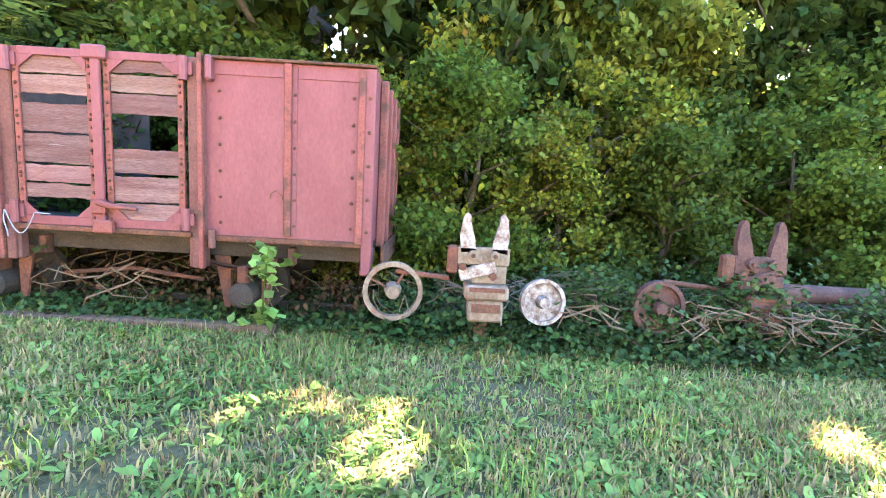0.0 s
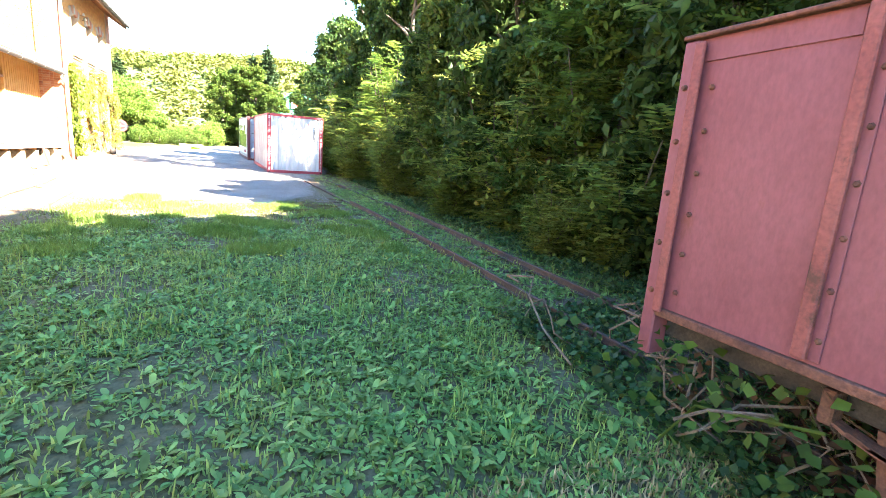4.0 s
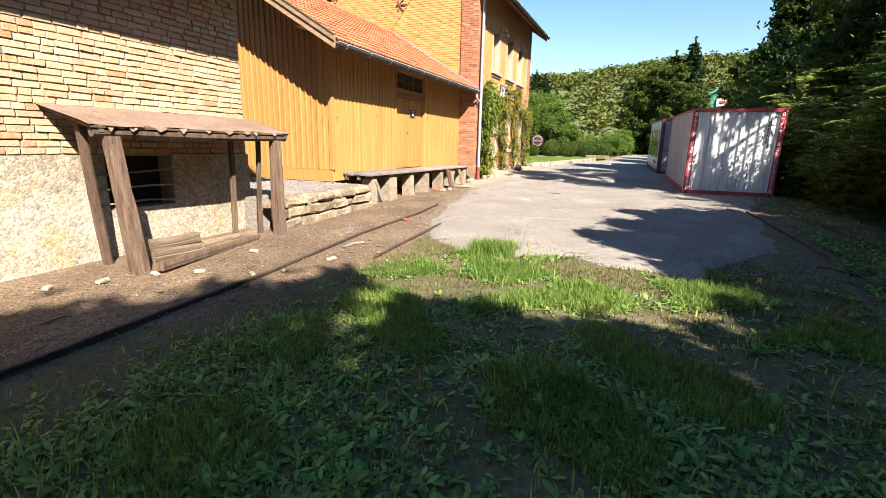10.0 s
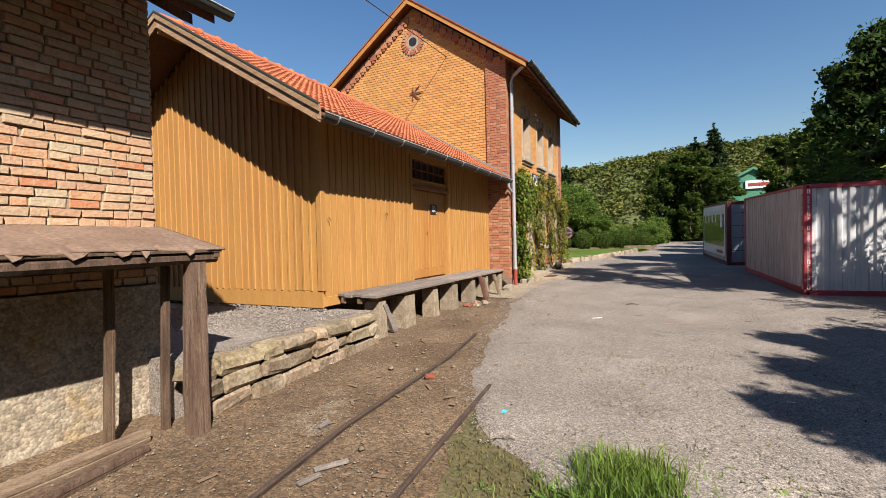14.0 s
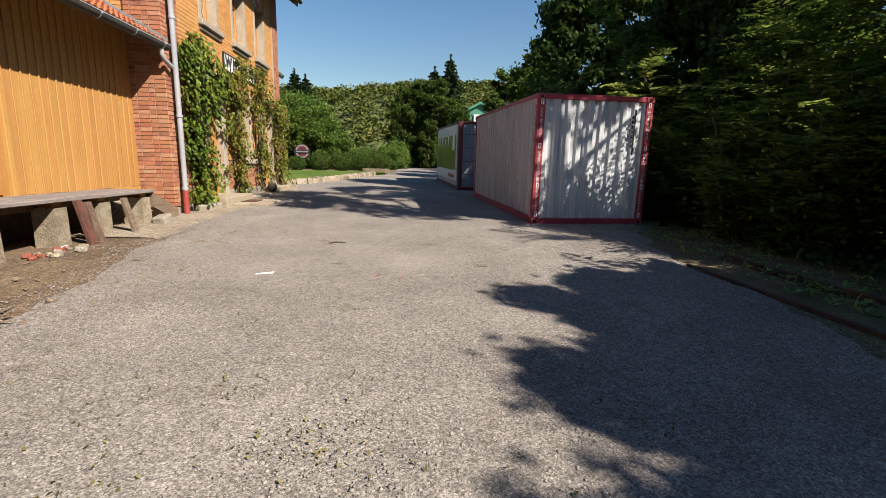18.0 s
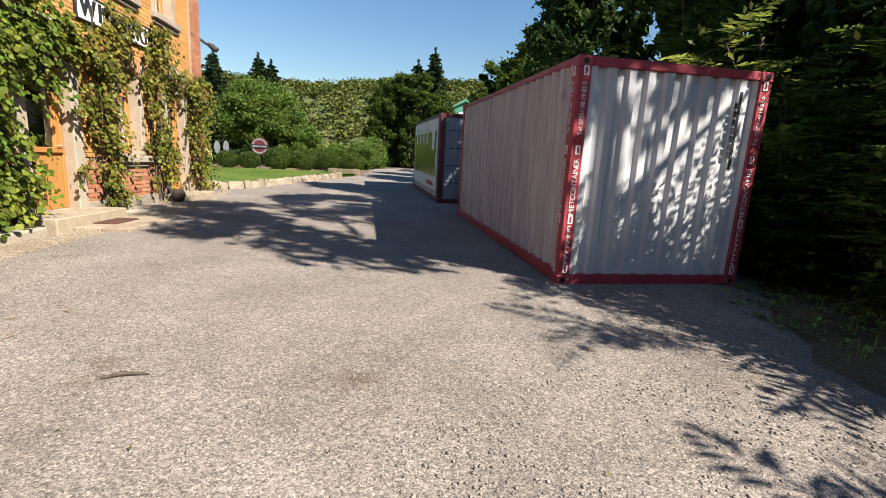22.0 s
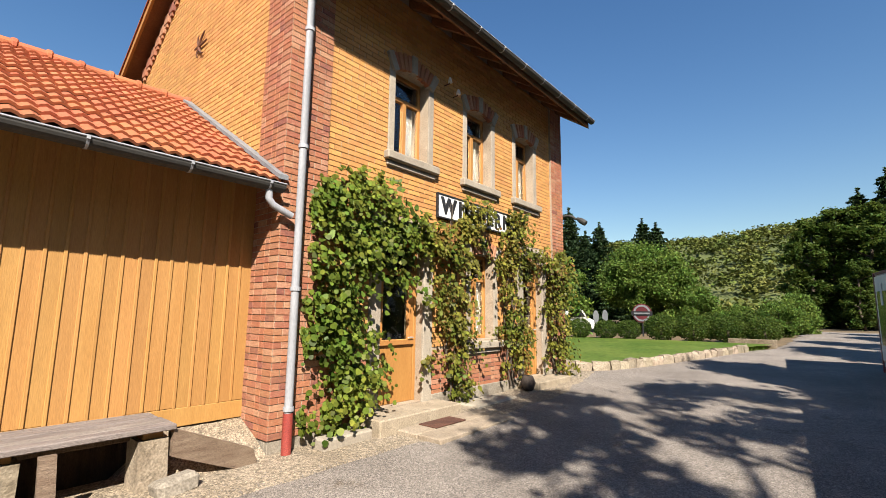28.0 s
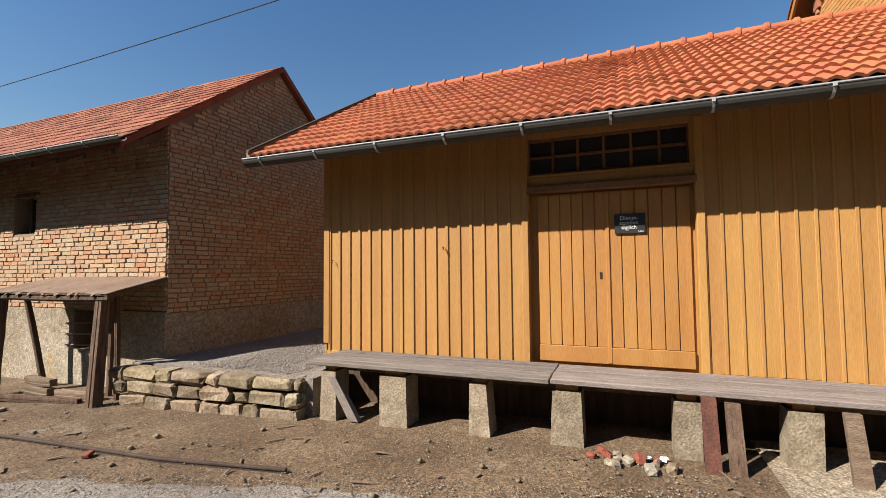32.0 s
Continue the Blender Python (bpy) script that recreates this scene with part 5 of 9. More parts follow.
def tile_mesh(name, k, mt):
    rr = np.random.default_rng(100 + k)
    s = Solid()
    prof = [(0.0, 0.0), (0.05, 0.012), (0.2, 0.030), (0.36, 0.014), (0.42, 0.0), (0.5, 0.0), (0.55, 0.012), (0.7, 0.030), (0.86, 0.014), (0.92, 0.0), (1.0, -0.001)]
    th = 0.032
    vs = []
    for v0, lift in ((0.0, 0.038 + rr.normal() * 0.003), (1.0, 0.0)):
        for u, h in prof:
            vs.append((u * TW * 1.04 - TW / 2, -v0 * TL * 1.08 * 0 + (0 if v0 == 0 else TL * 1.1), h + lift))
    n = len(prof)
    low = [(x, y, z - th) for x, y, z in vs[:n]]
    vs += low
    fs = [(i, i + 1, n + i + 1, n + i) for i in range(n - 1)] + [(2 * n + i, 2 * n + i + 1, i + 1, i) for i in range(n - 1)]
    fs += [(0, n, 2 * n), (n - 1, 3 * n - 1, 2 * n - 1)]
    s.add(vs, fs)
    return s


def tile_roof(parent, ridge_x, ridge_z, eave_x, eave_z, y0, y1, m_one, m_many, pick):
    """Front slope covered with single pantiles, bottom to top."""
    run = Vector((ridge_x - eave_x, 0, ridge_z - eave_z))
    L = run.length
    up = run.normalized()
    along = Vector((0, 1, 0))
    nrm = along.cross(up)
    if nrm.z < 0:
        nrm = -nrm
    turn = Matrix((along, up, nrm)).transposed().to_4x4()
    shapes = [tile_mesh("roof_tile", k, m_one) for k in range(4)]
    meshes = []
    for s in shapes:
        me = s.mesh("roof_tile")
        me.materials.append(m_one)
        meshes.append(me)
    rr = np.random.default_rng(5)
    vs, fs, cnt = [], [], 0
    rows = int(L / TL)
    cols = int((y1 - y0) / TW)
    for i in range(rows + 1):
        for j in range(cols):
            o = Vector((eave_x, y0 + (j + 0.5) * (y1 - y0) / cols, eave_z)) + up * (i * L / (rows + 0.35))
            m = Matrix.Translation(o) @ turn @ pose(0, 0, 0, rr.normal() * 0.5, 0, rr.normal() * 0.5)
            k = int(rr.integers(4))
            if cnt < 295 and pick(i, j):
                ob = new("roof_tile", meshes[k])
                ob.parent = parent
                ob.matrix_basis = m
                cnt += 1
            else:
                n = len(vs)
                vs += [tuple(m @ Vector(p)) for p in shapes[k].v]
                fs += [tuple(n + q for q in fc) for fc in shapes[k].f]
    if vs:
        me = bpy.data.meshes.new("roof_tiles")
        me.from_pydata(vs, [], fs)
        me.update()
        part("roof_tiles", me, m_many, parent)["kind"] = "stuff"


tile_roof(shed, SH_RIDGE, SH_TOP + 0.03, SH_EX - 0.03, SH_EZ + 0.03, SH_Y0 - 0.82, SH_Y1 - 0.12, M_TILE, M_TILE_J, lambda i, j: i < 7)
for k in range(22):
    y = SH_Y0 - 0.8 + k * 0.40
    if y < SH_Y1 - 0.45:
        rt = part("ridge_tile", Solid().tube([(SH_RIDGE, y, SH_TOP + 0.035), (SH_RIDGE, y + 0.41, SH_TOP + 0.045)], [0.098, 0.102], 12), M_TILE, shed)
        part("collar", Solid().tube([(SH_RIDGE, y + 0.36, SH_TOP + 0.046), (SH_RIDGE, y + 0.375, SH_TOP + 0.048), (SH_RIDGE, y + 0.42, SH_TOP + 0.048), (SH_RIDGE, y + 0.43, SH_TOP + 0.046)], [0.10, 0.122, 0.122, 0.10], 12), M_TILE, rt)
part("back_slope", Solid().prism([(SH_RIDGE, SH_Y0 - 0.8, SH_TOP + 0.01), (2 * SH_RIDGE - SH_EX, SH_Y0 - 0.8, SH_EZ), (2 * SH_RIDGE - SH_EX, SH_Y0 - 0.8, SH_EZ + 0.05), (SH_RIDGE, SH_Y0 - 0.8, SH_TOP + 0.06)], (0, SH_Y1 - SH_Y0 + 0.8, 0)), M_TILE_J, shed)
for sgn in (1, -1):
    ex = SH_RIDGE + sgn * (SH_EX - SH_RIDGE)
    part("verge_board", Solid().prism([(SH_RIDGE, SH_Y0 - 0.84, SH_TOP - 0.15), (ex, SH_Y0 - 0.84, SH_EZ - 0.15), (ex, SH_Y0 - 0.84, SH_EZ + 0.06), (SH_RIDGE, SH_Y0 - 0.84, SH_TOP + 0.06)], (0, 0.03, 0)), M_VERGE, shed, "weathered tan verge board")
    part("verge_board", Solid().prism([(SH_RIDGE, SH_Y0 - 0.87, SH_TOP + 0.0), (ex, SH_Y0 - 0.87, SH_EZ + 0.0), (ex, SH_Y0 - 0.87, SH_EZ + 0.10), (SH_RIDGE, SH_Y0 - 0.87, SH_TOP + 0.10)], (0, 0.026, 0)), M_VERGE, shed, "weathered cover strip")
    part("verge_flashing", Solid().prism([(SH_RIDGE, SH_Y0 - 0.88, SH_TOP + 0.104), (ex, SH_Y0 - 0.88, SH_EZ + 0.104), (ex, SH_Y0 - 0.88, SH_EZ + 0.135), (SH_RIDGE, SH_Y0 - 0.88, SH_TOP + 0.135)], (0, 0.05, 0)), M_GUTTER, shed, "dark sheet edge over the verge")
for x in (-1.05, -3.70):
    z = SH_TOP - sh_slope * abs(x - SH_RIDGE) - 0.24
    part("purlin_end", Solid().box(x - 0.06, x + 0.06, SH_Y0 - 0.80, SH_Y0, z, z + 0.14, 0.012), M_OCHRE, shed)


def half_gutter(parent, x, y0, y1, z, rad, step):
    """A half-round gutter open to the sky with a rolled front lip and brackets."""
    prof = [(math.cos(a) * rad, math.sin(a) * rad) for a in np.linspace(math.pi, 2 * math.pi, 11)]
    prof += [(c * 0.93, s * 0.93 + 0.002) for c, s in prof[::-1]]
    part("gutter", Solid().prism([(x + c, y0, z + s) for c, s in prof], (0, y1 - y0, 0)), M_GUTTER, parent, "dull grey half-round gutter")
    part("gutter_lip", Solid().tube([(x + rad, y0, z + 0.003), (x + rad, y1, z + 0.003)], 0.011, 8), M_ZINC, parent, "bright rolled gutter lip")
    for y in np.arange(y0 + 0.3, y1, step):
        part("gutter_bracket", Solid().prism([(x + math.cos(a) * rad * 1.05, y, z + math.sin(a) * rad * 1.05) for a in np.linspace(math.pi, 2 * math.pi, 9)] + [(x + math.cos(a) * rad * 1.02, y, z + math.sin(a) * rad * 1.02) for a in np.linspace(2 * math.pi, math.pi, 9)], (0, 0.025, 0)), M_ZINC, parent)
        part("bracket_clip", Solid().box(x + rad - 0.012, x + rad + 0.014, y - 0.004, y + 0.029, z - 0.03, z + 0.012, 0.003), M_ZINC, parent)


half_gutter(shed, SH_EX + 0.012, SH_Y0 - 0.84, SH_Y1 - 0.1, SH_EZ - 0.025, 0.098, 0.92)
half_gutter(station, ST_EX + 0.10, ST_Y0 - 0.42, ST_Y1 + 0.14, ez + 0.05, 0.08, 0.8)
part("valley_flashing", Solid().prism([(SH_RIDGE, SH_Y1 - 0.16, SH_TOP + 0.07), (SH_EX, SH_Y1 - 0.16, SH_EZ + 0.07), (SH_EX, SH_Y1 - 0.16, SH_EZ + 0.13), (SH_RIDGE, SH_Y1 - 0.16, SH_TOP + 0.13)], (0, 0.14, 0)), M_LEAD, shed, "dull grey flashing against the gable")

# ---------------------------------------------------------------- loading platform
PL_X, PL_Z = 0.06, 0.59
plat = thing("loading_platform", (0, 0, 0), "weathered grey plank loading platform along the goods shed", "platform")
for seg0, seg1 in ((-8.02, -4.93), (-4.92, -1.40)):
    n = 5
    for k in range(n):
        x0 = SH_X + 0.05 + (PL_X - SH_X - 0.05) * k / n
        x1 = SH_X + 0.05 + (PL_X - SH_X - 0.05) * (k + 1) / n
        dz = r.normal() * 0.004
        part("plank", Solid().box(x0 + 0.004, x1 - 0.004, seg0 + r.normal() * 0.012, seg1 + r.normal() * 0.012, PL_Z - 0.055 + dz, PL_Z + dz, 0.008), M_GREYWOOD, plat)
part("front_beam", Solid().box(PL_X - 0.44, PL_X - 0.34, -7.98, -1.43, PL_Z - 0.17, PL_Z - 0.063, 0.01), M_OLDWOOD, plat)
part("back_beam", Solid().box(SH_X + 0.10, SH_X + 0.2, -7.98, -1.43, PL_Z - 0.17, PL_Z - 0.063, 0.01), M_OLDWOOD, plat)
ramp = Solid().prism([(PL_X - 0.04, -1.42, PL_Z - 0.05), (PL_X - 0.04, -1.42, PL_Z - 0.32), (PL_X - 0.04, -0.62, -0.06), (PL_X - 0.04, -0.50, 0.0), (PL_X - 0.04, -0.55, 0.17)], (-0.14, 0, 0))
solo("ramp_board", ramp, M_TIMBER, "thick weathered board leaning from the platform to the ground", "board")
for k, (y0, y1, wide) in enumerate(((-7.85, -7.62, 0.30), (-7.0, -6.62, 0.34), (-5.84, -5.60, 0.28), (-4.93, -4.58, 0.32), (-3.76, -3.5, 0.30), (-2.84, -2.58, 0.28), (-1.72, -1.44, 0.34))):
    g = gz((y0 + y1) / 2)
    p = thing("platform_pier", (PL_X - 0.2, (y0 + y1) / 2, g), "rough concrete pier under the loading platform", "pier", "piers of the platform")
    h = PL_Z - 0.058 - 0.075 - g
    w = (y1 - y0) / 2
    j = r.normal(size=8) * 0.012
    ring = [(0.13, -w + j[0], -0.1), (0.13, w + j[1], -0.1), (0.12, w * 0.94 + j[2], h), (0.12, -w * 0.94 + j[3], h)]
    part("post", Solid().prism(ring, (-wide, 0, 0)), M_PIER, p)
    part("packing_block", Solid().box(-wide + 0.18, 0.08, -w * 0.65, w * 0.65, h + 0.001, h + 0.072, 0.006), M_OCHRE_DOOR, p, "ochre wood packing block")
for y, h, mt, lab in ((-3.47, 0.62, M_RUST, "rusty iron sleeper standing before the platform"), (-3.28, 0.58, M_POSTWOOD, "rusty iron sleeper standing before the platform"), (-2.42, 0.56, M_TIMBER, "tan timber sleeper standing before the platform")):
    g = gz(y)
    s = Solid().prism([(PL_X + 0.22, y - 0.06, g - 0.05), (PL_X + 0.22, y + 0.07, g - 0.05), (PL_X + 0.06, y + 0.06, g + h), (PL_X + 0.06, y - 0.06, g + h)], (-0.05, 0, 0))
    solo("standing_sleeper", s, mt, lab, "sleeper", "sleepers leaning on the platform")
prop = Solid().prism([(0.0, -7.42, -0.14), (0.0, -7.28, -0.14), (0.0, -7.62, PL_Z - 0.2), (0.0, -7.74, PL_Z - 0.2)], (-0.08, 0, 0))
solo("slanting_prop", prop, M_GREYWOOD, "slanting pale wooden prop under the platform", "prop")

# ---------------------------------------------------------------- dry stone wall and terrace
swall = thing("dry_stone_wall", (0, 0, 0), "low dry wall of squared sandstone blocks holding a gravel terrace", "wall")
wa, wb = Vector((0.30, -11.3, 0)), Vector((0.10, -8.1, 0))
L = (wb - wa).length
ang = math.degrees(math.atan2(wb.x - wa.x, wb.y - wa.y))
r = np.random.default_rng(77)
for row, (z0, z1) in enumerate(((0.0, 0.20), (0.205, 0.40), (0.405, 0.585))):
    u = -0.1 * row
    while u < L - 0.05:
        w = 0.24 + 0.40 * r.random()
        e = min(u + w, L)
        m = Matrix.Translation((wa.x + (wb.x - wa.x) * (u + e) / 2 / L - 0.11 + r.normal() * 0.015, wa.y + (u + e) / 2, gz(wa.y) - 0.03 + (z0 + z1) / 2 + 0.02 * (u / L))) @ pose(0, 0, 0, r.normal() * 1.5, r.normal() * 2, -ang + r.normal() * 2)
        s = Solid().obox(m, (0.13 + r.random() * 0.02, (e - u) / 2 - 0.008, (z1 - z0) / 2 - 0.006), 0.028 + r.random() * 0.012)
        s.v = [tuple(Vector(q) + Vector(r.normal(size=3) * 0.013)) for q in s.v]
        part("block", s, M_WALLSTONE, swall)
        u = e
ter = [(-0.02, -11.45), (-0.05, -8.0), (-0.80, -8.0), (-0.80, -8.40), (-7.5, -8.40), (-7.5, -11.45)]
solo("terrace", Solid().prism([(x, y, -0.3) for x, y in ter], (0, 0, 0.3 + 0.33)), M_GRAVEL, "raised gravel terrace between barn and shed", "terrace", kind="structure")

# ---------------------------------------------------------------- barn: brick, plaster, roof, window
BP_Z = 1.08
h0 = ba_holes[0]
wall_plane("plaster_base", M_PLASTER, barn, "x", BA_X + 0.035, 0.034, BA_Y0, BA_Y1 + 0.03, -0.8, BP_Z, [(h0[0], h0[1], h0[2], BP_Z)])
part("plaster_base", Solid().box(BA_B, BA_X - 0.001, BA_Y1, BA_Y1 + 0.035, -0.8, BP_Z - 0.03), M_PLASTER, barn, "flaking rubble plaster base")
bholes = [(a - BA_Y0, b - BA_Y0, c - BP_Z, d - BP_Z) for a, b, c, d in ba_holes]
brick_field("front", (BA_X + 0.004, BA_Y0, BP_Z + 0.01), (0, 1, 0), (1, 0, 0), BA_Y1 - BA_Y0, ba_eave - BP_Z, bholes, 0.262, 0.083, 0.014, 0.018, M_BRICK_B, M_BRICK_BP, barn, lambda u, v: u > 7.2 and v < 1.7, 41, 0.0085)
brick_field("gable", (BA_B, BA_Y1 + 0.004, BP_Z - 0.02), (1, 0, 0), (0, 1, 0), BA_X - BA_B, 5.2, [], 0.262, 0.083, 0.014, 0.016, M_BRICK_B, M_BRICK_BP, barn, None, 42, 0.007,
            inside=lambda u, v: BP_Z + v < BA_TOP - 0.15 - ba_slope * abs(BA_B + u - BA_RIDGE))
for a, b, c, d in ba_holes:
    # dark sheet added behind each barn opening, painted as the shade inside
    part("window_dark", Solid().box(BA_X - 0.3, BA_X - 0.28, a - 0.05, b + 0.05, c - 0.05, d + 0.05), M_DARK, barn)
a, b, c, d = ba_holes[1]
part("window_lintel", Solid().box(BA_X - 0.2, BA_X + 0.025, a - 0.12, b + 0.12, d + 0.003, d + 0.08, 0.008), M_OLDWOOD, barn)
part("window_bar", Solid().box(BA_X - 0.12, BA_X - 0.08, (a + b) / 2 - 0.02, (a + b) / 2 + 0.02, c, d, 0.005), M_OLDWOOD, barn)
run = Vector((BA_RIDGE - BA_EX, 0, BA_TOP - BA_EZ))
up = run.normalized()
nrm = Vector((-up.z, 0, up.x)) * (-1)
rows, cols = int(run.length / 0.30), int((BA_Y1 + 0.3 - BA_Y0) / 0.19)
turn = Matrix((Vector((0, 1, 0)), up, nrm)).transposed().to_4x4()
s = Solid()
for i in range(rows):
    for j in range(cols):
        o = Vector((BA_EX, BA_Y0 + j * 0.19, BA_EZ + 0.10)) + up * (0.15 + i * 0.30)
        s.obox(Matrix.Translation(o) @ turn @ pose(0, 0, 0, -3 + r.normal(), 0, r.normal()), (0.09, 0.18, 0.009))
part("roof_tiles", s, M_TILE_OLD, barn)["kind"] = "stuff"
half_gutter(barn, BA_EX + 0.06, BA_Y0, BA_Y1 + 0.25, BA_EZ + 0.08, 0.07, 0.9)
for y in np.arange(BA_Y0 + 0.3, BA_Y1, 0.7):
    part("rafter_end", Solid().prism([(BA_X, y, ba_eave - 0.06), (BA_EX - 0.05, y, BA_EZ - 0.03), (BA_EX - 0.05, y, BA_EZ - 0.13), (BA_X, y, ba_eave - 0.2)], (0, 0.1, 0)), M_OLDWOOD, barn)

# ---------------------------------------------------------------- lean-to canopy
can = thing("lean_to_canopy", (0, 0, 0), "crooked lean-to roof of tarred boards on split timber posts", "canopy")
CY0, CY1 = -14.35, -11.25
CZB, CZF, CXF = 1.65, 1.42, 0.52
ny, nx = 90, 7
uy, ux = np.meshgrid(np.linspace(0, 1, ny), np.linspace(0, 1, nx), indexing="ij")
torn = np.clip(np.cumsum(r.normal(size=ny)) * 0.004, -0.03, 0.03) + r.normal(size=ny) * 0.006
front = CXF + torn - np.where(np.sin(np.arange(ny) * 0.55) * np.sin(np.arange(ny) * 0.17 + 1) > 0.55, 0.05, 0.0)
gx = BA_X + 0.02 + (front[:, None] - BA_X - 0.02) * ux
gzz = CZB + (CZF - CZB) * ux + 0.007 * np.sin(uy * 17 + ux * 2) * ux + 0.004 * np.sin(uy * 41 + 1) * ux - 0.05 * np.clip(ux - 0.88, 0, 1)
top = np.stack([gx, CY0 + (CY1 - CY0) * uy, gzz + 0.03], -1).reshape(-1, 3)
i = (np.arange(ny - 1)[:, None] * nx + np.arange(nx - 1)[None]).reshape(-1)
quads = np.stack([i, i + nx, i + nx + 1, i + 1], 1)
M = ny * nx
rim = [k * nx + nx - 1 for k in range(ny)]
rim_q = [(rim[k], rim[k + 1], rim[k + 1] + M, rim[k] + M) for k in range(ny - 1)]
rim_q += [(k, k + 1, k + 1 + M, k + M) for k in range(nx - 1)] + [((ny - 1) * nx + k + 1, (ny - 1) * nx + k, (ny - 1) * nx + k + M, (ny - 1) * nx + k + 1 + M) for k in range(nx - 1)]
part("roof_sheet", raw_mesh("roof_sheet", np.concatenate([top, top - [0, 0, 0.014]]), np.concatenate([quads, quads[:, ::-1] + M, np.array(rim_q)])), M_TARPAPER, can, "one worn sheet of tar paper with a torn front edge")
for k in range(4):
    x0 = BA_X + 0.04 + (CXF - BA_X - 0.04) * k / 4
    x1 = BA_X + 0.04 + (CXF - BA_X - 0.04) * (k + 1) / 4 - 0.01
    za, zb = CZB + (CZF - CZB) * k / 4, CZB + (CZF - CZB) * (k + 1) / 4
    part("roof_board", Solid().prism([(x0, CY0 + 0.02, za - 0.012), (x1, CY0 + 0.02, zb - 0.012), (x1, CY0 + 0.02, zb + 0.008), (x0, CY0 + 0.02, za + 0.008)], (0, CY1 - CY0 - 0.05 * r.random(), 0)), M_OLDWOOD, can)
for k in range(9):
    y = CY0 + 0.1 + (CY1 - CY0 - 0.3) * (k + 0.5 * r.random()) / 9
    w = 0.06 + 0.14 * r.random()
    part("torn_flap", Solid().prism([(CXF - 0.02, y, CZF + 0.01), (CXF + 0.012, y + w * 0.3, CZF - 0.03 - 0.03 * r.random()), (CXF + 0.006, y + w * 0.7, CZF - 0.02), (CXF - 0.02, y + w, CZF + 0.01)], (0.008, 0, 0.006)), M_TARPAPER, can)
part("front_purlin", Solid().tube([(CXF - 0.08, CY0 + 0.05, CZF - 0.06), (CXF - 0.06, -12.8, CZF - 0.075), (CXF - 0.08, CY1 - 0.05, CZF - 0.06)], 0.055, 8), M_OLDWOOD, can)
for y in (CY0 + 0.1, -13.3, -12.3, CY1 - 0.1):
    part("rafter", Solid().prism([(BA_X + 0.04, y, CZB - 0.005), (CXF - 0.02, y, CZF - 0.005), (CXF - 0.02, y, CZF - 0.06), (BA_X + 0.04, y, CZB - 0.07)], (0, 0.06, 0)), M_OLDWOOD, can)


def rough_post(x0, y0, z0, x1, y1, z1, w0, w1, seed):
    """A hewn square post with waney faces, split cracks and a slight bow."""
    rr = np.random.default_rng(seed)
    prof = [(-1, -0.9), (-0.55, -1), (-0.1, -1), (0.0, -0.72), (0.1, -1), (0.9, -1), (1, -0.5), (1, 0.1), (0.8, 0.2), (1, 0.32), (0.9, 1), (-0.3, 1), (-1, 0.92), (-1, 0.1)]
    n, rings = len(prof), 12
    side = rr.normal(size=n) * 0.05
    vs, fs = [], []
    for k in range(rings):
        t = k / (rings - 1)
        w = w0 + (w1 - w0) * t
        cx = x0 + (x1 - x0) * t + 0.012 * math.sin(3 * t + seed)
        cy = y0 + (y1 - y0) * t + 0.012 * math.cos(2.3 * t + seed)
        for i, (a, b) in enumerate(prof):
            g = 1 + side[i] + rr.normal() * 0.025
            vs.append((cx + a * w * g, cy + b * w * g, z0 + (z1 - z0) * t))
    for k in range(rings - 1):
        fs += [(k * n + i, k * n + (i + 1) % n, (k + 1) * n + (i + 1) % n, (k + 1) * n + i) for i in range(n)]
    fs += [tuple(range(n - 1, -1, -1)), tuple(range((rings - 1) * n, rings * n))]
    return Solid().add(vs, fs)


g1_, g2_ = gz(-14.1), gz(-11.6)
part("post", rough_post(0.58, -14.05, g1_ - 0.1, 0.47, -14.10, CZF - 0.1, 0.085, 0.07, 1), M_POSTWOOD, can)
part("post", rough_post(0.47, -11.56, g2_ - 0.1, 0.44, -11.50, CZF - 0.1, 0.082, 0.07, 2), M_POSTWOOD, can)
part("brace_post", rough_post(-0.14, -13.97, g1_ - 0.05, 0.1, -14.22, CZF + 0.06, 0.042, 0.04, 3), M_OLDWOOD, can)
part("brace_post", rough_post(0.12, -11.62, g2_ - 0.05, 0.15, -11.62, CZF + 0.04, 0.032, 0.03, 4), M_OLDWOOD, can)
part("brace_post", rough_post(-0.02, -12.05, g2_ - 0.05, -0.05, -12.0, CZB - 0.25, 0.036, 0.032, 5), M_OLDWOOD, can)
for k, z in enumerate((0.42, 0.62, 0.82)):
    part("wall_lath", Solid().tube([(BA_X + 0.06, -13.9, z), (BA_X + 0.07, -13.2, z + 0.03), (BA_X + 0.06, -12.7, z - 0.01 + 0.03 * k)], 0.014, 6), M_GREYWOOD, can)
gr = gz(-13)
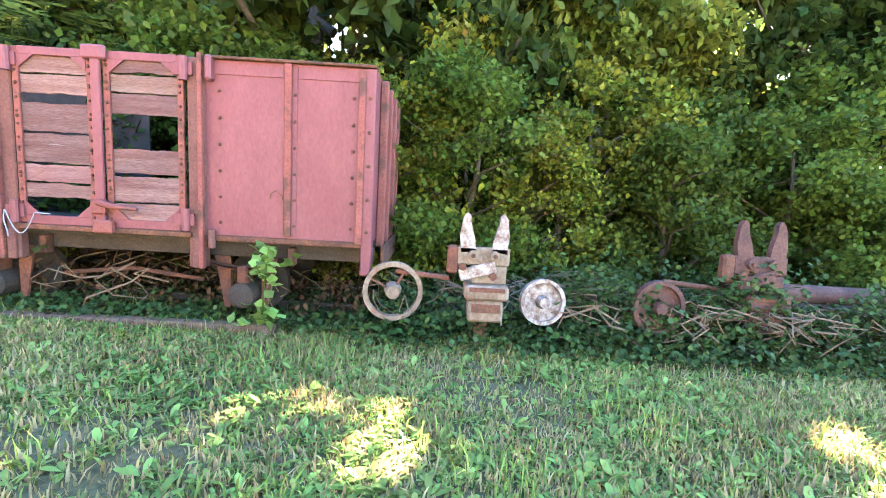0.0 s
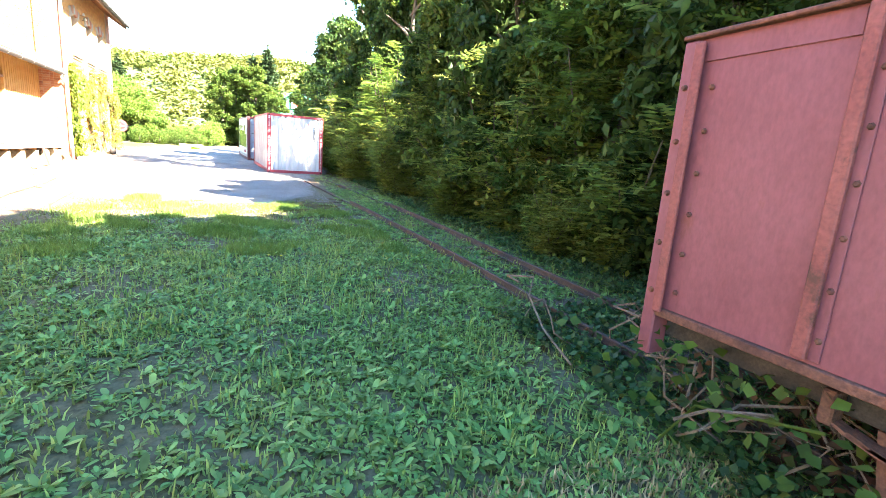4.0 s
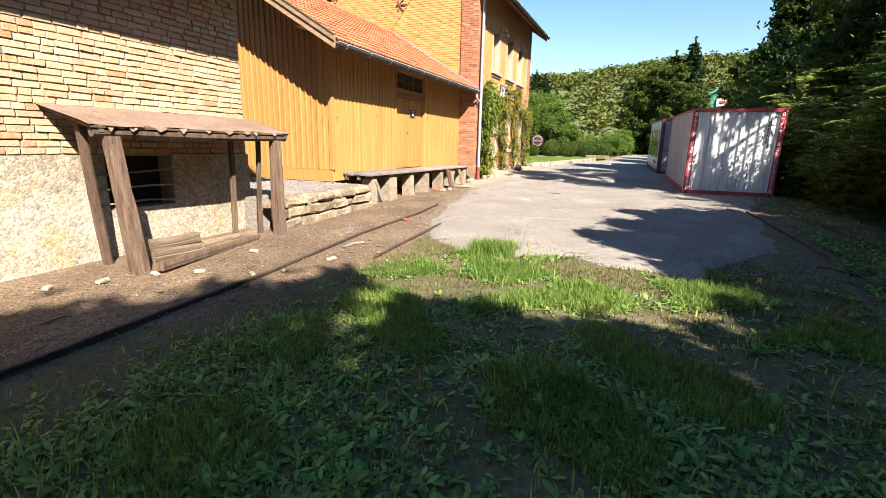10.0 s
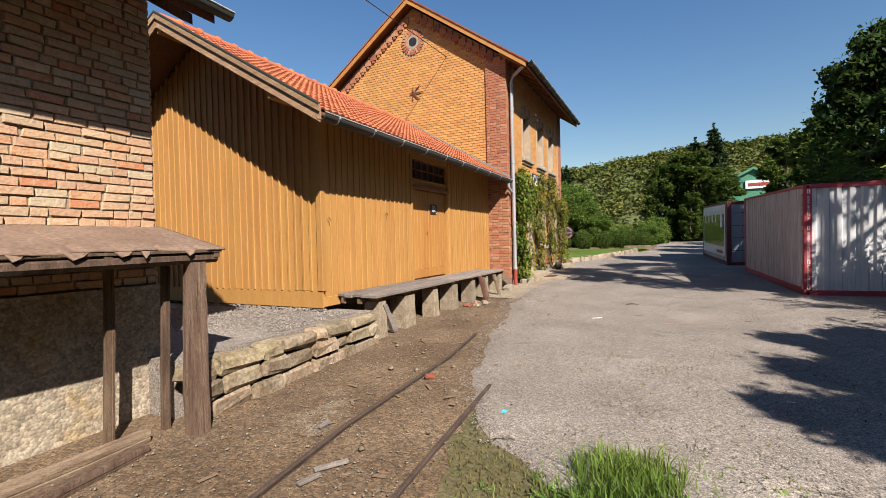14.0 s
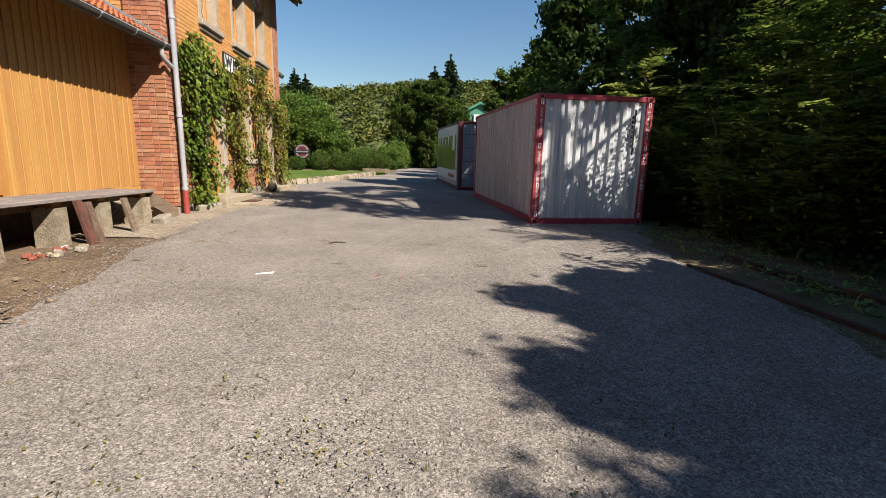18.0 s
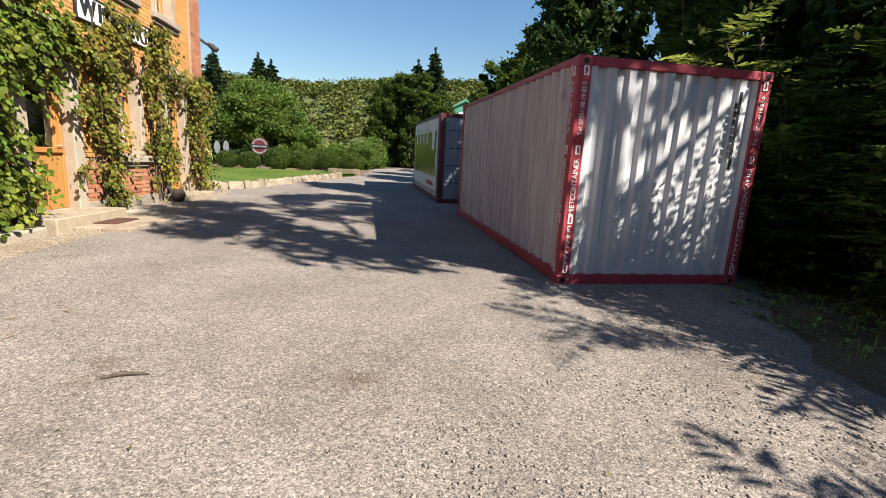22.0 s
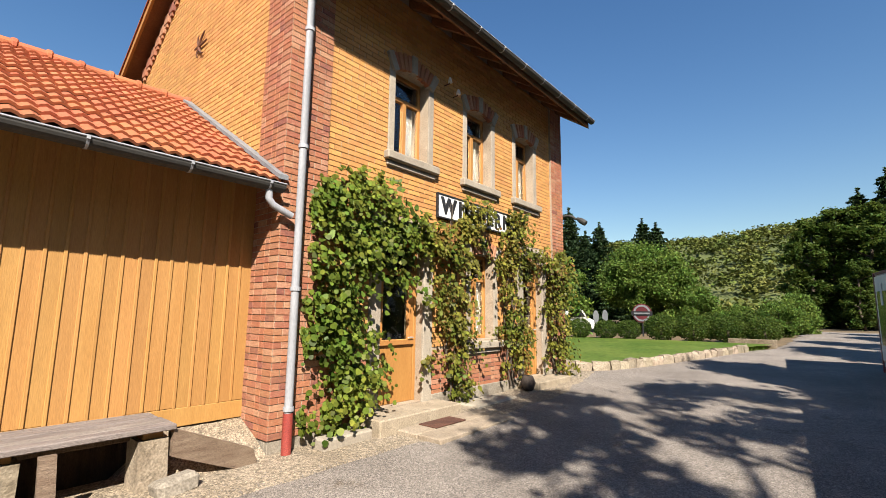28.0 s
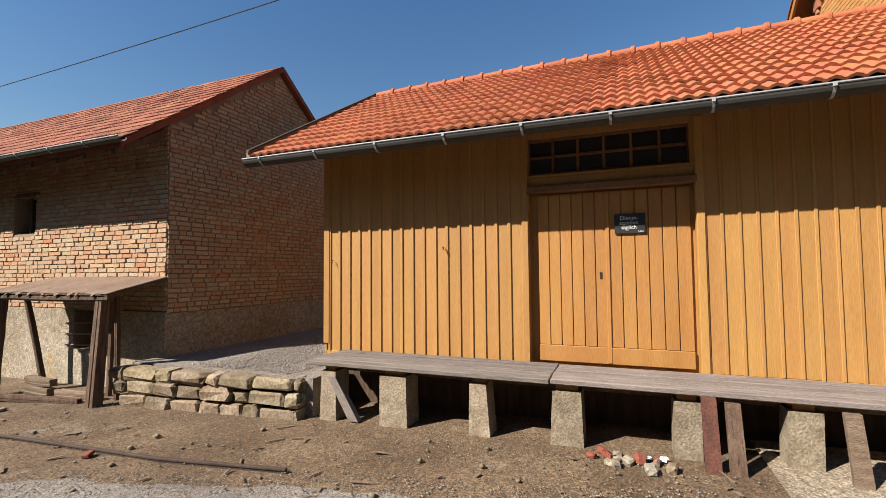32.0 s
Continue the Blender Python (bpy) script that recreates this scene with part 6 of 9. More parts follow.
for k, (ax, ay, bx, by, z, w, lab) in enumerate(((0.86, -13.98, 0.42, -12.0, 0.055, 0.055, "long split beam lying on the ground"), (0.26, -13.68, 0.27, -12.98, 0.07, 0.085, "thick squared beam at the bottom of a stack"), (0.24, -13.70, 0.25, -12.97, 0.215, 0.075, "thick squared beam on top of a stack"), (0.22, -12.9, 0.20, -11.85, 0.06, 0.06, "tan split beam lying behind another"))):
    d = Vector((bx - ax, by - ay, 0))
    s = rough_post(0, 0, -d.length / 2, 0, 0, d.length / 2, w, w * 0.8, 60 + k)
    m = Matrix.Translation(((ax + bx) / 2, (ay + by) / 2, float(gr) + z)) @ pose(0, 0, 0, 0, 0, math.degrees(math.atan2(-d.x, d.y))) @ pose(0, 0, 0, -90, 0, 0)
    s.v = [tuple(m @ Vector(q)) for q in s.v]
    solo("timber_beam", s, (M_POSTWOOD, M_TIMBER, M_TIMBER, M_TIMBER)[k], lab, "beam", "old beams under the canopy")

# ---------------------------------------------------------------- container lettering and fittings
def post_text(c, m):
    for z, tx, h in ((1.16, "MIETCONTAINER", 0.088), (2.03, "Tel. 07251-98 19 83 0", 0.070)):
        letters(tx, h, M_WHITE, c, m @ Matrix.Translation((0, 0, z)) @ pose(0, 0, 0, 0, -90, 0), 0.0015, 0.92)
    for k in range(22):
        part("marking", Solid().box(-0.026, 0.018 - 0.016 * (k * 7 % 3), -0.002, 0.002, -0.006, 0.006), M_WHITE, c, m=m @ Matrix.Translation((0, 0, 0.27 + k * 0.021)))
    for z, h in ((0.17, 0.10), (0.76, 0.10), (1.55, 0.10), (2.40, 0.10)):
        s = Solid().box(-0.03, 0.03, -0.002, 0.002, -h / 2, h / 2)
        mk = part("marking", s, M_WHITE, c, m=m @ Matrix.Translation((0, 0, z + 0.03)))
        part("mark_line", Solid().box(-0.012, 0.012, -0.004, -0.0025, -h * 0.36, h * 0.36), M_RED_STEEL, mk)


post_text(c1, Matrix.Translation((0.09, -0.006, 0.0)))
post_text(c1, Matrix.Translation((2.438 - 0.09, -0.006, 0.0)))
post_text(c1, Matrix.Translation((-0.006, 0.09, 0.0)) @ pose(0, 0, 0, 0, 0, -90))
for k in range(7):
    part("marking", Solid().box(-0.02, 0.02, -0.002, 0.002, -0.035, 0.035), M_BLACK, c1, m=Matrix.Translation((2.03, 0.026, 1.62 + k * 0.095)))
part("marking", Solid().box(-0.014, 0.014, -0.003, 0.003, -0.45, 0.45), M_BLACK, c1, m=Matrix.Translation((2.075, 0.024, 1.9)))
part("marking", Solid().box(-0.02, -0.018, -0.035, 0.035, -0.06, 0.06), M_GREY_STEEL, c1, m=Matrix.Translation((0.018, 0.42, 2.2)))


W2, H2 = 2.438, 2.591
for x0, x1 in ((0.17, W2 / 2 - 0.01), (W2 / 2 + 0.01, W2 - 0.17)):
    d = part("door", Solid().box(x0, x1, 0.05, 0.09, 0.14, H2 - 0.11, 0.006), M_BLUE_STEEL, c2, "pale blue container door leaf")
    for z in (0.62, 1.12, 1.62, 2.12):
        part("seam", Solid().box(x0 + 0.06, x1 - 0.06, 0.044, 0.0495, z - 0.012, z + 0.012), M_BLACK, d)
    for q in (0.3, 0.7):
        x = x0 + (x1 - x0) * q
        part("locking_bar", Solid().tube([(x, 0.025, 0.15), (x, 0.025, H2 - 0.13)], 0.017, 8), M_ZINC, d)
        part("bar_handle", Solid().box(x - 0.02, x + 0.28, 0.012, 0.024, 0.98 + 0.1 * q, 1.03 + 0.1 * q, 0.003), M_ZINC, d)
    for z in (0.35, 0.95, 1.6, 2.25):
        xx = x0 if x0 < 1 else x1
        part("hinge", Solid().box(xx - 0.04, xx + 0.04, 0.03, 0.049, z - 0.06, z + 0.06, 0.004), M_BLUE_STEEL, d)
M_MURAL = mat("printed_green_panel", (0.04, 0.086, 0.013), (0.079, 0.132, 0.023), 0.6, 0.25, 0.0, 6, amount=0.3, stain=(0.198, 0.112, 0.04), stain_scale=0.8, stain_at=0.58)
part("printed_panel", Solid().box(-0.022, -0.010, 0.55, 5.55, 0.75, 2.1), M_MURAL, c2, "glossy printed panel in greens and brown")
for k, (y0, y1, z0, z1) in enumerate(((0.75, 1.25, 1.55, 2.25), (2.2, 2.45, 1.75, 2.3), (3.0, 3.25, 1.75, 2.3), (3.9, 4.15, 1.75, 2.3), (4.8, 5.05, 1.75, 2.3))):
    part("printed_window", Solid().box(-0.03, -0.024, y0, y1, z0, z1), M_WHITE, c2)
part("white_backing", Solid().box(-0.008, 0.0, 0.3, 5.8, 0.35, 2.48), M_WHITE, c2)
for k in range(9):
    part("marking", Solid().box(-0.02, -0.0095, 0.8 + k * 0.16, 0.9 + k * 0.16, 0.45, 0.55 + 0.03 * (k % 3)), M_RED_STEEL, c2)

# ---------------------------------------------------------------- rails
def rail_line(pts, lift=0.0, label="rusty narrow rail half sunk in the ground"):
    s = Solid()
    P_ = [Vector((x, y, gz(y) + lift)) for x, y in pts]
    for a, b in zip(P_, P_[1:]):
        d = b - a
        m = Matrix.Translation((a + b) / 2) @ pose(0, 0, 0, math.degrees(math.asin(d.z / d.length)), 0, math.degrees(math.atan2(-d.x, d.y)))
        h = d.length / 2 + 0.01
        s.obox(m @ Matrix.Translation((0, 0, 0.045)), (0.02, h, 0.014), 0.006)
        s.obox(m @ Matrix.Translation((0, 0, 0.005)), (0.008, h, 0.03))
        s.obox(m @ Matrix.Translation((0, 0, -0.03)), (0.045, h, 0.008))
    return solo("rail", s, M_TRACK, label, "rail", "rails of the old tracks")


rail_line([(2.6, -30), (2.35, -20), (2.05, -13.6), (1.73, -11), (1.64, -8.6), (1.45, -7.15)], -0.012)
rail_line([(2.78, -12.2), (2.68, -11), (2.57, -9.5)], -0.02)
rail_line([(9.17, -34), (9.17, -22), (9.12, -17), (8.95, -13), (8.82, -11)], 0.045, "rusty rail running through weeds along the hedge")
rail_line([(10.02, -34), (10.02, -22), (10.0, -17), (9.9, -13), (9.8, -11)], 0.045, "rusty rail running through weeds along the hedge")
rail_line([(8.82, -11), (8.6, -7.0), (8.42, -4.6)], -0.03, "rusty rail sinking into the ground at the yard edge")
rail_line([(9.8, -11), (9.6, -7.0), (9.35, -4.0)], -0.02, "rusty rail sinking into the ground at the yard edge")
for y in np.arange(-27, -9, 0.72):
    x = float(np.interp(y, [-22, -13, -6.5], [9.6, 9.42, 9.1]))
    solo("sleeper", Solid().box(x - 0.85, x + 0.85, y - 0.11, y + 0.11, gz(y) - 0.12, gz(y) + 0.0, 0.015), M_OLDWOOD, "rotting wooden sleeper sunk in weeds", "sleeper", "sleepers of the overgrown track")

# ---------------------------------------------------------------- goods wagon
WX, WY, WL, WW = 8.50, -26.2, 5.03, 2.05          # side plane, south end, length, width
WB, WT = 0.345, 1.93                               # bottom and top of the side plates
wagon = thing("goods_wagon", (WX, WY, 0), "small faded red open goods wagon with a boarded door, overgrown underneath", "wagon")
D0, D1 = WL - 3.43, WL - 1.74                      # door posts along local y
r = np.random.default_rng(501)
for y0, y1, rib in ((0.0, D0, D0 - 0.82), (D1, WL, WL - 0.90)):
    part("side_plate", Solid().box(0.0, 0.02, y0, y1, WB, WT - 0.026), M_WAGON, wagon)
    part("rib", Solid().box(-0.05, -0.013, rib - 0.032, rib + 0.032, WB + 0.02, WT - 0.03, 0.008), M_WAGON_FRAME, wagon, "riveted stiffening rib")
    part("rib_flange", Solid().box(-0.012, -0.001, rib - 0.075, rib + 0.045, WB + 0.02, WT - 0.05, 0.003), M_WAGON, wagon)
    part("top_strip", Solid().box(-0.010, -0.001, y0 + 0.13, rib - 0.08, WT - 0.15, WT - 0.035, 0.002), M_WAGON, wagon)
    part("top_strip", Solid().box(-0.010, -0.001, rib + 0.05, y1 - 0.13, WT - 0.15, WT - 0.035, 0.002), M_WAGON, wagon)
    part("bottom_lip", Solid().box(-0.03, 0.03, y0 + 0.05, y1 - 0.05, WB - 0.055, WB - 0.002, 0.006), M_RUST, wagon, "rusty bottom edge angle")
    for q in np.arange(WB + 0.12, WT - 0.15, 0.235):
        for yy in (rib - 0.055, y0 + 0.2, y1 - 0.2):
            part("rivet", Solid().tube([(-0.024, yy, q), (-0.010, yy, q)], [0.010, 0.018], 6), M_RUST, wagon)
for y in (0.0, WL):
    sg = -1 if y else 1
    part("corner_post", Solid().box(-0.035, 0.10, y + 0.002 * sg, y + sg * 0.10, 0.03, WT - 0.03, 0.01), M_WAGON, wagon)
    part("corner_flange", Solid().box(-0.06, -0.036, y + sg * 0.09, y + sg * 0.15, WB - 0.02, WT - 0.05, 0.006), M_WAGON_FRAME, wagon)
    for q in np.arange(WB + 0.1, WT - 0.1, 0.30):
        part("rivet", Solid().tube([(-0.052, y + sg * 0.05, q), (-0.034, y + sg * 0.05, q)], [0.012, 0.020], 7), M_RUST, wagon)
for k, y in enumerate((D0, D1)):
    sg = -1 if k == 0 else 1
    part("door_post", Solid().box(-0.035, 0.06, y - 0.075, y + 0.075, 0.03, WT - 0.02, 0.012), M_POST, wagon, "rusty brown door post")
    part("door_post_flange", Solid().box(-0.085, -0.036, y + sg * 0.055 - 0.02, y + sg * 0.055 + 0.02, 0.03, WT + 0.01, 0.006), M_WAGON_FRAME, wagon)
    part("post_foot", Solid().box(-0.06, -0.036, y - 0.05, y + 0.03, 0.03, 0.30, 0.008), M_POST, wagon)
    part("post_cap", Solid().box(-0.09, 0.02, y + sg * 0.10, y + sg * 0.16, WT - 0.22, WT + 0.0, 0.02), M_WAGON, wagon)
    part("foot_bracket", Solid().tube([(-0.05, y + sg * 0.14, WB - 0.12), (-0.05, y + sg * 0.14, WB + 0.05)], 0.03, 8), M_POST, wagon)
for x in (0.0, WW - 0.02):
    for y0, y1 in ((0.0, D0 - 0.1), (D1 + 0.1, WL)):
        part("top_rail", Solid().box(x - 0.05, x + 0.06, y0, y1, WT - 0.025, WT, 0.006), M_RUST, wagon, "rusty top rail")
# door leaves: planks with gaps where boards broke away, in a riveted steel frame
dm = (D0 + D1) / 2
leaf_rows = (((0.40, 0.595), (0.605, 0.842), (0.862, 1.088), (1.385, 1.565), (1.572, 1.73), (1.737, 1.85)),
             ((0.605, 0.742), (0.748, 0.91), (0.918, 1.185), (1.192, 1.448), (1.523, 1.69), (1.697, 1.85)))
for leaf, (a, b) in enumerate(((D0 + 0.10, dm - 0.045), (dm + 0.045, D1 - 0.10))):
    dl = part("door_leaf", Solid().box(-0.045, -0.02, a, a + 0.055, WB + 0.03, WT - 0.02, 0.004), M_WAGON_FRAME, wagon, "boarded wagon door leaf with broken planks")
    part("stile", Solid().box(-0.045, -0.02, b - 0.055, b, WB + 0.03, WT - 0.02, 0.004), M_WAGON_FRAME, dl)
    part("top_bar", Solid().box(-0.045, -0.02, a + 0.055, b - 0.055, WT - 0.085, WT - 0.015, 0.004), M_WAGON, dl)
    part("bottom_bar", Solid().box(-0.045, -0.02, a + 0.055, b - 0.055, WB + 0.02, WB + 0.10, 0.004), M_WAGON, dl)
    part("bottom_angle", Solid().box(-0.07, -0.01, a - 0.06, b + 0.06, WB - 0.03, WB + 0.018, 0.005), M_RUST, dl, "rusty lower door angle")
    for p0, p1 in leaf_rows[leaf]:
        n = 7
        top = [(a + 0.01 + (b - a - 0.02) * q / n, p1 - abs(r.normal()) * 0.008) for q in range(n + 1)]
        low = [(a + 0.01 + (b - a - 0.02) * q / n, p0 + abs(r.normal()) * 0.005) for q in range(n + 1)]
        part("plank", Solid().prism([(-0.02, u, z) for u, z in low + top[::-1]], (0.036, 0, 0)), M_WAGON_WOOD, dl)
        for u in (a + 0.03, b - 0.03):
            part("bolt", Solid().tube([(-0.062, u, (p0 + p1) / 2), (-0.045, u, (p0 + p1) / 2)], [0.010, 0.017], 6), M_RUST, dl)
    for ya, yb in ((a + 0.055, a + 0.19), (b - 0.055, b - 0.19)):
        for za, zb in ((WB + 0.10, WB + 0.22), (WT - 0.085, WT - 0.20)):
            part("gusset", Solid().prism([(-0.047, ya, za), (-0.047, yb, za), (-0.047, ya, zb)], (0.012, 0, 0)), M_WAGON, dl)
    for q in np.arange(WB + 0.1, WT - 0.06, 0.115):
        for yy in (a + 0.028, b - 0.028):
            part("rivet", Solid().tube([(-0.056, yy, q), (-0.045, yy, q)], [0.008, 0.014], 6), M_RUST, dl)
    hy = a - 0.02 if leaf == 0 else b + 0.02
    for z in (WB + 0.13, WT - 0.13):
        part("hinge", Solid().tube([(-0.075, hy, z - 0.10), (-0.075, hy, z + 0.10)], 0.036, 10), M_WAGON, dl)
        part("hinge_plate", Solid().box(-0.068, -0.046, hy - 0.07, hy + 0.10, z - 0.055, z + 0.055, 0.004), M_WAGON, dl)
part("door_bar", Solid().box(-0.085, -0.047, dm - 0.04, dm + 0.04, WB + 0.02, WT + 0.01, 0.008), M_WAGON, wagon, "upright door locking bar")
part("bar_head", Solid().box(-0.10, -0.05, dm - 0.10, dm + 0.11, WT - 0.10, WT + 0.02, 0.015), M_WAGON, wagon)
part("latch", Solid().tube([(-0.1, dm, WB + 0.25), (-0.115, dm - 0.12, WB + 0.22), (-0.10, dm - 0.34, WB + 0.20)], [0.034, 0.026, 0.016], 8), M_WAGON_FRAME, wagon)
part("latch_block", Solid().box(-0.125, -0.05, dm - 0.12, dm + 0.05, WB - 0.03, WB + 0.09, 0.014), M_WAGON_FRAME, wagon)
part("latch_block", Solid().box(-0.115, -0.05, dm - 0.06, dm + 0.07, WB + 0.14, WB + 0.27, 0.014), M_WAGON_FRAME, wagon)
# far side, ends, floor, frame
# far plates in dark rust colours that stand in for shade inside the wagon
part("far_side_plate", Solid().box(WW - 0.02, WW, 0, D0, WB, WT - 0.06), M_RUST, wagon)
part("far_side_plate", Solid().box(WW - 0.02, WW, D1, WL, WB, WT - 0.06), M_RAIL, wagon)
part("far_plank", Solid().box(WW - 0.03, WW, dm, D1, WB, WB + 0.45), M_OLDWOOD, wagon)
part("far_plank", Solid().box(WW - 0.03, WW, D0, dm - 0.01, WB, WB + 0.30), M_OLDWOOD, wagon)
for y in (0.01, WL - 0.03):
    part("end_plate", Solid().box(0.10, WW - 0.10, y, y + 0.02, WB, WT - 0.02), M_WAGON, wagon)
for x in (0.32, 0.72, 1.2, 1.6):
    part("end_rib", Solid().box(x, x + 0.09, -0.07, 0.008, WB - 0.08, WT - 0.05, 0.01), M_WAGON_FRAME, wagon)
# floor in near-black rail colour, with the tree shade put into it
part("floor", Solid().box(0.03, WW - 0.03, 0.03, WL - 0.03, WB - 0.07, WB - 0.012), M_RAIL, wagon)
for x in (0.16, WW - 0.24):
    part("sole_bar", Solid().box(x, x + 0.08, 0.0, WL, WB - 0.22, WB - 0.071, 0.008), M_RAIL, wagon, "rusty sole bar")
part("buffer_beam", Solid().box(0.11, WW - 0.02, -0.10, -0.072, WB - 0.26, WB - 0.05, 0.006), M_RUST, wagon)
gw = float(gz(-24))
for y in (WL - 3.80, WL - 1.47):
    for x in (0.50, 1.56):
        wl = part("wheel", Solid().disc((x, y, gw + 0.33), (1, 0, 0), 0.31, 0.08, 26, 0.23), M_RAIL, wagon)
        part("wheel_web", Solid().disc((x, y, gw + 0.33), (1, 0, 0), 0.232, 0.03, 20), M_RAIL, wl)
    part("axle", Solid().tube([(0.12, y, gw + 0.33), (WW - 0.12, y, gw + 0.33)], 0.05, 10), M_RAIL, wagon)
    ab = part("axle_box", Solid().tube([(0.02, y, gw + 0.27), (0.28, y, gw + 0.27)], 0.125, 14), M_RAIL, wagon)
    part("box_lid", Solid().tube([(-0.02, y, gw + 0.26), (0.02, y, gw + 0.26)], [0.075, 0.115], 14), M_RAIL, ab)
    part("box_neck", Solid().box(0.05, 0.2, y - 0.05, y + 0.05, gw + 0.38, gw + 0.55, 0.015), M_RUST, ab)
    for sg in (-1, 1):
        part("axle_guard", Solid().prism([(0.15, y + sg * 0.15, gw + 0.12), (0.15, y + sg * 0.21, gw + 0.12), (0.15, y + sg * 0.30, WB - 0.22), (0.15, y + sg * 0.15, WB - 0.22)], (0.025, 0, 0)), M_RUST, wagon)
        part("spring_shackle", Solid().box(0.06, 0.16, y + sg * 0.46 - 0.03, y + sg * 0.46 + 0.03, gw + 0.58, WB - 0.10, 0.008), M_RUST, wagon)
    for q in range(4):
        ln = 0.46 - 0.09 * q
        z = gw + 0.60 - 0.022 * q
        part("spring_leaf", Solid().prism([(0.07, y + ln * e, z - 0.09 * (1 - e * e) * (ln / 0.46) ** 2 + 0.0) for e in np.linspace(-1, 1, 9)] + [(0.07, y + ln * e, z + 0.016 - 0.09 * (1 - e * e) * (ln / 0.46) ** 2) for e in np.linspace(1, -1, 9)], (0.08, 0, 0)), M_RUST, wagon)
part("brake_rod", Solid().tube([(0.35, WL - 3.3, gw + 0.34), (0.35, dm, gw + 0.42), (0.35, WL - 1.9, gw + 0.34)], 0.022, 6), M_RUST, wagon)
part("lashing_hook", Solid().tube([(-0.01, D0 - 0.78, WB + 0.34), (-0.055, D0 - 0.78, WB + 0.40), (-0.06, D0 - 0.73, WB + 0.44), (-0.055, D0 - 0.68, WB + 0.41), (-0.055, D0 - 0.675, WB + 0.36)], 0.007, 6), M_RUST, wagon)
pts = [(-0.11, D1 - 0.02 - 0.40 * q, WB + 0.14 - 0.22 * math.sin(math.pi * min(1.0, q * 1.5)) * (1 - 0.3 * q) - 0.02 * q) for q in np.linspace(0, 1, 22)]
part("wire", Solid().tube(pts, 0.006, 5), M_BLUE_STEEL, wagon, "loop of pale blue wire")
pts = [(-0.11, D1 - 0.02 + 0.015 * math.sin(q * 5), WB + 0.14 - 0.24 * q) for q in np.linspace(0, 1, 9)]
part("wire", Solid().tube(pts, 0.006, 5), M_BLUE_STEEL, wagon, "loop of pale blue wire")
solo("kerb_beam", Solid().box(8.32, 8.44, -25.35, -22.75, gz(-24) - 0.05, gz(-24) + 0.05, 0.015), M_POSTWOOD, "long grey squared beam lying in the grass", "beam")

# ---------------------------------------------------------------- old track machinery beside the wagon
def spoked(name, x, y, z, rad, mt, label, tilt=0.0, web=True):
    t = thing(name, Matrix.Translation((x, y, z)) @ pose(0, 0, 0, 0, tilt, 6), label, "machine part", "old iron discs in the ivy")
    part("tyre", Solid().disc((0, 0, 0), (1, 0, 0), rad, 0.07, 30, rad * 0.84), mt, t)
    if web:
        part("web", Solid().disc((0.02, 0, 0), (1, 0, 0), rad * 0.84, 0.02, 24, rad * 0.3), mt, t)
    for k in range(0 if web else 2):
        a = k * math.pi / 2 + 0.5
        part("spoke", Solid().tube([(0, math.cos(a) * rad * 0.15, math.sin(a) * rad * 0.15), (0, math.cos(a) * rad * 0.9, math.sin(a) * rad * 0.9)], 0.014, 6), M_RUST, t)
    part("hub", Solid().tube([(-0.08, 0, 0), (0.06, 0, 0)], [rad * 0.22, rad * 0.3], 14), mt, t)
    return t


M_DARKRUST = mat("purple_brown_rust", (0.050, 0.022, 0.019), (0.105, 0.048, 0.038), 5, 0.88, 0.6, 50, amount=0.4)
M_PEEL = mat("peeling_white_paint", (0.099, 0.043, 0.028), (0.356, 0.323, 0.297), 13, 0.8, 0.5, 40, amount=0.3)
M_BEIGE = mat("peeling_beige_paint", (0.112, 0.070, 0.046), (0.215, 0.168, 0.128), 7, 0.8, 0.4, 40, amount=0.25, stain=(0.158, 0.066, 0.04), stain_scale=5, stain_at=0.58)
spoked("flanged_iron_disc", 8.45, -26.42, -0.09, 0.28, M_BEIGE, "spoked iron disc with peeling beige paint standing in ivy", 0.0, False)
spoked("flanged_iron_disc", 8.48, -27.84, -0.13, 0.22, M_PEEL, "small iron wheel with peeling white paint in ivy", 6)
spoked("flanged_iron_disc", 8.62, -29.02, -0.16, 0.27, M_DARKRUST, "rusty dark iron wheel lost in ivy")


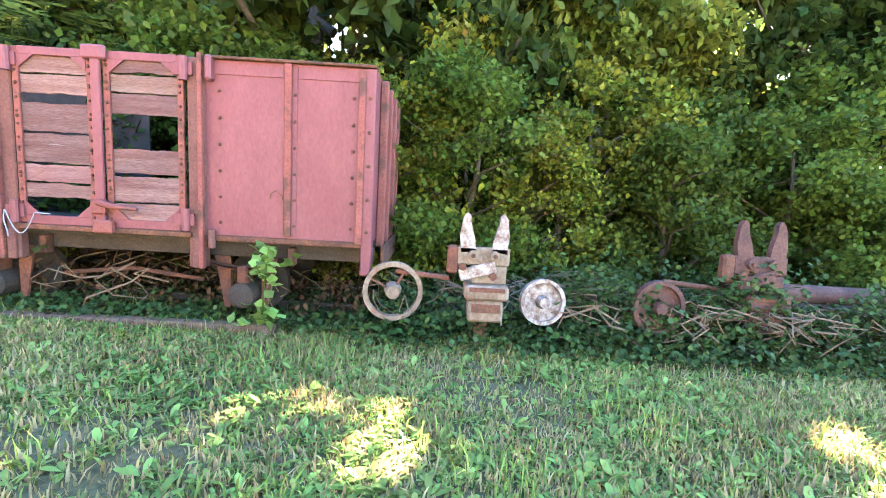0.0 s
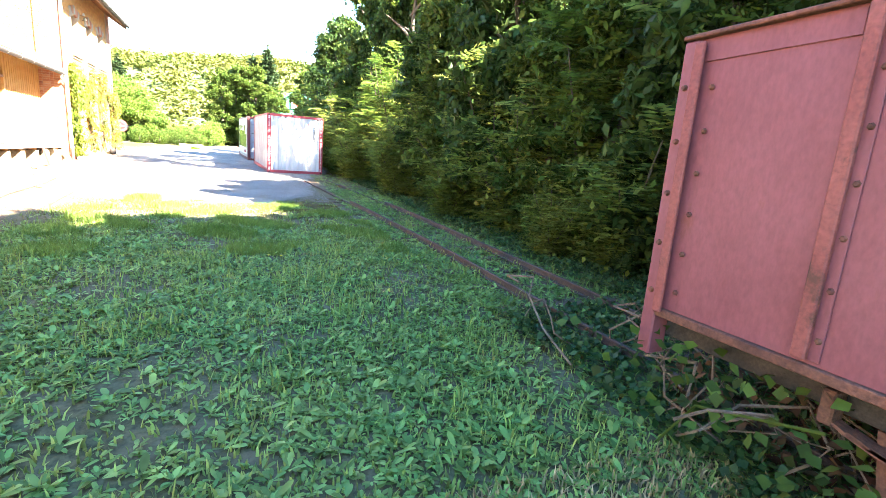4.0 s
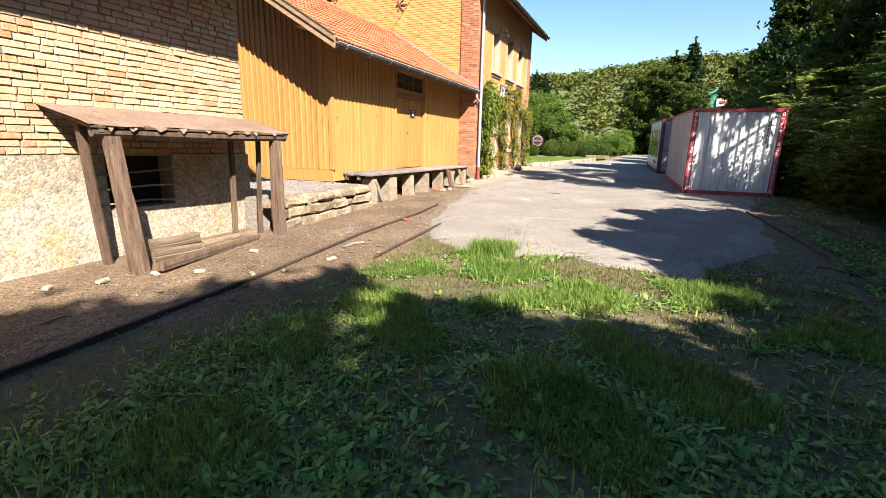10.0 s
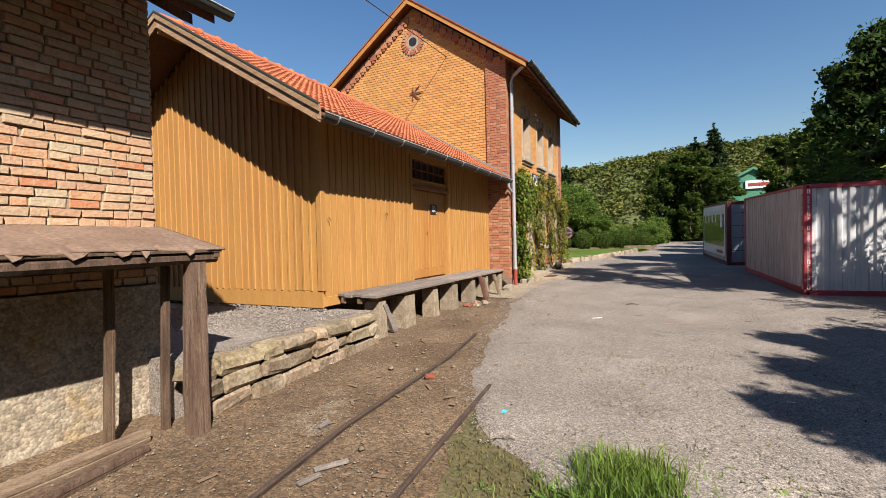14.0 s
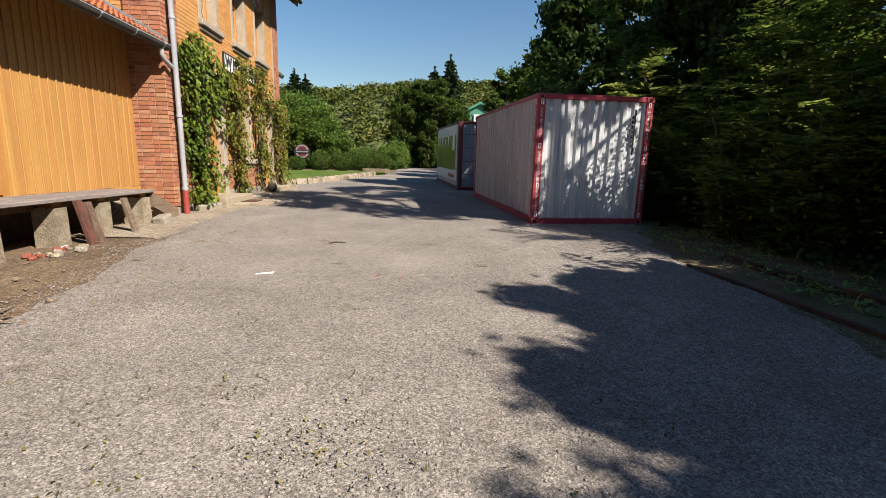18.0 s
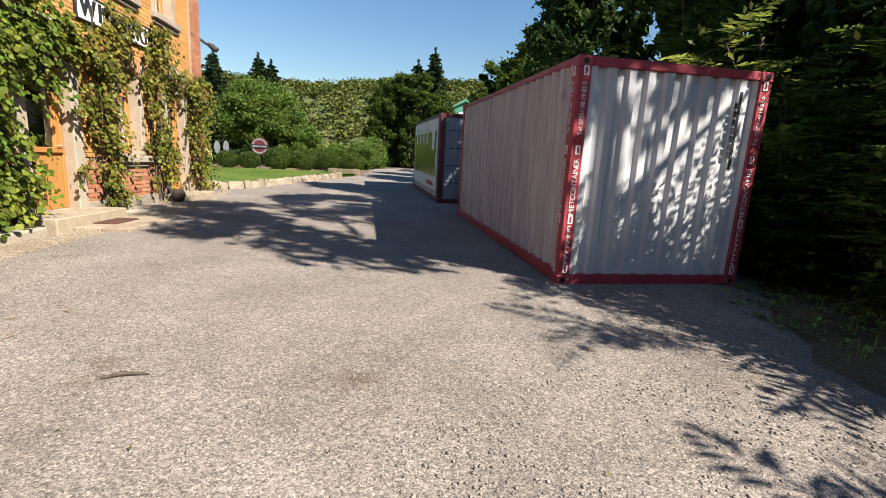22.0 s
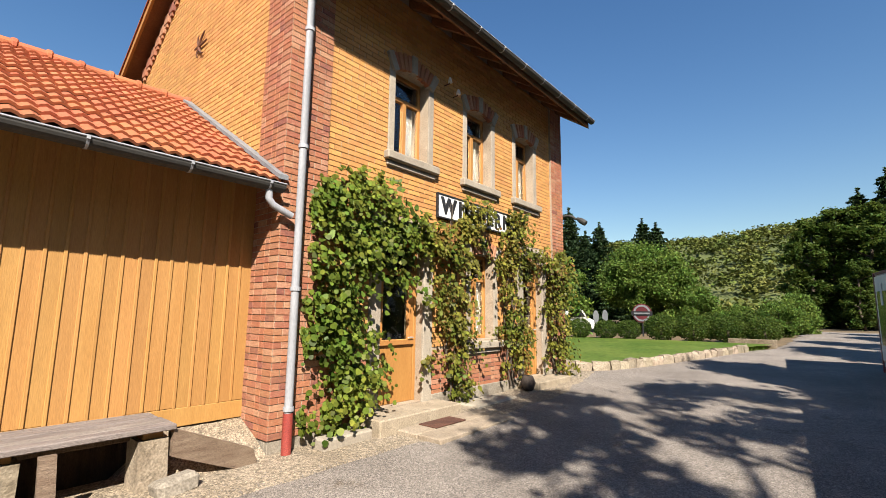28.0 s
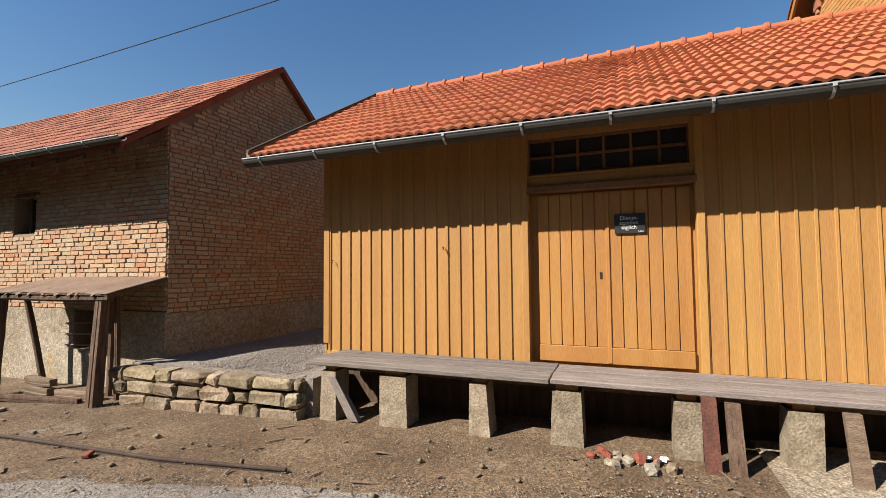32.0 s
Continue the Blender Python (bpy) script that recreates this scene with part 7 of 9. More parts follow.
def jaw_unit(x, y, z, mt_horn, mt_plate, mt_block, label, lean=0.0, scale=1.0):
    t = thing("coupling_jaw", Matrix.Translation((x, y, z)) @ pose(0, 0, 0, 0, lean, 0) @ Matrix.Scale(scale, 4), label, "machine part", "iron jaws in the ivy")
    for s in (-1, 1):
        ring = [(0, s * 0.21, 0.26), (0, s * 0.07, 0.28), (0, s * 0.085, 0.38), (0, s * 0.125, 0.52), (0, s * 0.135, 0.60), (0, s * 0.165, 0.63), (0, s * 0.20, 0.585), (0, s * 0.225, 0.42), (0, s * 0.215, 0.33)]
        part("horn", Solid().prism(ring, (0.06, 0, 0)), mt_horn, t)
        bo = part("bolt", Solid().tube([(-0.05, s * 0.10, 0.245), (0.0, s * 0.10, 0.245)], 0.045, 12), mt_plate, t)
        part("nut", Solid().tube([(-0.07, s * 0.10, 0.245), (-0.05, s * 0.10, 0.245)], 0.022, 6), M_RUST, bo)
    part("plate", Solid().box(0.0, 0.07, -0.24, 0.24, 0.15, 0.315, 0.012), mt_plate, t)
    m = Matrix.Translation((-0.02, 0.05, 0.10)) @ pose(0, 0, 0, -16, 0, 0)
    part("lever", Solid().obox(m, (0.02, 0.17, 0.055), 0.01), mt_horn, t)
    for yy, zz in ((0.19, 0.14), (-0.09, 0.06)):
        part("bolt", Solid().tube([(-0.07, yy, zz), (-0.04, yy, zz)], 0.035, 8), M_RUST, t)
    part("side_lug", Solid().box(0.0, 0.10, 0.22, 0.33, 0.06, 0.32, 0.02), M_RUST, t)
    part("bracket", Solid().box(0.0, 0.10, -0.22, 0.10, -0.02, 0.148, 0.012), mt_plate, t)
    part("head_block", Solid().box(-0.10, 0.22, -0.24, 0.16, -0.16, -0.022, 0.025), mt_block, t)
    part("lower_block", Solid().box(-0.08, 0.2, -0.20, 0.12, -0.36, -0.162, 0.02), mt_block, t)
    part("recess", Solid().box(-0.085, -0.079, -0.17, 0.09, -0.27, -0.19, 0.002), M_RUST, t)
    # thin rust-brown strip on the head block, painted as its shade
    part("head_shade", Solid().box(-0.106, -0.099, -0.2, 0.12, -0.075, -0.035, 0.002), M_RUST, t)
    part("stem", Solid().box(0.06, 0.16, -0.08, 0.04, -0.62, -0.362, 0.01), M_RUST, t)
    part("tie_bar", Solid().tube([(0.1, 0.3, 0.0), (0.12, 0.8, 0.04)], 0.025, 8), M_RUST, t)
    return t


jaw_unit(8.35, -27.24, 0.06, M_PEEL, M_BEIGE, M_BEIGE, "iron coupling jaw with two white horns and beige block")
jaw_unit(8.75, -30.10, 0.02, M_DARKRUST, M_DARKRUST, M_DARKRUST, "rusty iron jaw with two horns, wrapped in dead vines", 5, 1.15)
solo("machine_beam", Solid().tube([(9.0, -29.9, -0.02), (9.05, -31.0, -0.03), (9.1, -32.6, -0.05)], 0.10, 10, caps=False), M_DARKRUST, "rusty round beam behind the jaws, overgrown", "beam", smooth=True)
solo("machine_beam", Solid().box(8.95, 9.2, -32.4, -30.0, -0.42, -0.12, 0.03), M_RAIL, "rusty boxed beam in the ivy", "beam")

# ---------------------------------------------------------------- woods along the east side
BROAD = "tall leafy tree at the edge of the wood"
kinds = [broadleaf("tree", 10.0, 2.3, 0.28, 1000, 1, M_LEAF_DARK, 0.05, 36, BROAD),
         broadleaf("tree", 10.0, 2.1, 0.25, 1150, 2, M_LEAF_MID, 0.06, 34, BROAD),
         broadleaf("tree", 10.0, 2.5, 0.30, 900, 3, M_LEAF_DARK, 0.10, 32, BROAD),
         broadleaf("tree", 10.0, 2.0, 0.23, 560, 4, M_SUMAC, 0.61, 16, "tall slim tree with a light airy crown behind the containers"),
         broadleaf("tree", 10.0, 2.2, 0.22, 900, 5, M_FEATHER, 0.30, 26, "thin-crowned tree at the edge of the wood")]
used = [False] * 5


def plant(k, x, y, h, turn, wide=1.0):
    s = h / 10.0
    m = Matrix.Translation((x, y, gz(y) - 0.05)) @ pose(0, 0, 0, 0, 0, turn) @ Matrix.Diagonal((s * wide, s * wide, s, 1))
    if not used[k]:
        used[k] = True
        kinds[k].matrix_basis = m
        return kinds[k]
    c = copy_thing(kinds[k], Matrix())
    c.matrix_basis = m
    return c


for k, x, y, h, wd in ((0, 13.2, -39.2, 11.0, 1.00), (0, 13.2, -36.2, 11.0, 1.00), (0, 13.2, -33.4, 9.6, 0.75), (4, 13.5, -28.9, 9.2, 0.85), (4, 13.9, -31.4, 9.6, 0.90), (0, 12.9, -27.8, 12.0, 0.72), (2, 12.8, -24.8, 13.0, 0.95), (1, 12.9, -22.6, 12.2, 0.80), (0, 12.3, -20.7, 9.0, 0.80), (0, 11.9, -18.9, 6.9, 0.90), (1, 11.9, -17.3, 5.7, 1.0), (1, 11.6, -15.9, 5.1, 1.0),
                       (2, 11.7, -14.0, 6.8, 0.9), (0, 12.0, -12.6, 7.0, 0.9), (1, 11.7, -10.9, 6.5, 0.95), (2, 11.7, -9.5, 5.8, 0.95), (1, 11.9, -8.0, 4.6, 1.0), (1, 13.3, -6.4, 5.6, 0.80), (3, 13.2, -5.6, 14.0, 0.80), (2, 13.6, -3.6, 5.8, 0.80), (3, 13.4, -1.6, 13.0, 0.75), (2, 13.6, 0.4, 9.5, 0.80),
                       (0, 13.2, 3.6, 12.0, 0.80), (1, 13.2, 7.6, 9.0, 0.90), (2, 12.8, 12.5, 10.0, 0.90), (0, 13.0, 17.0, 9.5, 0.90),
                       (4, 16.5, -38.0, 10.0, 1.00), (4, 17.0, -28.0, 14.0, 1.00), (0, 17.5, -21.0, 10.5, 1.10), (1, 17.0, -15.5, 8.5, 1.20), (2, 17.0, -10.0, 7.0, 1.20), (0, 17.5, -4.0, 9.5, 1.00), (1, 17.0, 2.0, 12.0, 1.00), (0, 17.5, 9.0, 11.0, 1.00), (2, 20.0, -24.0, 12.0, 1.10), (0, 21.0, -15.0, 10.0, 1.20), (1, 21.0, -8.0, 8.5, 1.30), (2, 21.0, 0.0, 11.0, 1.20), (0, 20.0, -33.0, 10.0, 1.30), (0, 17.5, -33.5, 10.5, 1.20), (2, 18.0, -29.5, 11.0, 1.10), (1, 15.5, -26.5, 9.0, 1.10), (0, 16.0, -31.0, 8.0, 1.10)):
    plant(k, x, y, h, (x * 97 + y * 31) % 360, wd)


def frond_mesh(name, pts, outs, length, r, pairs=10):
    """Feathery compound leaves: paired leaflets along drooping stalks."""
    n = len(pts)
    outs = outs / (np.linalg.norm(outs, axis=1, keepdims=True) + 1e-9)
    side = np.cross(outs, [0, 0, 1.0])
    side /= np.linalg.norm(side, axis=1, keepdims=True) + 1e-9
    upv = np.cross(side, outs)
    L = length * (0.6 + 0.8 * r.random((n, 1)))
    vs = []
    for k in range(pairs):
        t = (k + 1) / pairs
        c = pts + outs * L * t + upv * (0.25 * L * t - 0.5 * L * t * t)
        l = L * 0.30 * math.sin(math.pi * min(0.95, 0.25 + 0.7 * t)) + 0.01
        for s in (-1, 1):
            d = side * s * 0.92 + outs * 0.4 + r.normal(size=(n, 3)) * 0.10
            d[:, 2] -= 0.18
            w = outs * 0.5 * L / pairs
            tip = c + d * l
            vs.append(np.stack([c - w * 0.5, c + d * l * 0.45 - w * 0.75, tip, c + d * l * 0.45 + w * 0.75], 1))
    v = np.concatenate(vs, 0).reshape(-1, 3)
    m = len(v) // 4
    i = np.arange(m)[:, None] * 4
    return raw_mesh(name, v, np.concatenate([i + [0, 1, 2], i + [0, 2, 3]], 1).reshape(-1, 3))


def sumac(seed, h, spread, leaf_mat, label):
    rr = np.random.default_rng(seed)
    t = thing("sumac_shrub", (0, 0, 0), label, "shrub", "shrubs along the track")
    s = Solid()
    tips = []
    for k in range(16):
        a = rr.random() * 6.28
        lean = spread * (0.25 + 0.75 * rr.random())
        hh = h * (0.35 + 0.65 * rr.random())
        p = [Vector((math.cos(a) * lean * q ** 1.4, math.sin(a) * lean * q ** 1.4, hh * q)) for q in (0, 0.3, 0.6, 0.85, 1.0)]
        s.tube(p, [0.035, 0.03, 0.022, 0.014, 0.008], 5, caps=False)
        for q in np.linspace(0.12, 1.0, 9):
            tips.append((math.cos(a) * lean * q ** 1.4, math.sin(a) * lean * q ** 1.4, hh * q))
    part("branchwork", s, M_BARK, t)
    tips = np.array(tips)
    pts = np.repeat(tips, 6, 0) + rr.normal(size=(len(tips) * 6, 3)) * 0.12
    ang = rr.random(len(pts)) * 6.28
    out = np.stack([np.cos(ang), np.sin(ang), 0.15 + 0.5 * rr.random(len(pts))], 1)
    part("foliage", frond_mesh("foliage", pts, out, 0.62, rr), leaf_mat, t)
    extra = tips[rr.integers(len(tips), size=900)] + rr.normal(size=(900, 3)) * [0.28, 0.28, 0.22]
    extra[:, 2] = np.abs(extra[:, 2])
    part("leaves", leaf_mesh("leaves", extra, 0.13, rr), leaf_mat, t)
    return t


SUMAC = "feathery green sumac shrub reaching down to the track"
sm = [sumac(51, 3.6, 1.5, M_FEATHER, SUMAC), sumac(52, 4.4, 1.5, M_SUMAC, SUMAC), sumac(53, 2.9, 1.4, M_FEATHER, SUMAC)]
spots = [(11.6, -21.2, 1.0, 2), (11.9, -19.6, 1.05, 1), (11.5, -18.0, 1.0, 0), (11.9, -16.5, 1.1, 1), (11.5, -15.0, 1.0, 2), (11.7, -13.6, 1.1, 0), (11.5, -12.1, 1.0, 2), (11.9, -10.7, 1.05, 1), (11.5, -9.2, 1.0, 0),
         (11.4, -7.8, 1.0, 2), (11.6, -6.3, 1.1, 0), (11.7, -4.8, 1.1, 1), (11.8, -3.2, 1.1, 0), (12.0, -1.5, 1.1, 1), (11.7, 0.6, 1.1, 0), (11.4, 3.0, 1.1, 1), (11.0, 6.0, 1.1, 0), (10.6, 9.0, 1.1, 1), (10.9, -3.6, 0.85, 2), (10.75, -2.2, 0.8, 0), (10.6, -0.6, 0.8, 2), (10.7, 1.2, 0.9, 0), (10.9, -8.4, 0.7, 2), (10.8, -13.0, 0.6, 2), (10.9, -17.0, 0.6, 2), (12.5, -21.5, 1.2, 1), (12.8, -18.3, 1.2, 0)]
for n, (x, y, sc, k) in enumerate(spots):
    m = Matrix.Translation((x, y, gz(y) - 0.03)) @ pose(0, 0, 0, 0, 0, (n * 77) % 360) @ Matrix.Scale(sc, 4)
    if n < 3:
        # the first of each kind stands at its own spot
        sm[n].matrix_basis = Matrix.Translation((x, y, gz(y) - 0.03)) @ Matrix.Scale(sc, 4)
    else:
        c = copy_thing(sm[k], Matrix())
        c.matrix_basis = m

# bushes behind the wagon and machinery
bush_a = broadleaf("bush", 3.2, 1.7, 0.10, 2000, 61, M_LEAF_MID, 0.0, 22, "dense green bush behind the old wagon", "bush", 0.75)
bush_b = broadleaf("bush", 3.2, 1.7, 0.085, 2400, 62, M_SUMAC, 0.0, 22, "yellowing green bush behind the old machinery", "bush", 0.75)
bush_d = broadleaf("bush", 3.2, 1.6, 0.085, 1500, 63, M_LEAF_VINE, 0.0, 20, "thin yellowing bush with brown leaves behind the machinery", "bush", 0.75)
bush_d.matrix_basis = Matrix.Translation((10.7, -25.9, gz(-26) - 0.1)) @ Matrix.Scale(0.95, 4)
bush_a.matrix_basis = Matrix.Translation((11.4, -22.3, gz(-22) - 0.1))
bush_b.matrix_basis = Matrix.Translation((10.9, -27.2, gz(-27) - 0.1))
for k, (x, y, sc) in enumerate(((11.5, -24.5, 1.1), (11.4, -26.2, 0.9), (11.2, -28.6, 0.85), (10.9, -30.2, 0.8), (10.9, -32.0, 0.9), (11.9, -29.4, 1.15), (11.6, -31.0, 1.0), (11.8, -33.5, 1.3), (12.2, -27.0, 1.3), (10.0, -33.6, 0.7), (12.1, -23.2, 1.4), (11.0, -28.2, 0.75))):
    src = (bush_a, bush_b, bush_d)[k % 3]
    c = copy_thing(src, Matrix())
    c.matrix_basis = Matrix.Translation((x, y, gz(y) - 0.1)) @ pose(0, 0, 0, 0, 0, k * 63) @ Matrix.Scale(sc, 4)

# undergrowth filling the wood behind the shrubs
for k in range(17):
    y = -19.5 + 2.1 * k
    c = copy_thing(bush_a, Matrix())
    c["label"] = "dense dark undergrowth bush below the trees"
    c.matrix_basis = Matrix.Translation((13.0 + 0.5 * math.sin(k * 2.1), y, gz(y) - 0.1)) @ pose(0, 0, 0, 0, 0, k * 83) @ Matrix.Scale(0.85 + 0.2 * math.sin(k * 1.3), 4)

# ivy over ground and machinery
rr = np.random.default_rng(90)


def ivy_patch(name, boxes, per, size, label, mt):
    pts = []
    for x0, x1, y0, y1, h in boxes:
        n = int((x1 - x0) * (y1 - y0) * per)
        x, y = x0 + (x1 - x0) * rr.random(n), y0 + (y1 - y0) * rr.random(n)
        z = gz(y) + 0.03 + h * rr.random(n) ** 2 * (0.5 + 0.5 * np.sin(x * 3.1 + y * 2.3) ** 2)
        pts.append(np.stack([x, y, z], 1))
    n = 6200
    dr = np.stack([8.55 + 0.25 * rr.random(n), -33 + 4.9 * rr.random(n), 0 * rr.random(n)], 1)
    dr[:, 2] = gz(dr[:, 1]) + (0.85 - 0.35 * np.sin(dr[:, 1] * 2.1) ** 2) * rr.random(n) ** 1.2
    pts = np.concatenate(pts + [dr])
    return solo(name, leaf_mesh(name, pts, size * (0.7 + 0.6 * rr.random(len(pts))), rr, up=1.2, wide=0.95), mt, label, "ivy", kind="stuff")


ivy_patch("ivy", [(8.5, 10.8, -27, -19.3, 0.14), (8.1, 10.8, -34, -26.1, 0.34), (8.5, 10.2, -33, -27.9, 0.95), (8.3, 9.2, -33, -28.2, 0.75), (8.55, 9.4, -28.2, -26.3, 0.6), (8.3, 8.6, -29, -26.3, 0.3), (8.35, 8.7, -26.1, -21.9, 0.10), (10.4, 12.4, -20, -3, 0.12)], 620, 0.06, "dark green ivy covering the ground and old iron", M_IVY)
stems = Solid()
for k in range(330):
    y = -32 + (12 if k < 90 else 4.2) * rr.random()
    x = 8.5 + 1.2 * rr.random()
    z = float(gz(y))
    p = [Vector((x, y, z + 0.05))]
    for q in range(5):
        p.append(p[-1] + Vector((rr.normal() * 0.12, rr.normal() * 0.18, 0.12 * rr.random() + (0.08 if q < 3 else -0.12))))
    stems.tube(p, 0.005 + 0.006 * rr.random(), 4, caps=False)
solo("dead_vines", stems, M_TIMBER, "tangle of dead grey vines round the old iron", "vines", kind="stuff")
# brush under the wagon, added also to block light from behind and darken it
brush = np.stack([8.75 + 1.6 * rr.random(2600), -26.1 + 5.0 * rr.random(2600), 0 * rr.random(2600)], 1)
brush[:, 2] = gz(brush[:, 1]) + 0.02 + 0.42 * rr.random(2600) ** 2.2
M_DEADLEAF = mat("dead_leaves", (0.05, 0.025, 0.013), (0.112, 0.063, 0.033), 2, 0.9, 0.0, 12, vary=0.4, island=True, through_light=0.1, spec=0.12)
solo("dead_brush", leaf_mesh("dead_brush", brush, 0.10, rr, up=0.6, wide=0.5), M_DEADLEAF, "dry brown leaves and brush under the wagon", "brush", kind="stuff")
sap = thing("maple_sapling", (8.36, -25.22, float(gz(-25))), "young green sapling growing beside the wagon", "sapling")
part("stem", Solid().tube([(0, 0, 0), (0.02, -0.03, 0.4), (0.0, -0.06, 0.75)], [0.012, 0.009, 0.005], 6), M_LEAF_MID, sap)
q = np.array([[rr.normal() * 0.09, -0.05 + rr.normal() * 0.09, z] for z in np.concatenate([0.1 + 0.12 * rr.random(16), 0.45 + 0.35 * rr.random(22)])])
part("leaves", leaf_mesh("leaves", np.repeat(q, 2, 0) + rr.normal(size=(76, 3)) * 0.05, 0.12, rr, up=1.0, wide=0.9), M_WEED, sap)
sprig = thing("bramble", (8.45, -21.65, float(gz(-22))), "leafy bramble creeping round the wagon corner", "bramble")
q = np.stack([rr.normal(size=120) * 0.18, rr.normal(size=120) * 0.45 - 0.2, 0.25 + 0.45 * rr.random(120)], 1)
part("leaves", leaf_mesh("leaves", q, 0.085, rr, up=1.0, wide=0.9), M_LEAF_MID, sprig)
part("stem", Solid().tube([(0, 0.2, 0), (0.0, 0, 0.35), (0.0, -0.6, 0.55)], 0.008, 5), M_LEAF_MID, sprig)

# ---------------------------------------------------------------- vine on the station
def vine(y0, y1, z0, z1, blobs, seed, label, thick=34, leaf=0.070, leaf_mat=None):
    rv = np.random.default_rng(seed)
    t = thing("climbing_vine", (ST_X, 0, 0), label, "vine", "vines on the station wall")
    s = Solid()
    for k in range(4):
        ya = (y0 + y1) / 2 + rv.normal() * 0.1
        p = [Vector((0.12, ya, z0 - 0.05))]
        for q in range(8):
            p.append(Vector((0.05 + 0.03 * rv.random(), min(max(p[-1].y + rv.normal() * 0.12, y0), y1), z0 + (z1 - z0) * (q + 1) / 8)))
        s.tube(p, [0.022 - 0.002 * q for q in range(9)], 5)
    part("branchwork", s, M_BARK, t)
    pts = []
    for (by, bz, ry, rz, dep) in blobs:
        cen = rv.normal(size=(6, 2)) * 0.58
        # shoots start on the wall, lean out and droop, with leaves along them
        for e in range(int(thick * ry * rz / 0.2)):
            g1, g2 = cen[e % 6] + rv.normal(size=2) * 0.15
            ln = 0.22 + 0.38 * rv.random()
            n = int(ln / 0.034)
            q = np.linspace(0, 1, n)
            a = rv.normal() * 0.9
            up = 0.55 + 0.5 * rv.random()
            lean = dep * (0.6 + 1.2 * rv.random()) * max(0.35, 1 - 0.5 * math.hypot(g1, g2))
            pts.append(np.stack([0.07 + lean * np.sqrt(q) + rv.normal(size=n) * 0.02,
                                 by + g1 * ry + math.sin(a) * ln * q + rv.normal(size=n) * 0.03,
                                 bz + g2 * rz + ln * (up * q - (0.5 + up) * q * q) + rv.normal(size=n) * 0.03], 1))
    pts = np.concatenate(pts)
    pts[:, 2] = np.maximum(pts[:, 2], 0.06)
    pts[:, 1] = np.maximum(pts[:, 1], 0.08)
    top = np.where(pts[:, 1] < 1.7, 3.92, np.where(pts[:, 1] < 3.42, 3.50, np.where((pts[:, 1] > 4.3) & (pts[:, 1] < 5.02), 3.46, 4.02)))
    pts = pts[pts[:, 2] < top]
    n = len(pts)
    # broad lobed leaves, hanging and facing out
    size = leaf * (0.6 + 0.7 * rv.random((n, 1)))
    d = np.stack([0.25 + 0.35 * rv.random(n), rv.normal(size=n) * 0.8, -0.6 - 0.5 * rv.random(n)], 1)
    d /= np.linalg.norm(d, axis=1, keepdims=True)
    nr = np.stack([0.9 + 0.2 * rv.random(n), rv.normal(size=n) * 0.75, 0.45 + rv.normal(size=n) * 0.5], 1)
    w = np.cross(d, nr)
    w /= np.linalg.norm(w, axis=1, keepdims=True)
    ring = [(-0.42, 0.0), (-0.30, 0.34), (0.0, 0.54), (0.13, 0.40), (0.30, 0.38), (0.54, 0.0), (0.30, -0.38), (0.13, -0.40), (0.0, -0.54), (-0.30, -0.34)]
    nn = np.cross(w, d)
    v = np.stack([pts + size * (a * d + b * w + abs(b) * 0.25 * nn) for a, b in ring], 1).reshape(-1, 3)
    f_ = np.arange(n)[:, None] * 10 + np.arange(10)[None]
    part("leaves", raw_mesh("leaves", v, f_), leaf_mat or M_LEAF_YELLOW, t)
    return t


vine(0.2, 1.2, 0.1, 3.4, [(0.55, 3.2, 0.55, 0.5, 0.34), (0.95, 3.55, 0.5, 0.35, 0.3), (1.2, 3.7, 0.3, 0.25, 0.26), (0.55, 2.6, 0.6, 0.5, 0.4), (1.1, 2.75, 0.5, 0.4, 0.36), (0.75, 2.1, 0.62, 0.45, 0.4), (0.6, 1.6, 0.5, 0.45, 0.34), (0.75, 1.15, 0.5, 0.42, 0.36), (0.95, 0.72, 0.5, 0.35, 0.36), (0.45, 0.3, 0.42, 0.28, 0.36), (0.75, 0.42, 0.3, 0.25, 0.3), (1.45, 2.9, 0.4, 0.3, 0.34), (1.75, 3.25, 0.5, 0.3, 0.34), (2.25, 3.1, 0.45, 0.3, 0.3), (1.6, 2.85, 0.35, 0.22, 0.26), (1.75, 2.25, 0.3, 0.16, 0.24), (2.2, 2.05, 0.28, 0.14, 0.24)], 71, "full green grapevine climbing the station corner", 30, 0.082, M_LEAF_GRAPE)
vine(2.8, 3.7, 0.2, 3.8, [(2.75, 3.0, 0.5, 0.42, 0.32), (3.15, 2.75, 0.5, 0.4, 0.3), (3.1, 2.25, 0.46, 0.4, 0.3), (3.15, 1.75, 0.46, 0.4, 0.28), (3.1, 1.3, 0.44, 0.35, 0.28), (3.3, 0.85, 0.42, 0.3, 0.3), (3.35, 0.5, 0.36, 0.26, 0.28), (3.9, 3.72, 0.42, 0.30, 0.36), (4.0, 3.8, 0.30, 0.25, 0.36), (3.65, 3.72, 0.25, 0.22, 0.34), (3.75, 3.4, 0.36, 0.25, 0.26), (3.45, 3.2, 0.4, 0.3, 0.28), (2.55, 3.25, 0.3, 0.25, 0.25)], 72, "thinning yellow-green grapevine beside the house door")
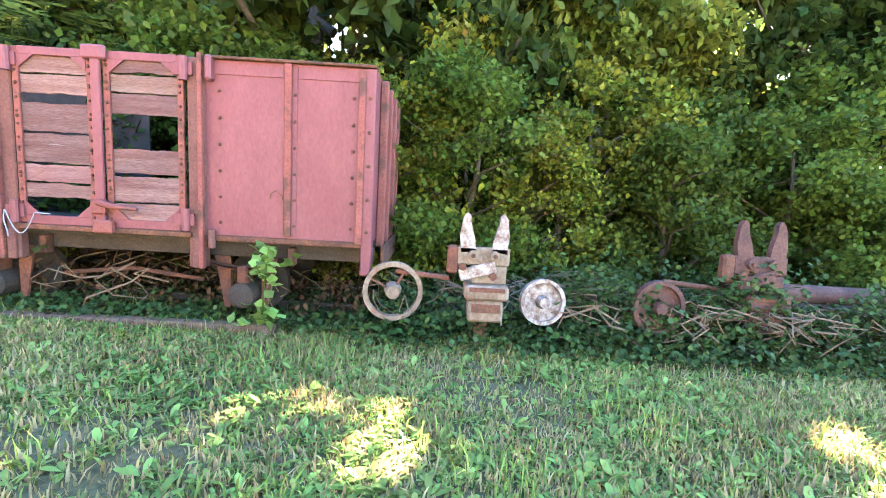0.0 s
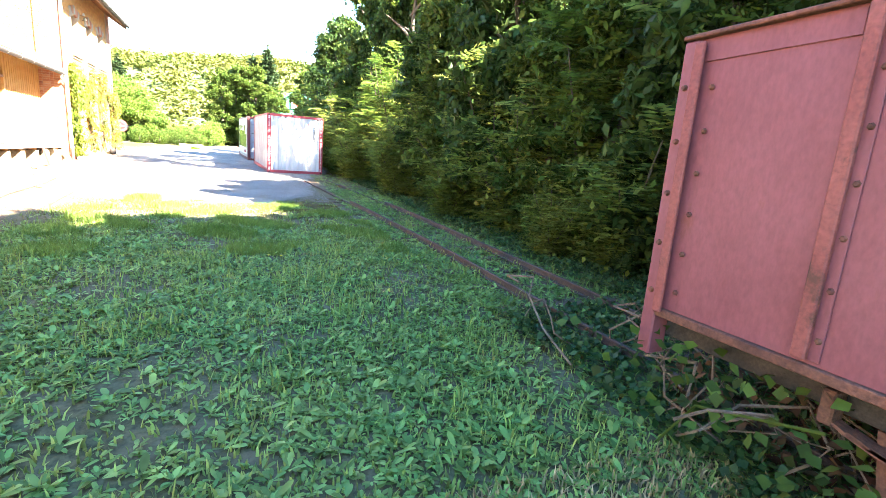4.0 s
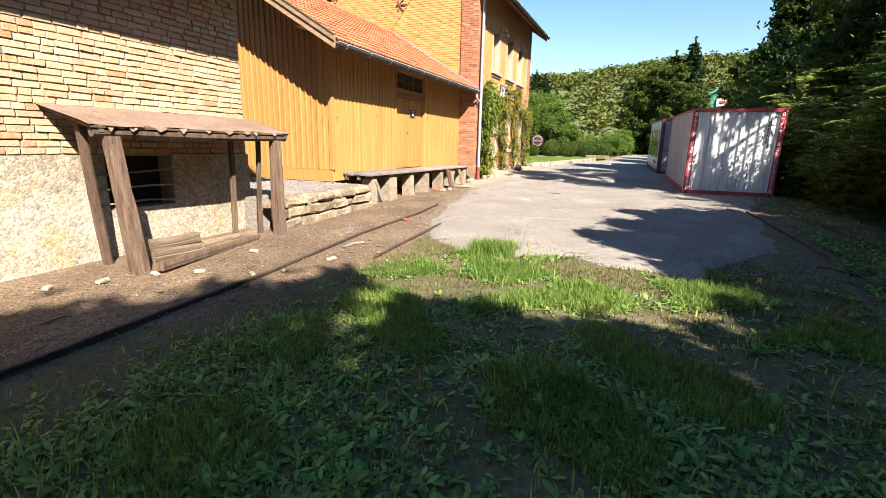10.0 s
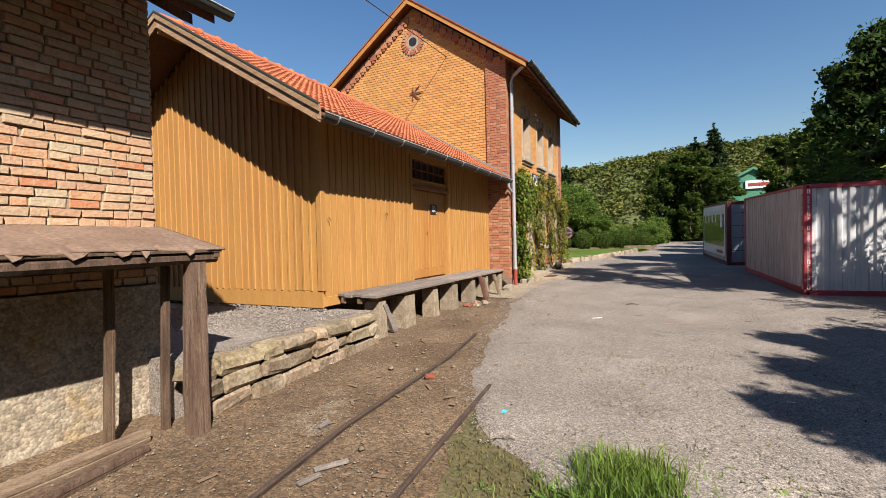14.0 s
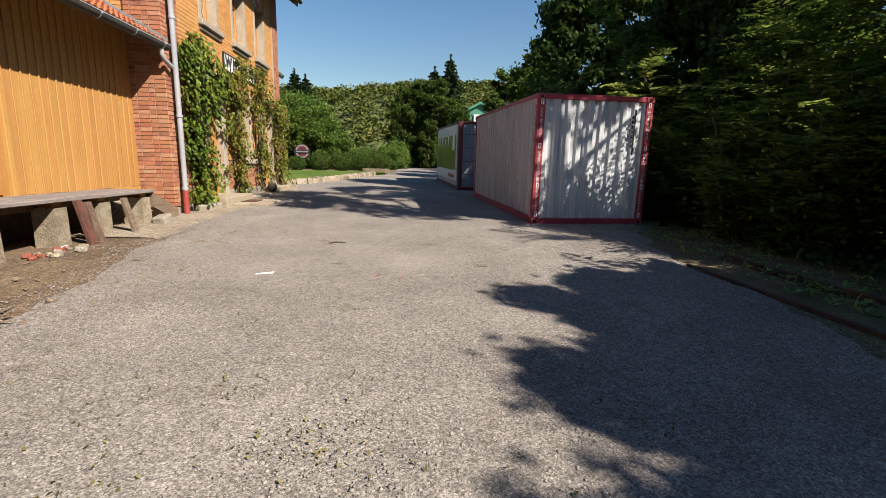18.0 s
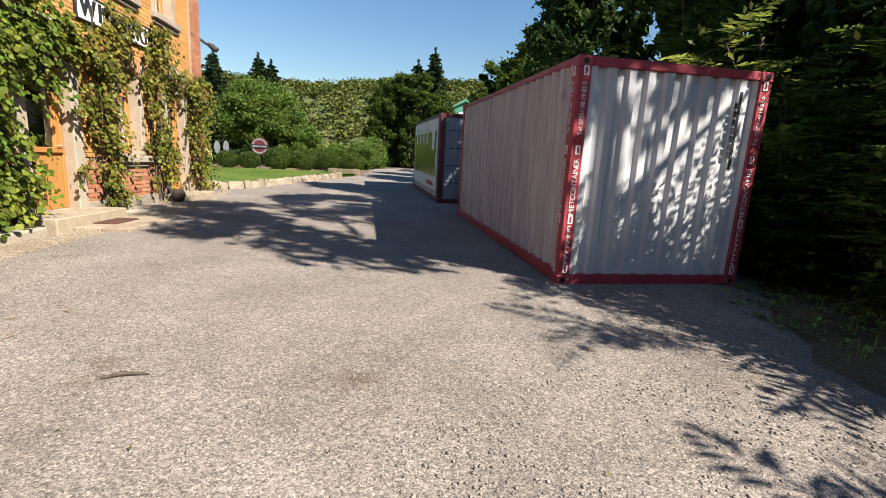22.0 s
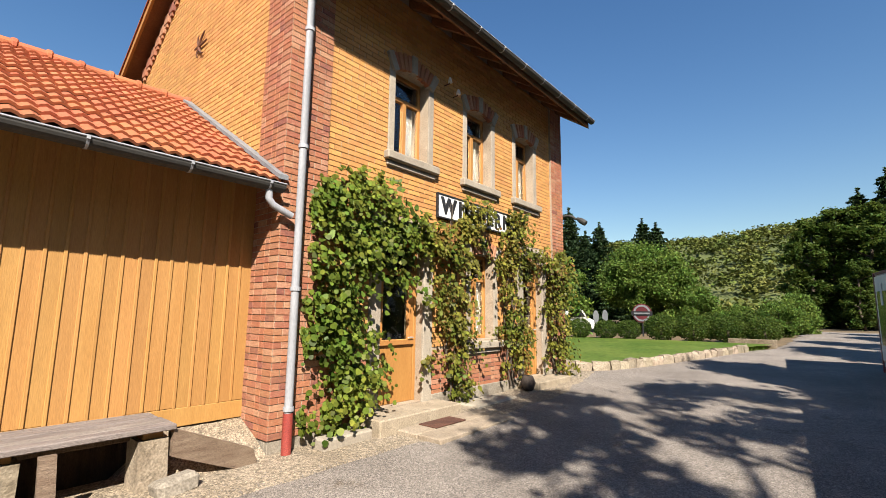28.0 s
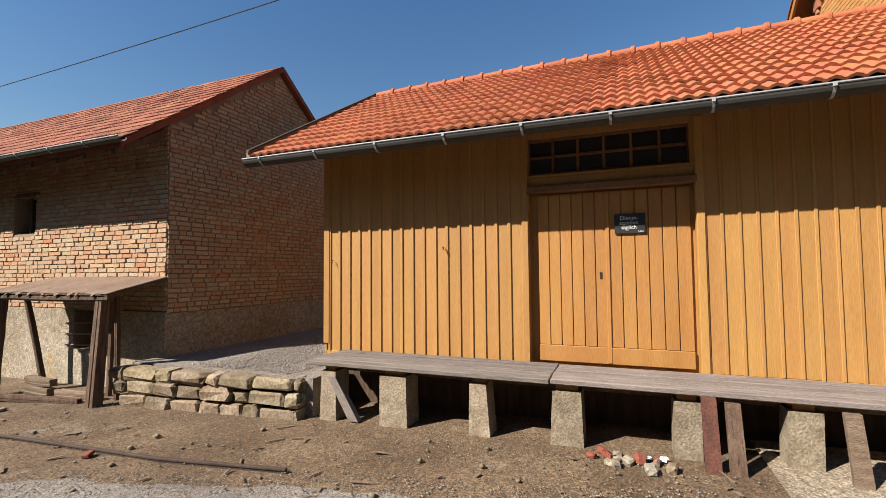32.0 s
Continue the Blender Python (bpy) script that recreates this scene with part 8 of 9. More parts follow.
vine(5.0, 5.8, 0.3, 3.8, [(5.35, 3.72, 0.42, 0.36, 0.34), (5.45, 3.55, 0.35, 0.3, 0.3), (5.22, 3.78, 0.22, 0.24, 0.36), (5.1, 3.25, 0.45, 0.35, 0.3), (5.3, 2.8, 0.42, 0.36, 0.28), (5.1, 2.3, 0.38, 0.4, 0.26), (5.2, 1.75, 0.36, 0.4, 0.26), (5.3, 1.2, 0.42, 0.34, 0.3), (5.35, 0.75, 0.36, 0.28, 0.28), (5.9, 3.0, 0.42, 0.3, 0.28), (5.75, 1.3, 0.3, 0.22, 0.22)], 73, "thinning yellow-green grapevine between window and door")
vine(6.8, 7.8, 0.3, 3.3, [(7.1, 3.0, 0.55, 0.36, 0.32), (7.3, 2.6, 0.5, 0.36, 0.32), (7.35, 2.1, 0.46, 0.36, 0.3), (7.25, 1.6, 0.46, 0.36, 0.3), (7.3, 1.15, 0.44, 0.32, 0.3), (7.4, 0.7, 0.42, 0.3, 0.3), (6.6, 3.05, 0.4, 0.3, 0.28), (7.7, 2.9, 0.3, 0.4, 0.3), (7.75, 0.4, 0.4, 0.2, 0.3)], 74, "yellow-green grapevine at the far station corner")

# ---------------------------------------------------------------- grass and weeds
def bare(x, y):
    return 0.5 + 0.5 * (np.sin(x * 1.9 + 1.3 * np.sin(y * 0.8)) * np.cos(y * 1.4 + 0.7 * np.sin(x * 1.1)))


def grass_field(name, n, x0, x1, y0, y1, h, keep, label, seed, width=0.006, blade=None):
    rg = np.random.default_rng(seed)
    x, y = x0 + (x1 - x0) * rg.random(n), y0 + (y1 - y0) * rg.random(n)
    k = keep(x, y) > rg.random(n)
    x, y = x[k], y[k]
    n = len(x)
    hh = h * (0.45 + 0.9 * rg.random(n))
    a = rg.random(n) * 6.283
    b = np.stack([x, y, gz(y) - 0.03], 1)
    sd = np.stack([np.cos(a), np.sin(a), 0 * a], 1) * (width * (0.7 + 0.8 * rg.random(n)))[:, None]
    ln = np.stack([-np.sin(a), np.cos(a), 0 * a], 1) * (rg.normal(size=n) * 0.3)[:, None] + rg.normal(size=(n, 3)) * [0.16, 0.16, 0]
    m1 = b + ln * 0.45 * hh[:, None] + np.stack([0 * x, 0 * x, hh * 0.62], 1)
    tp = b + ln * 1.35 * hh[:, None] + np.stack([0 * x, 0 * x, hh], 1)
    v = np.stack([b - sd, b + sd, m1 + sd * 0.75, m1 - sd * 0.75, tp], 1).reshape(-1, 3)
    i = np.arange(n)[:, None] * 5
    f_ = np.concatenate([i + [0, 1, 2], i + [0, 2, 3], i + [3, 2, 4]], 1).reshape(-1, 3)
    return solo(name, raw_mesh(name, v, f_), blade or M_GRASS, label, "grass", kind="stuff")


def lawn_keep(x, y):
    edge = np.clip((x - np.interp(y, [-30, -16, -12, -10.6], [2.2, 2.3, 2.9, 3.4])) * 1.1, 0, 1) * np.clip((-10.5 + 0.25 * np.sin(x * 3) - y) * 1.3, 0, 1)
    tuft = np.sin(x * 2.6 + 1.1 * np.sin(y * 2.2)) * np.sin(y * 2.9 + 0.8 * np.sin(x * 3.1) + 1) > 0.0
    thin = 1 - np.clip((y + 15.5) / 2.2, 0, 1) * np.where(tuft, 0.15, 0.93)
    return edge * thin * np.clip(1.35 - 1.25 * bare(x, y) ** 2, np.where(y < -16, 0.34, 0.14), 1)


grass_field("grass", 110000, 2.2, 9.0, -33, -10.3, 0.058, lawn_keep, "short mown grass of the lawn", 1, 0.0075)
grass_field("straw", 110000, 2.2, 9.0, -33, -21.5, 0.07, lambda x, y: np.clip(lawn_keep(x, y) * (0.35 + bare(x * 1.3 + 1, y * 1.5)), 0, 1), "dry straw-coloured blades among the lawn grass", 6, 0.006, M_STRAW)
grass_field("grass", 26000, 2.4, 9.5, -30, -10.3, 0.15, lambda x, y: lawn_keep(x, y) * (bare(x * 1.7 + 3, y * 1.9) < 0.32), "longer tufts of grass in the lawn", 2, 0.005)
grass_field("grass", 9000, 3.6, 4.9, -11.8, -10.6, 0.16, lambda x, y: np.clip(1.3 - np.hypot((x - 4.12) / 0.34, (y + 10.98) / 0.34), 0, 1), "tall bright grass clump at the lawn edge", 3, 0.005, M_GARDEN_GRASS)
def tufts(x, y):
    m = np.sin(x * 2.6 + 1.1 * np.sin(y * 2.2)) * np.sin(y * 2.9 + 0.8 * np.sin(x * 3.1) + 1)
    return np.clip(m * 3 - 0.25, 0, 1) * np.clip((x - 3.0) * 1.2, 0, 1) * np.clip((-10.9 - y) * 1.5, 0, 1)


grass_field("grass", 120000, 2.8, 8.6, -16.5, -10.8, 0.10, tufts, "thick green tufts at the sunny lawn edge", 5, 0.0035, M_GARDEN_GRASS)
grass_field("grass", 14000, 8.9, 11.6, -24, -1, 0.12, lambda x, y: np.where(y > -7.5, 0.12, 0.55), "thin grass between the rails", 4, 0.005)


def weeds(name, n, x0, x1, y0, y1, keep, label, seed, size):
    """Flat rosettes of broad leaves."""
    rg = np.random.default_rng(seed)
    x, y = x0 + (x1 - x0) * rg.random(n), y0 + (y1 - y0) * rg.random(n)
    k = keep(x, y) > rg.random(n)
    x, y = x[k], y[k]
    per = 6
    x, y = np.repeat(x, per), np.repeat(y, per)
    a = rg.random(len(x)) * 6.283
    s = size * (0.6 + 0.8 * rg.random(len(x)))
    tilt = 0.1 + 0.55 * rg.random(len(x))
    d = np.stack([np.cos(a) * np.cos(tilt), np.sin(a) * np.cos(tilt), np.sin(tilt)], 1)
    w = np.stack([-np.sin(a), np.cos(a), 0 * a], 1)
    b = np.stack([x, y, gz(y) - 0.015], 1) + d * 0.01
    S = s[:, None]
    v = np.stack([b, b + d * S * 0.45 + w * S * 0.17, b + d * S * 0.8 + w * S * 0.15 - [0, 0, 0.004], b + d * S - [0, 0, 0.012], b + d * S * 0.8 - w * S * 0.15 - [0, 0, 0.004], b + d * S * 0.45 - w * S * 0.17], 1).reshape(-1, 3)
    f_ = np.arange(len(x))[:, None] * 6 + np.arange(6)[None]
    return solo(name, raw_mesh(name, v, f_), M_WEED, label, "weeds", kind="stuff")


weeds("weeds", 23000, 2.6, 9.0, -33, -10.5, lawn_keep, "clover, dandelion and plantain leaves in the lawn", 11, 0.06)
weeds("weeds", 2600, 3, 8.8, -29, -11.5, lawn_keep, "large dandelion rosettes in the lawn", 12, 0.095)
weeds("weeds", 5200, 3, 8.8, -30, -11.5, lambda x, y: lawn_keep(x, y) * (bare(x * 0.9 + 2, y * 1.1) < 0.5), "upright plantain leaves standing in clumps", 14, 0.08)
weeds("weeds", 8500, 8.6, 12.2, -22, -0.5, lambda x, y: np.where(x > np.interp(y, [-10, -9, -3], [8.6, 8.8, 8.95]), np.where(y > -7.5, 0.2, 0.8), 0.0), "ground weeds along the rails", 13, 0.085)
for k, (x, y) in enumerate(((6.45, -16.9), (6.6, -16.95), (4.1, -23.2), (3.6, -24.0))):
    fl = thing("dandelion", (x, y, float(gz(y))), "yellow dandelion flower in the lawn", "flower", "dandelions")
    part("stalk", Solid().tube([(0, 0, 0), (0.005, 0, 0.09)], 0.002, 4), M_WEED, fl)
    part("bloom", Solid().tube([(0.005, 0, 0.088), (0.005, 0, 0.094), (0.005, 0, 0.1)], [0.008, 0.018, 0.012], 10), mat("dandelion_yellow", (0.495, 0.363, 0.013), (0.528, 0.396, 0.02), 5, 0.8, 0, 20) if k == 0 else bpy.data.materials["dandelion_yellow"], fl)

# ---------------------------------------------------------------- loose stones and litter
def stones(name, n, place, size, mt, label, seed):
    rg = np.random.default_rng(seed)
    base = np.array([(1, 0, 0), (-1, 0, 0), (0, 1, 0), (0, -1, 0), (0, 0, 1), (0, 0, -1)], float)
    fc = np.array([(0, 2, 4), (2, 1, 4), (1, 3, 4), (3, 0, 4), (2, 0, 5), (1, 2, 5), (3, 1, 5), (0, 3, 5)])
    x, y = place(rg, n)
    s = size * (0.5 + 1.0 * rg.random(n) ** 2)
    v = base[None] * (0.6 + 0.8 * rg.random((n, 6, 1))) * s[:, None, None] * [1, 1, 0.6]
    a = rg.random(n) * 6.283
    c, q = np.cos(a)[:, None], np.sin(a)[:, None]
    v = np.stack([v[..., 0] * c - v[..., 1] * q, v[..., 0] * q + v[..., 1] * c, v[..., 2]], -1)
    v += np.stack([x, y, gz(y) + 0.012 + s * 0.15], 1)[:, None]
    f_ = (np.arange(n)[:, None, None] * 6 + fc[None]).reshape(-1, 3)
    return solo(name, raw_mesh(name, v.reshape(-1, 3), f_), mt, label, "stones", kind="stuff")


def in_yard(rg, n):
    y = -10.8 + 14.5 * rg.random(n)
    l = np.array([yard_left(q) for q in y])
    return l + (8.4 - l) * rg.random(n), y


stones("gravel_stones", 65000, in_yard, 0.009, M_STONES, "loose grey gravel on the yard", 21)
stones("gravel_stones", 4500, lambda rg, n: (0.2 + 2.6 * rg.random(n), -16 + 14.5 * rg.random(n)), 0.0095, M_CHIPS, "pale stone chips scattered over the earth strip", 22)
stones("gravel_stones", 60, lambda rg, n: (0.3 + 2.2 * rg.random(n), -15.5 + 14 * rg.random(n)), 0.032, M_WALLSTONE, "larger broken stones on the earth strip", 23)
stones("gravel_stones", 9000, lambda rg, n: (-3.8 + 3.7 * rg.random(n), -11.3 + 2.95 * rg.random(n)), 0.016, M_STONES, "gravel on the terrace", 24).location.z = 0.33 + 0.2
chips = Solid()
for k in range(90):
    x, y = 0.3 + 2.4 * rr.random(), -15.5 + 13.5 * rr.random()
    a = rr.random() * 6.28
    l = 0.03 + 0.10 * rr.random() ** 3
    chips.obox(Matrix.Translation((x, y, float(gz(y)) + 0.012)) @ pose(0, 0, 0, rr.normal() * 6, rr.normal() * 6, math.degrees(a)), (l, 0.008 + 0.012 * rr.random(), 0.004))
solo("wood_chips", chips, M_TIMBER, "splinters of dry wood and twigs on the earth", "litter", kind="stuff")
M_OLIVE = mat("olive_weeds", (0.075, 0.072, 0.022), (0.16, 0.14, 0.05), 1.5, 0.8, 0.0, 8, vary=0.45, island=True, through_light=0.25, spec=0.12, stain=(0.16, 0.075, 0.035), stain_scale=2.2, stain_at=0.58)
grass_field("dry_grass", 62000, 2.75, 8.4, -15.5, -9.9, 0.04, lambda x, y: (0.75 * np.clip(1 - np.abs(y + 11.6) / 1.9, 0, 1) + 0.10) * (0.35 + 0.65 * (np.sin(x * 3.3 + y * 2) * np.sin(x * 1.7 - y * 4.1) > -0.25)), "low olive and brown weeds at the lawn edge", 31, 0.005, M_OLIVE)
grass_field("dry_grass", 8000, 0.2, 2.6, -16, -9, 0.018, lambda x, y: 0.35 + 0 * x, "dry litter of grass on the earth strip", 32, 0.004, M_OLIVE)
grass_field("dry_straw", 9000, -0.35, 1.6, -17.5, -13.9, 0.025, lambda x, y: np.clip(1.1 - (x + 0.3) / 1.7, 0, 1) * 0.8, "pale straw lying along the foot of the barn", 33, 0.005).data.materials[0] = mat("pale_straw", (0.224, 0.178, 0.086), (0.317, 0.264, 0.145), 1.0, 0.9, 0, 8, vary=0.3, island=True)
for k, (x, y) in enumerate(((0.86, -14.05), (1.25, -13.75), (0.62, -14.5), (1.9, -13.55), (1.05, -12.7), (2.3, -12.55), (0.35, -14.9))):
    solo("limestone_piece", Solid().obox(Matrix.Translation((x, y, float(gz(y)) + 0.02)) @ pose(0, 0, 0, 9 * math.sin(k), 7 * math.cos(k), k * 50), (0.05 + 0.012 * (k % 3), 0.032, 0.022), 0.012), M_PLASTER, "pale broken limestone piece on the earth", "stone", "stones along the barn")
grass_field("dry_thatch", 60000, 2.6, 9.0, -33, -24, 0.042, lambda x, y: 0.22 + 0.75 * (bare(x * 1.3 + 1, y * 1.2) > 0.5), "dry straw-coloured thatch between the green of the lawn", 34, 0.006).data.materials[0] = M_STRAW
tile_bit = Solid().obox(Matrix.Translation((1.79, -9.46, float(gz(-9.46)) + 0.03)) @ pose(0, 0, 0, 8, 5, 30), (0.06, 0.038, 0.02), 0.008)
solo("brick_piece", tile_bit, M_TILE_OLD, "broken piece of red brick beside the rail", "brick")
for k, (x, y, sx) in enumerate(((3.08, -6.6, 0.09), (4.56, -6.95, 0.16), (3.70, -3.34, 0.10), (3.85, -4.67, 0.08), (5.57, -4.62, 0.06), (5.63, -4.83, 0.11), (4.3, -7.6, 0.15), (4.7, -8.3, 0.14), (3.9, -6.1, 0.1), (4.26, -6.07, 0.16), (4.24, -6.39, 0.17), (2.85, -4.72, 0.08), (3.72, -4.75, 0.07), (4.82, -5.08, 0.05), (5.2, -7.6, 0.12), (6.4, -9.6, 0.2), (3.4, -8.6, 0.14))):
    tf = grass_field("weed_tuft", 420, x - sx, x + sx, y - sx * 0.8, y + sx * 0.8, 0.032, lambda a, b: 0.9 + 0 * a, "small flat tuft of weeds in the gravel", 40 + k, 0.003)
    if k % 3 != 1:
        tf.data.materials[0] = M_STRAW

rl = np.random.default_rng(63)
cen = np.stack([2.9 + 3.2 * rl.random(46), -10.6 + 3.0 * rl.random(46)], 1)
q = np.repeat(cen, 16, 0) + rl.normal(size=(46 * 16, 2)) * [0.13, 0.10]
q = np.concatenate([q, np.stack([2.8 + 4.0 * rl.random(160), -10.6 + 7.0 * rl.random(160)], 1)])
solo("leaf_litter", leaf_mesh("leaf_litter", np.stack([q[:, 0], q[:, 1], gz(q[:, 1]) + 0.024 + 0.006 * rl.random(len(q))], 1), 0.021 * (0.5 + rl.random(len(q))), rl, up=2.5, wide=0.6), M_OLIVE, "scattered dry brown leaf bits on the gravel", "litter", kind="stuff")
M_MOSS = mat("olive_moss", (0.07, 0.062, 0.02), (0.13, 0.115, 0.035), 6, 0.95, 0.4, 40, vary=0.3, island=True, amount=0.4)
for k, (x, y, sx, sy) in enumerate(((4.28, -6.37, 0.10, 0.06), (4.20, -6.26, 0.05, 0.05), (4.29, -6.07, 0.13, 0.05), (5.65, -4.77, 0.07, 0.03), (3.86, -4.66, 0.08, 0.03), (3.90, -7.76, 0.12, 0.07), (4.62, -8.05, 0.16, 0.06))):
    grass_field("moss_patch", 700, x - 1.5 * sx, x + 1.5 * sx, y - 1.5 * sy, y + 1.5 * sy, 0.045, lambda a, b: np.clip(1.5 - np.hypot((a - x) / sx, (b - y) / sy), 0, 1), "flat olive patch of moss and weeds in the gravel", 70 + k, 0.004).data.materials[0] = M_MOSS
solo("twig", Solid().tube([(3.55, -3.36, float(gz(-3.36)) + 0.02), (3.66, -3.33, float(gz(-3.33)) + 0.035), (3.80, -3.31, float(gz(-3.3)) + 0.02)], [0.012, 0.014, 0.006], 6), M_BARK, "dark broken twig lying on the gravel", "twig")
solo("paper_scrap", Solid().prism([(3.06, -5.19, float(gz(-5.2)) + 0.016), (3.24, -5.16, float(gz(-5.2)) + 0.02), (3.25, -5.12, float(gz(-5.2)) + 0.03), (3.10, -5.14, float(gz(-5.2)) + 0.018)], (0, 0, 0.004)), M_WHITE, "pale torn scrap of paper on the gravel", "litter")
M_SPRAY = mat("orange_spray_paint", (0.277, 0.079, 0.033), (0.343, 0.112, 0.053), 30, 0.9, 0.3, 90, amount=0.4)
for k, (x, y) in enumerate(((4.40, -5.25), (4.66, -5.32))):
    mk = Solid()
    for q in range(7):
        mk.obox(Matrix.Translation((x + rr.normal() * 0.012, y + rr.normal() * 0.014, float(gz(y)) + 0.022)) @ pose(0, 0, 0, rr.normal() * 9, rr.normal() * 9, rr.random() * 180), (0.009, 0.006, 0.004), 0.0015)
    solo("sprayed_pebbles", mk, M_SPRAY, "pebbles sprayed with orange marking paint", "paint mark", "orange paint marks on the gravel")
M_SCRAP = mat("turquoise_foil", (0.033, 0.277, 0.343), (0.059, 0.343, 0.409), 20, 0.4, 0.2, 40)
solo("foil_scrap", Solid().prism([(2.93, -10.17, float(gz(-10)) + 0.012), (2.97, -10.16, float(gz(-10)) + 0.012), (2.985, -10.12, float(gz(-10)) + 0.02), (2.94, -10.13, float(gz(-10)) + 0.026)], (0.003, 0.0, 0.006)), M_SCRAP, "crumpled turquoise foil scrap on the gravel", "litter")
for k, (x, y, l) in enumerate(((2.07, -11.6, 0.13), (2.05, -11.82, 0.09), (1.51, -11.03, 0.07))):
    solo("splintered_board", Solid().obox(Matrix.Translation((x, y, float(gz(y)) + 0.02)) @ pose(0, 0, 0, 2, 3, -38 + 20 * k), (0.022, l, 0.012), 0.004), M_GREYWOOD, "short splintered piece of board beside the rail", "board", "splinters beside the rail")

# pale rubble bank at the shed corner
v, f = grid_sheet(-0.80, 0.30, -1.75, -0.32, 0.07, lambda x, y: gz(y) - 0.03 + 0.40 * np.clip((-0.05 - x) / 0.75, 0, 1) ** 0.8 * np.clip((y + 1.75) / 0.5, 0, 1) + 0.015 * bumps(x * 3, y * 3, 2.0))
solo("rubble_bank", raw_mesh("rubble_bank", v, f), bpy.data.materials["sandy_strip"], "pale sandy bank of rubble below the shed corner", "ground", kind="structure")
# rubble before the platform
s = Solid().obox(Matrix.Translation((0.16, -1.42, float(gz(-1.42)) + 0.06)) @ pose(0, 0, 0, 3, -4, 8), (0.13, 0.2, 0.09), 0.04)
s.v = [tuple(Vector(q) + Vector(rr.normal(size=3) * 0.008)) for q in s.v]
solo("rubble_block", s, M_CONC, "rough block of stone lying below the ramp board", "stone")
for k in range(12):
    x, y, z = 0.08 + 0.35 * rr.random(), -4.5 + 0.75 * rr.random(), 0.03 + 0.02 * rr.random()
    s = Solid().obox(Matrix.Translation((x, y, float(gz(y)) + z * 0.7)) @ pose(0, 0, 0, rr.normal() * 12, rr.normal() * 12, rr.random() * 180), (z * 1.3, z, z * 0.75), z * 0.35)
    s.v = [tuple(Vector(q) + Vector(rr.normal(size=3) * 0.004)) for q in s.v]
    solo("rubble_stone", s, (M_WALLSTONE, M_TILE_OLD, M_CONC)[k % 3], "broken stone or brick in the rubble by the piers", "stone", "rubble by the platform piers")
for k, mt_ in enumerate((M_WHITE, M_REDPIPE, M_WHITE)):
    y = -3.98 + 0.06 * k
    s = Solid().obox(Matrix.Translation((0.14 + 0.03 * (k % 2), y, float(gz(y)) + 0.028)) @ pose(0, 0, 0, 20 * k, -15, 35 * k), (0.032, 0.024, 0.012), 0.008)
    s.v = [tuple(Vector(q) + Vector(rr.normal(size=3) * 0.007)) for q in s.v]
    solo("crumpled_wrapper", s, mt_, "crumpled red and white wrapper in the rubble", "litter", "wrappers by the piers")

# ---------------------------------------------------------------- garden and distance
gwall = thing("garden_wall", (0, 0, 0), "low garden edging of pale rough stones", "wall")
P_ = [(-1.5, 9.15), (-0.35, 8.95), (0.4, 9.4), (1.0, 11.0), (1.6, 13.2), (2.2, 15.6), (2.6, 17.4)]
for (ax, ay), (bx, by) in zip(P_, P_[1:]):
    d = math.hypot(bx - ax, by - ay)
    n = max(1, round(d / (0.32 + 0.22 * rr.random())))
    for k in range(n):
        t = (k + 0.5) / n
        x, y = ax + (bx - ax) * t, ay + (by - ay) * t
        m = Matrix.Translation((x, y, float(gz(y)) + 0.1)) @ pose(0, 0, 0, rr.normal() * 3, rr.normal() * 3, math.degrees(math.atan2(-(bx - ax), by - ay)) + rr.normal() * 4)
        L2, H2, W2 = d / n / 2 - 0.008, 0.13 + 0.035 * rr.random(), 0.12
        prof = [(-W2, -0.16), (W2, -0.16), (W2 * (0.9 + 0.1 * rr.random()), H2 * 0.5), (W2 * 0.6, H2), (-W2 * 0.5, H2 * (0.85 + 0.2 * rr.random())), (-W2, H2 * 0.45)]
        st = Solid()
        st.prism([m @ Vector((a_, -L2, c_)) for a_, c_ in prof], m.to_3x3() @ Vector((0, 2 * L2, 0)))
        st.v = [tuple(Vector(q_) + Vector(rr.normal(size=3) * 0.018)) for q_ in st.v]
        part("stone", st, M_EDGESTONE, gwall)
solo("bed_kerb", Solid().box(1.7, 3.4, 19.6, 19.85, float(gz(19.6)) - 0.1, float(gz(19.6)) + 0.32, 0.02), M_WALLSTONE, "dark kerb of a raised bed", "kerb")
v, f = strip(0, 8, lambda y: -14.0, lambda y: float(np.interp(y, [9, 9.5, 13.2, 17.4, 19.6], [-0.4, 0.3, 1.5, 2.5, 3.3])), np.arange(9.05, 19.6, 0.3), 0.14)
solo("garden_lawn", raw_mesh("garden_lawn", v, f), M_GARDEN_GRASS, "raised garden lawn behind the stone edging", "lawn", kind="structure")
grass_field("grass", 30000, -6, 3.3, 9.1, 19.6, 0.13, lambda x, y: (x < np.interp(y, [9, 9.5, 13.2, 17.4, 19.6], [-0.5, 0.2, 1.4, 2.4, 3.2])) * 1.0, "bright grass of the garden", 51, 0.012, M_GARDEN_GRASS)
ball = thing("box_ball", (0, 0, 0), "clipped round box shrub in the garden", "shrub", "box balls in the garden")
q = rr.normal(size=(2600, 3))
q /= np.linalg.norm(q, axis=1, keepdims=True)
q = q * (1 - 0.25 * rr.random((2600, 1))) * [0.62, 0.62, 0.5] + [0, 0, 0.46]
part("leaves", leaf_mesh("leaves", q, 0.085, rr), M_LEAF_MID, ball)
part("stem", Solid().tube([(0, 0, 0), (0, 0, 0.4)], 0.04, 6), M_BARK, ball)
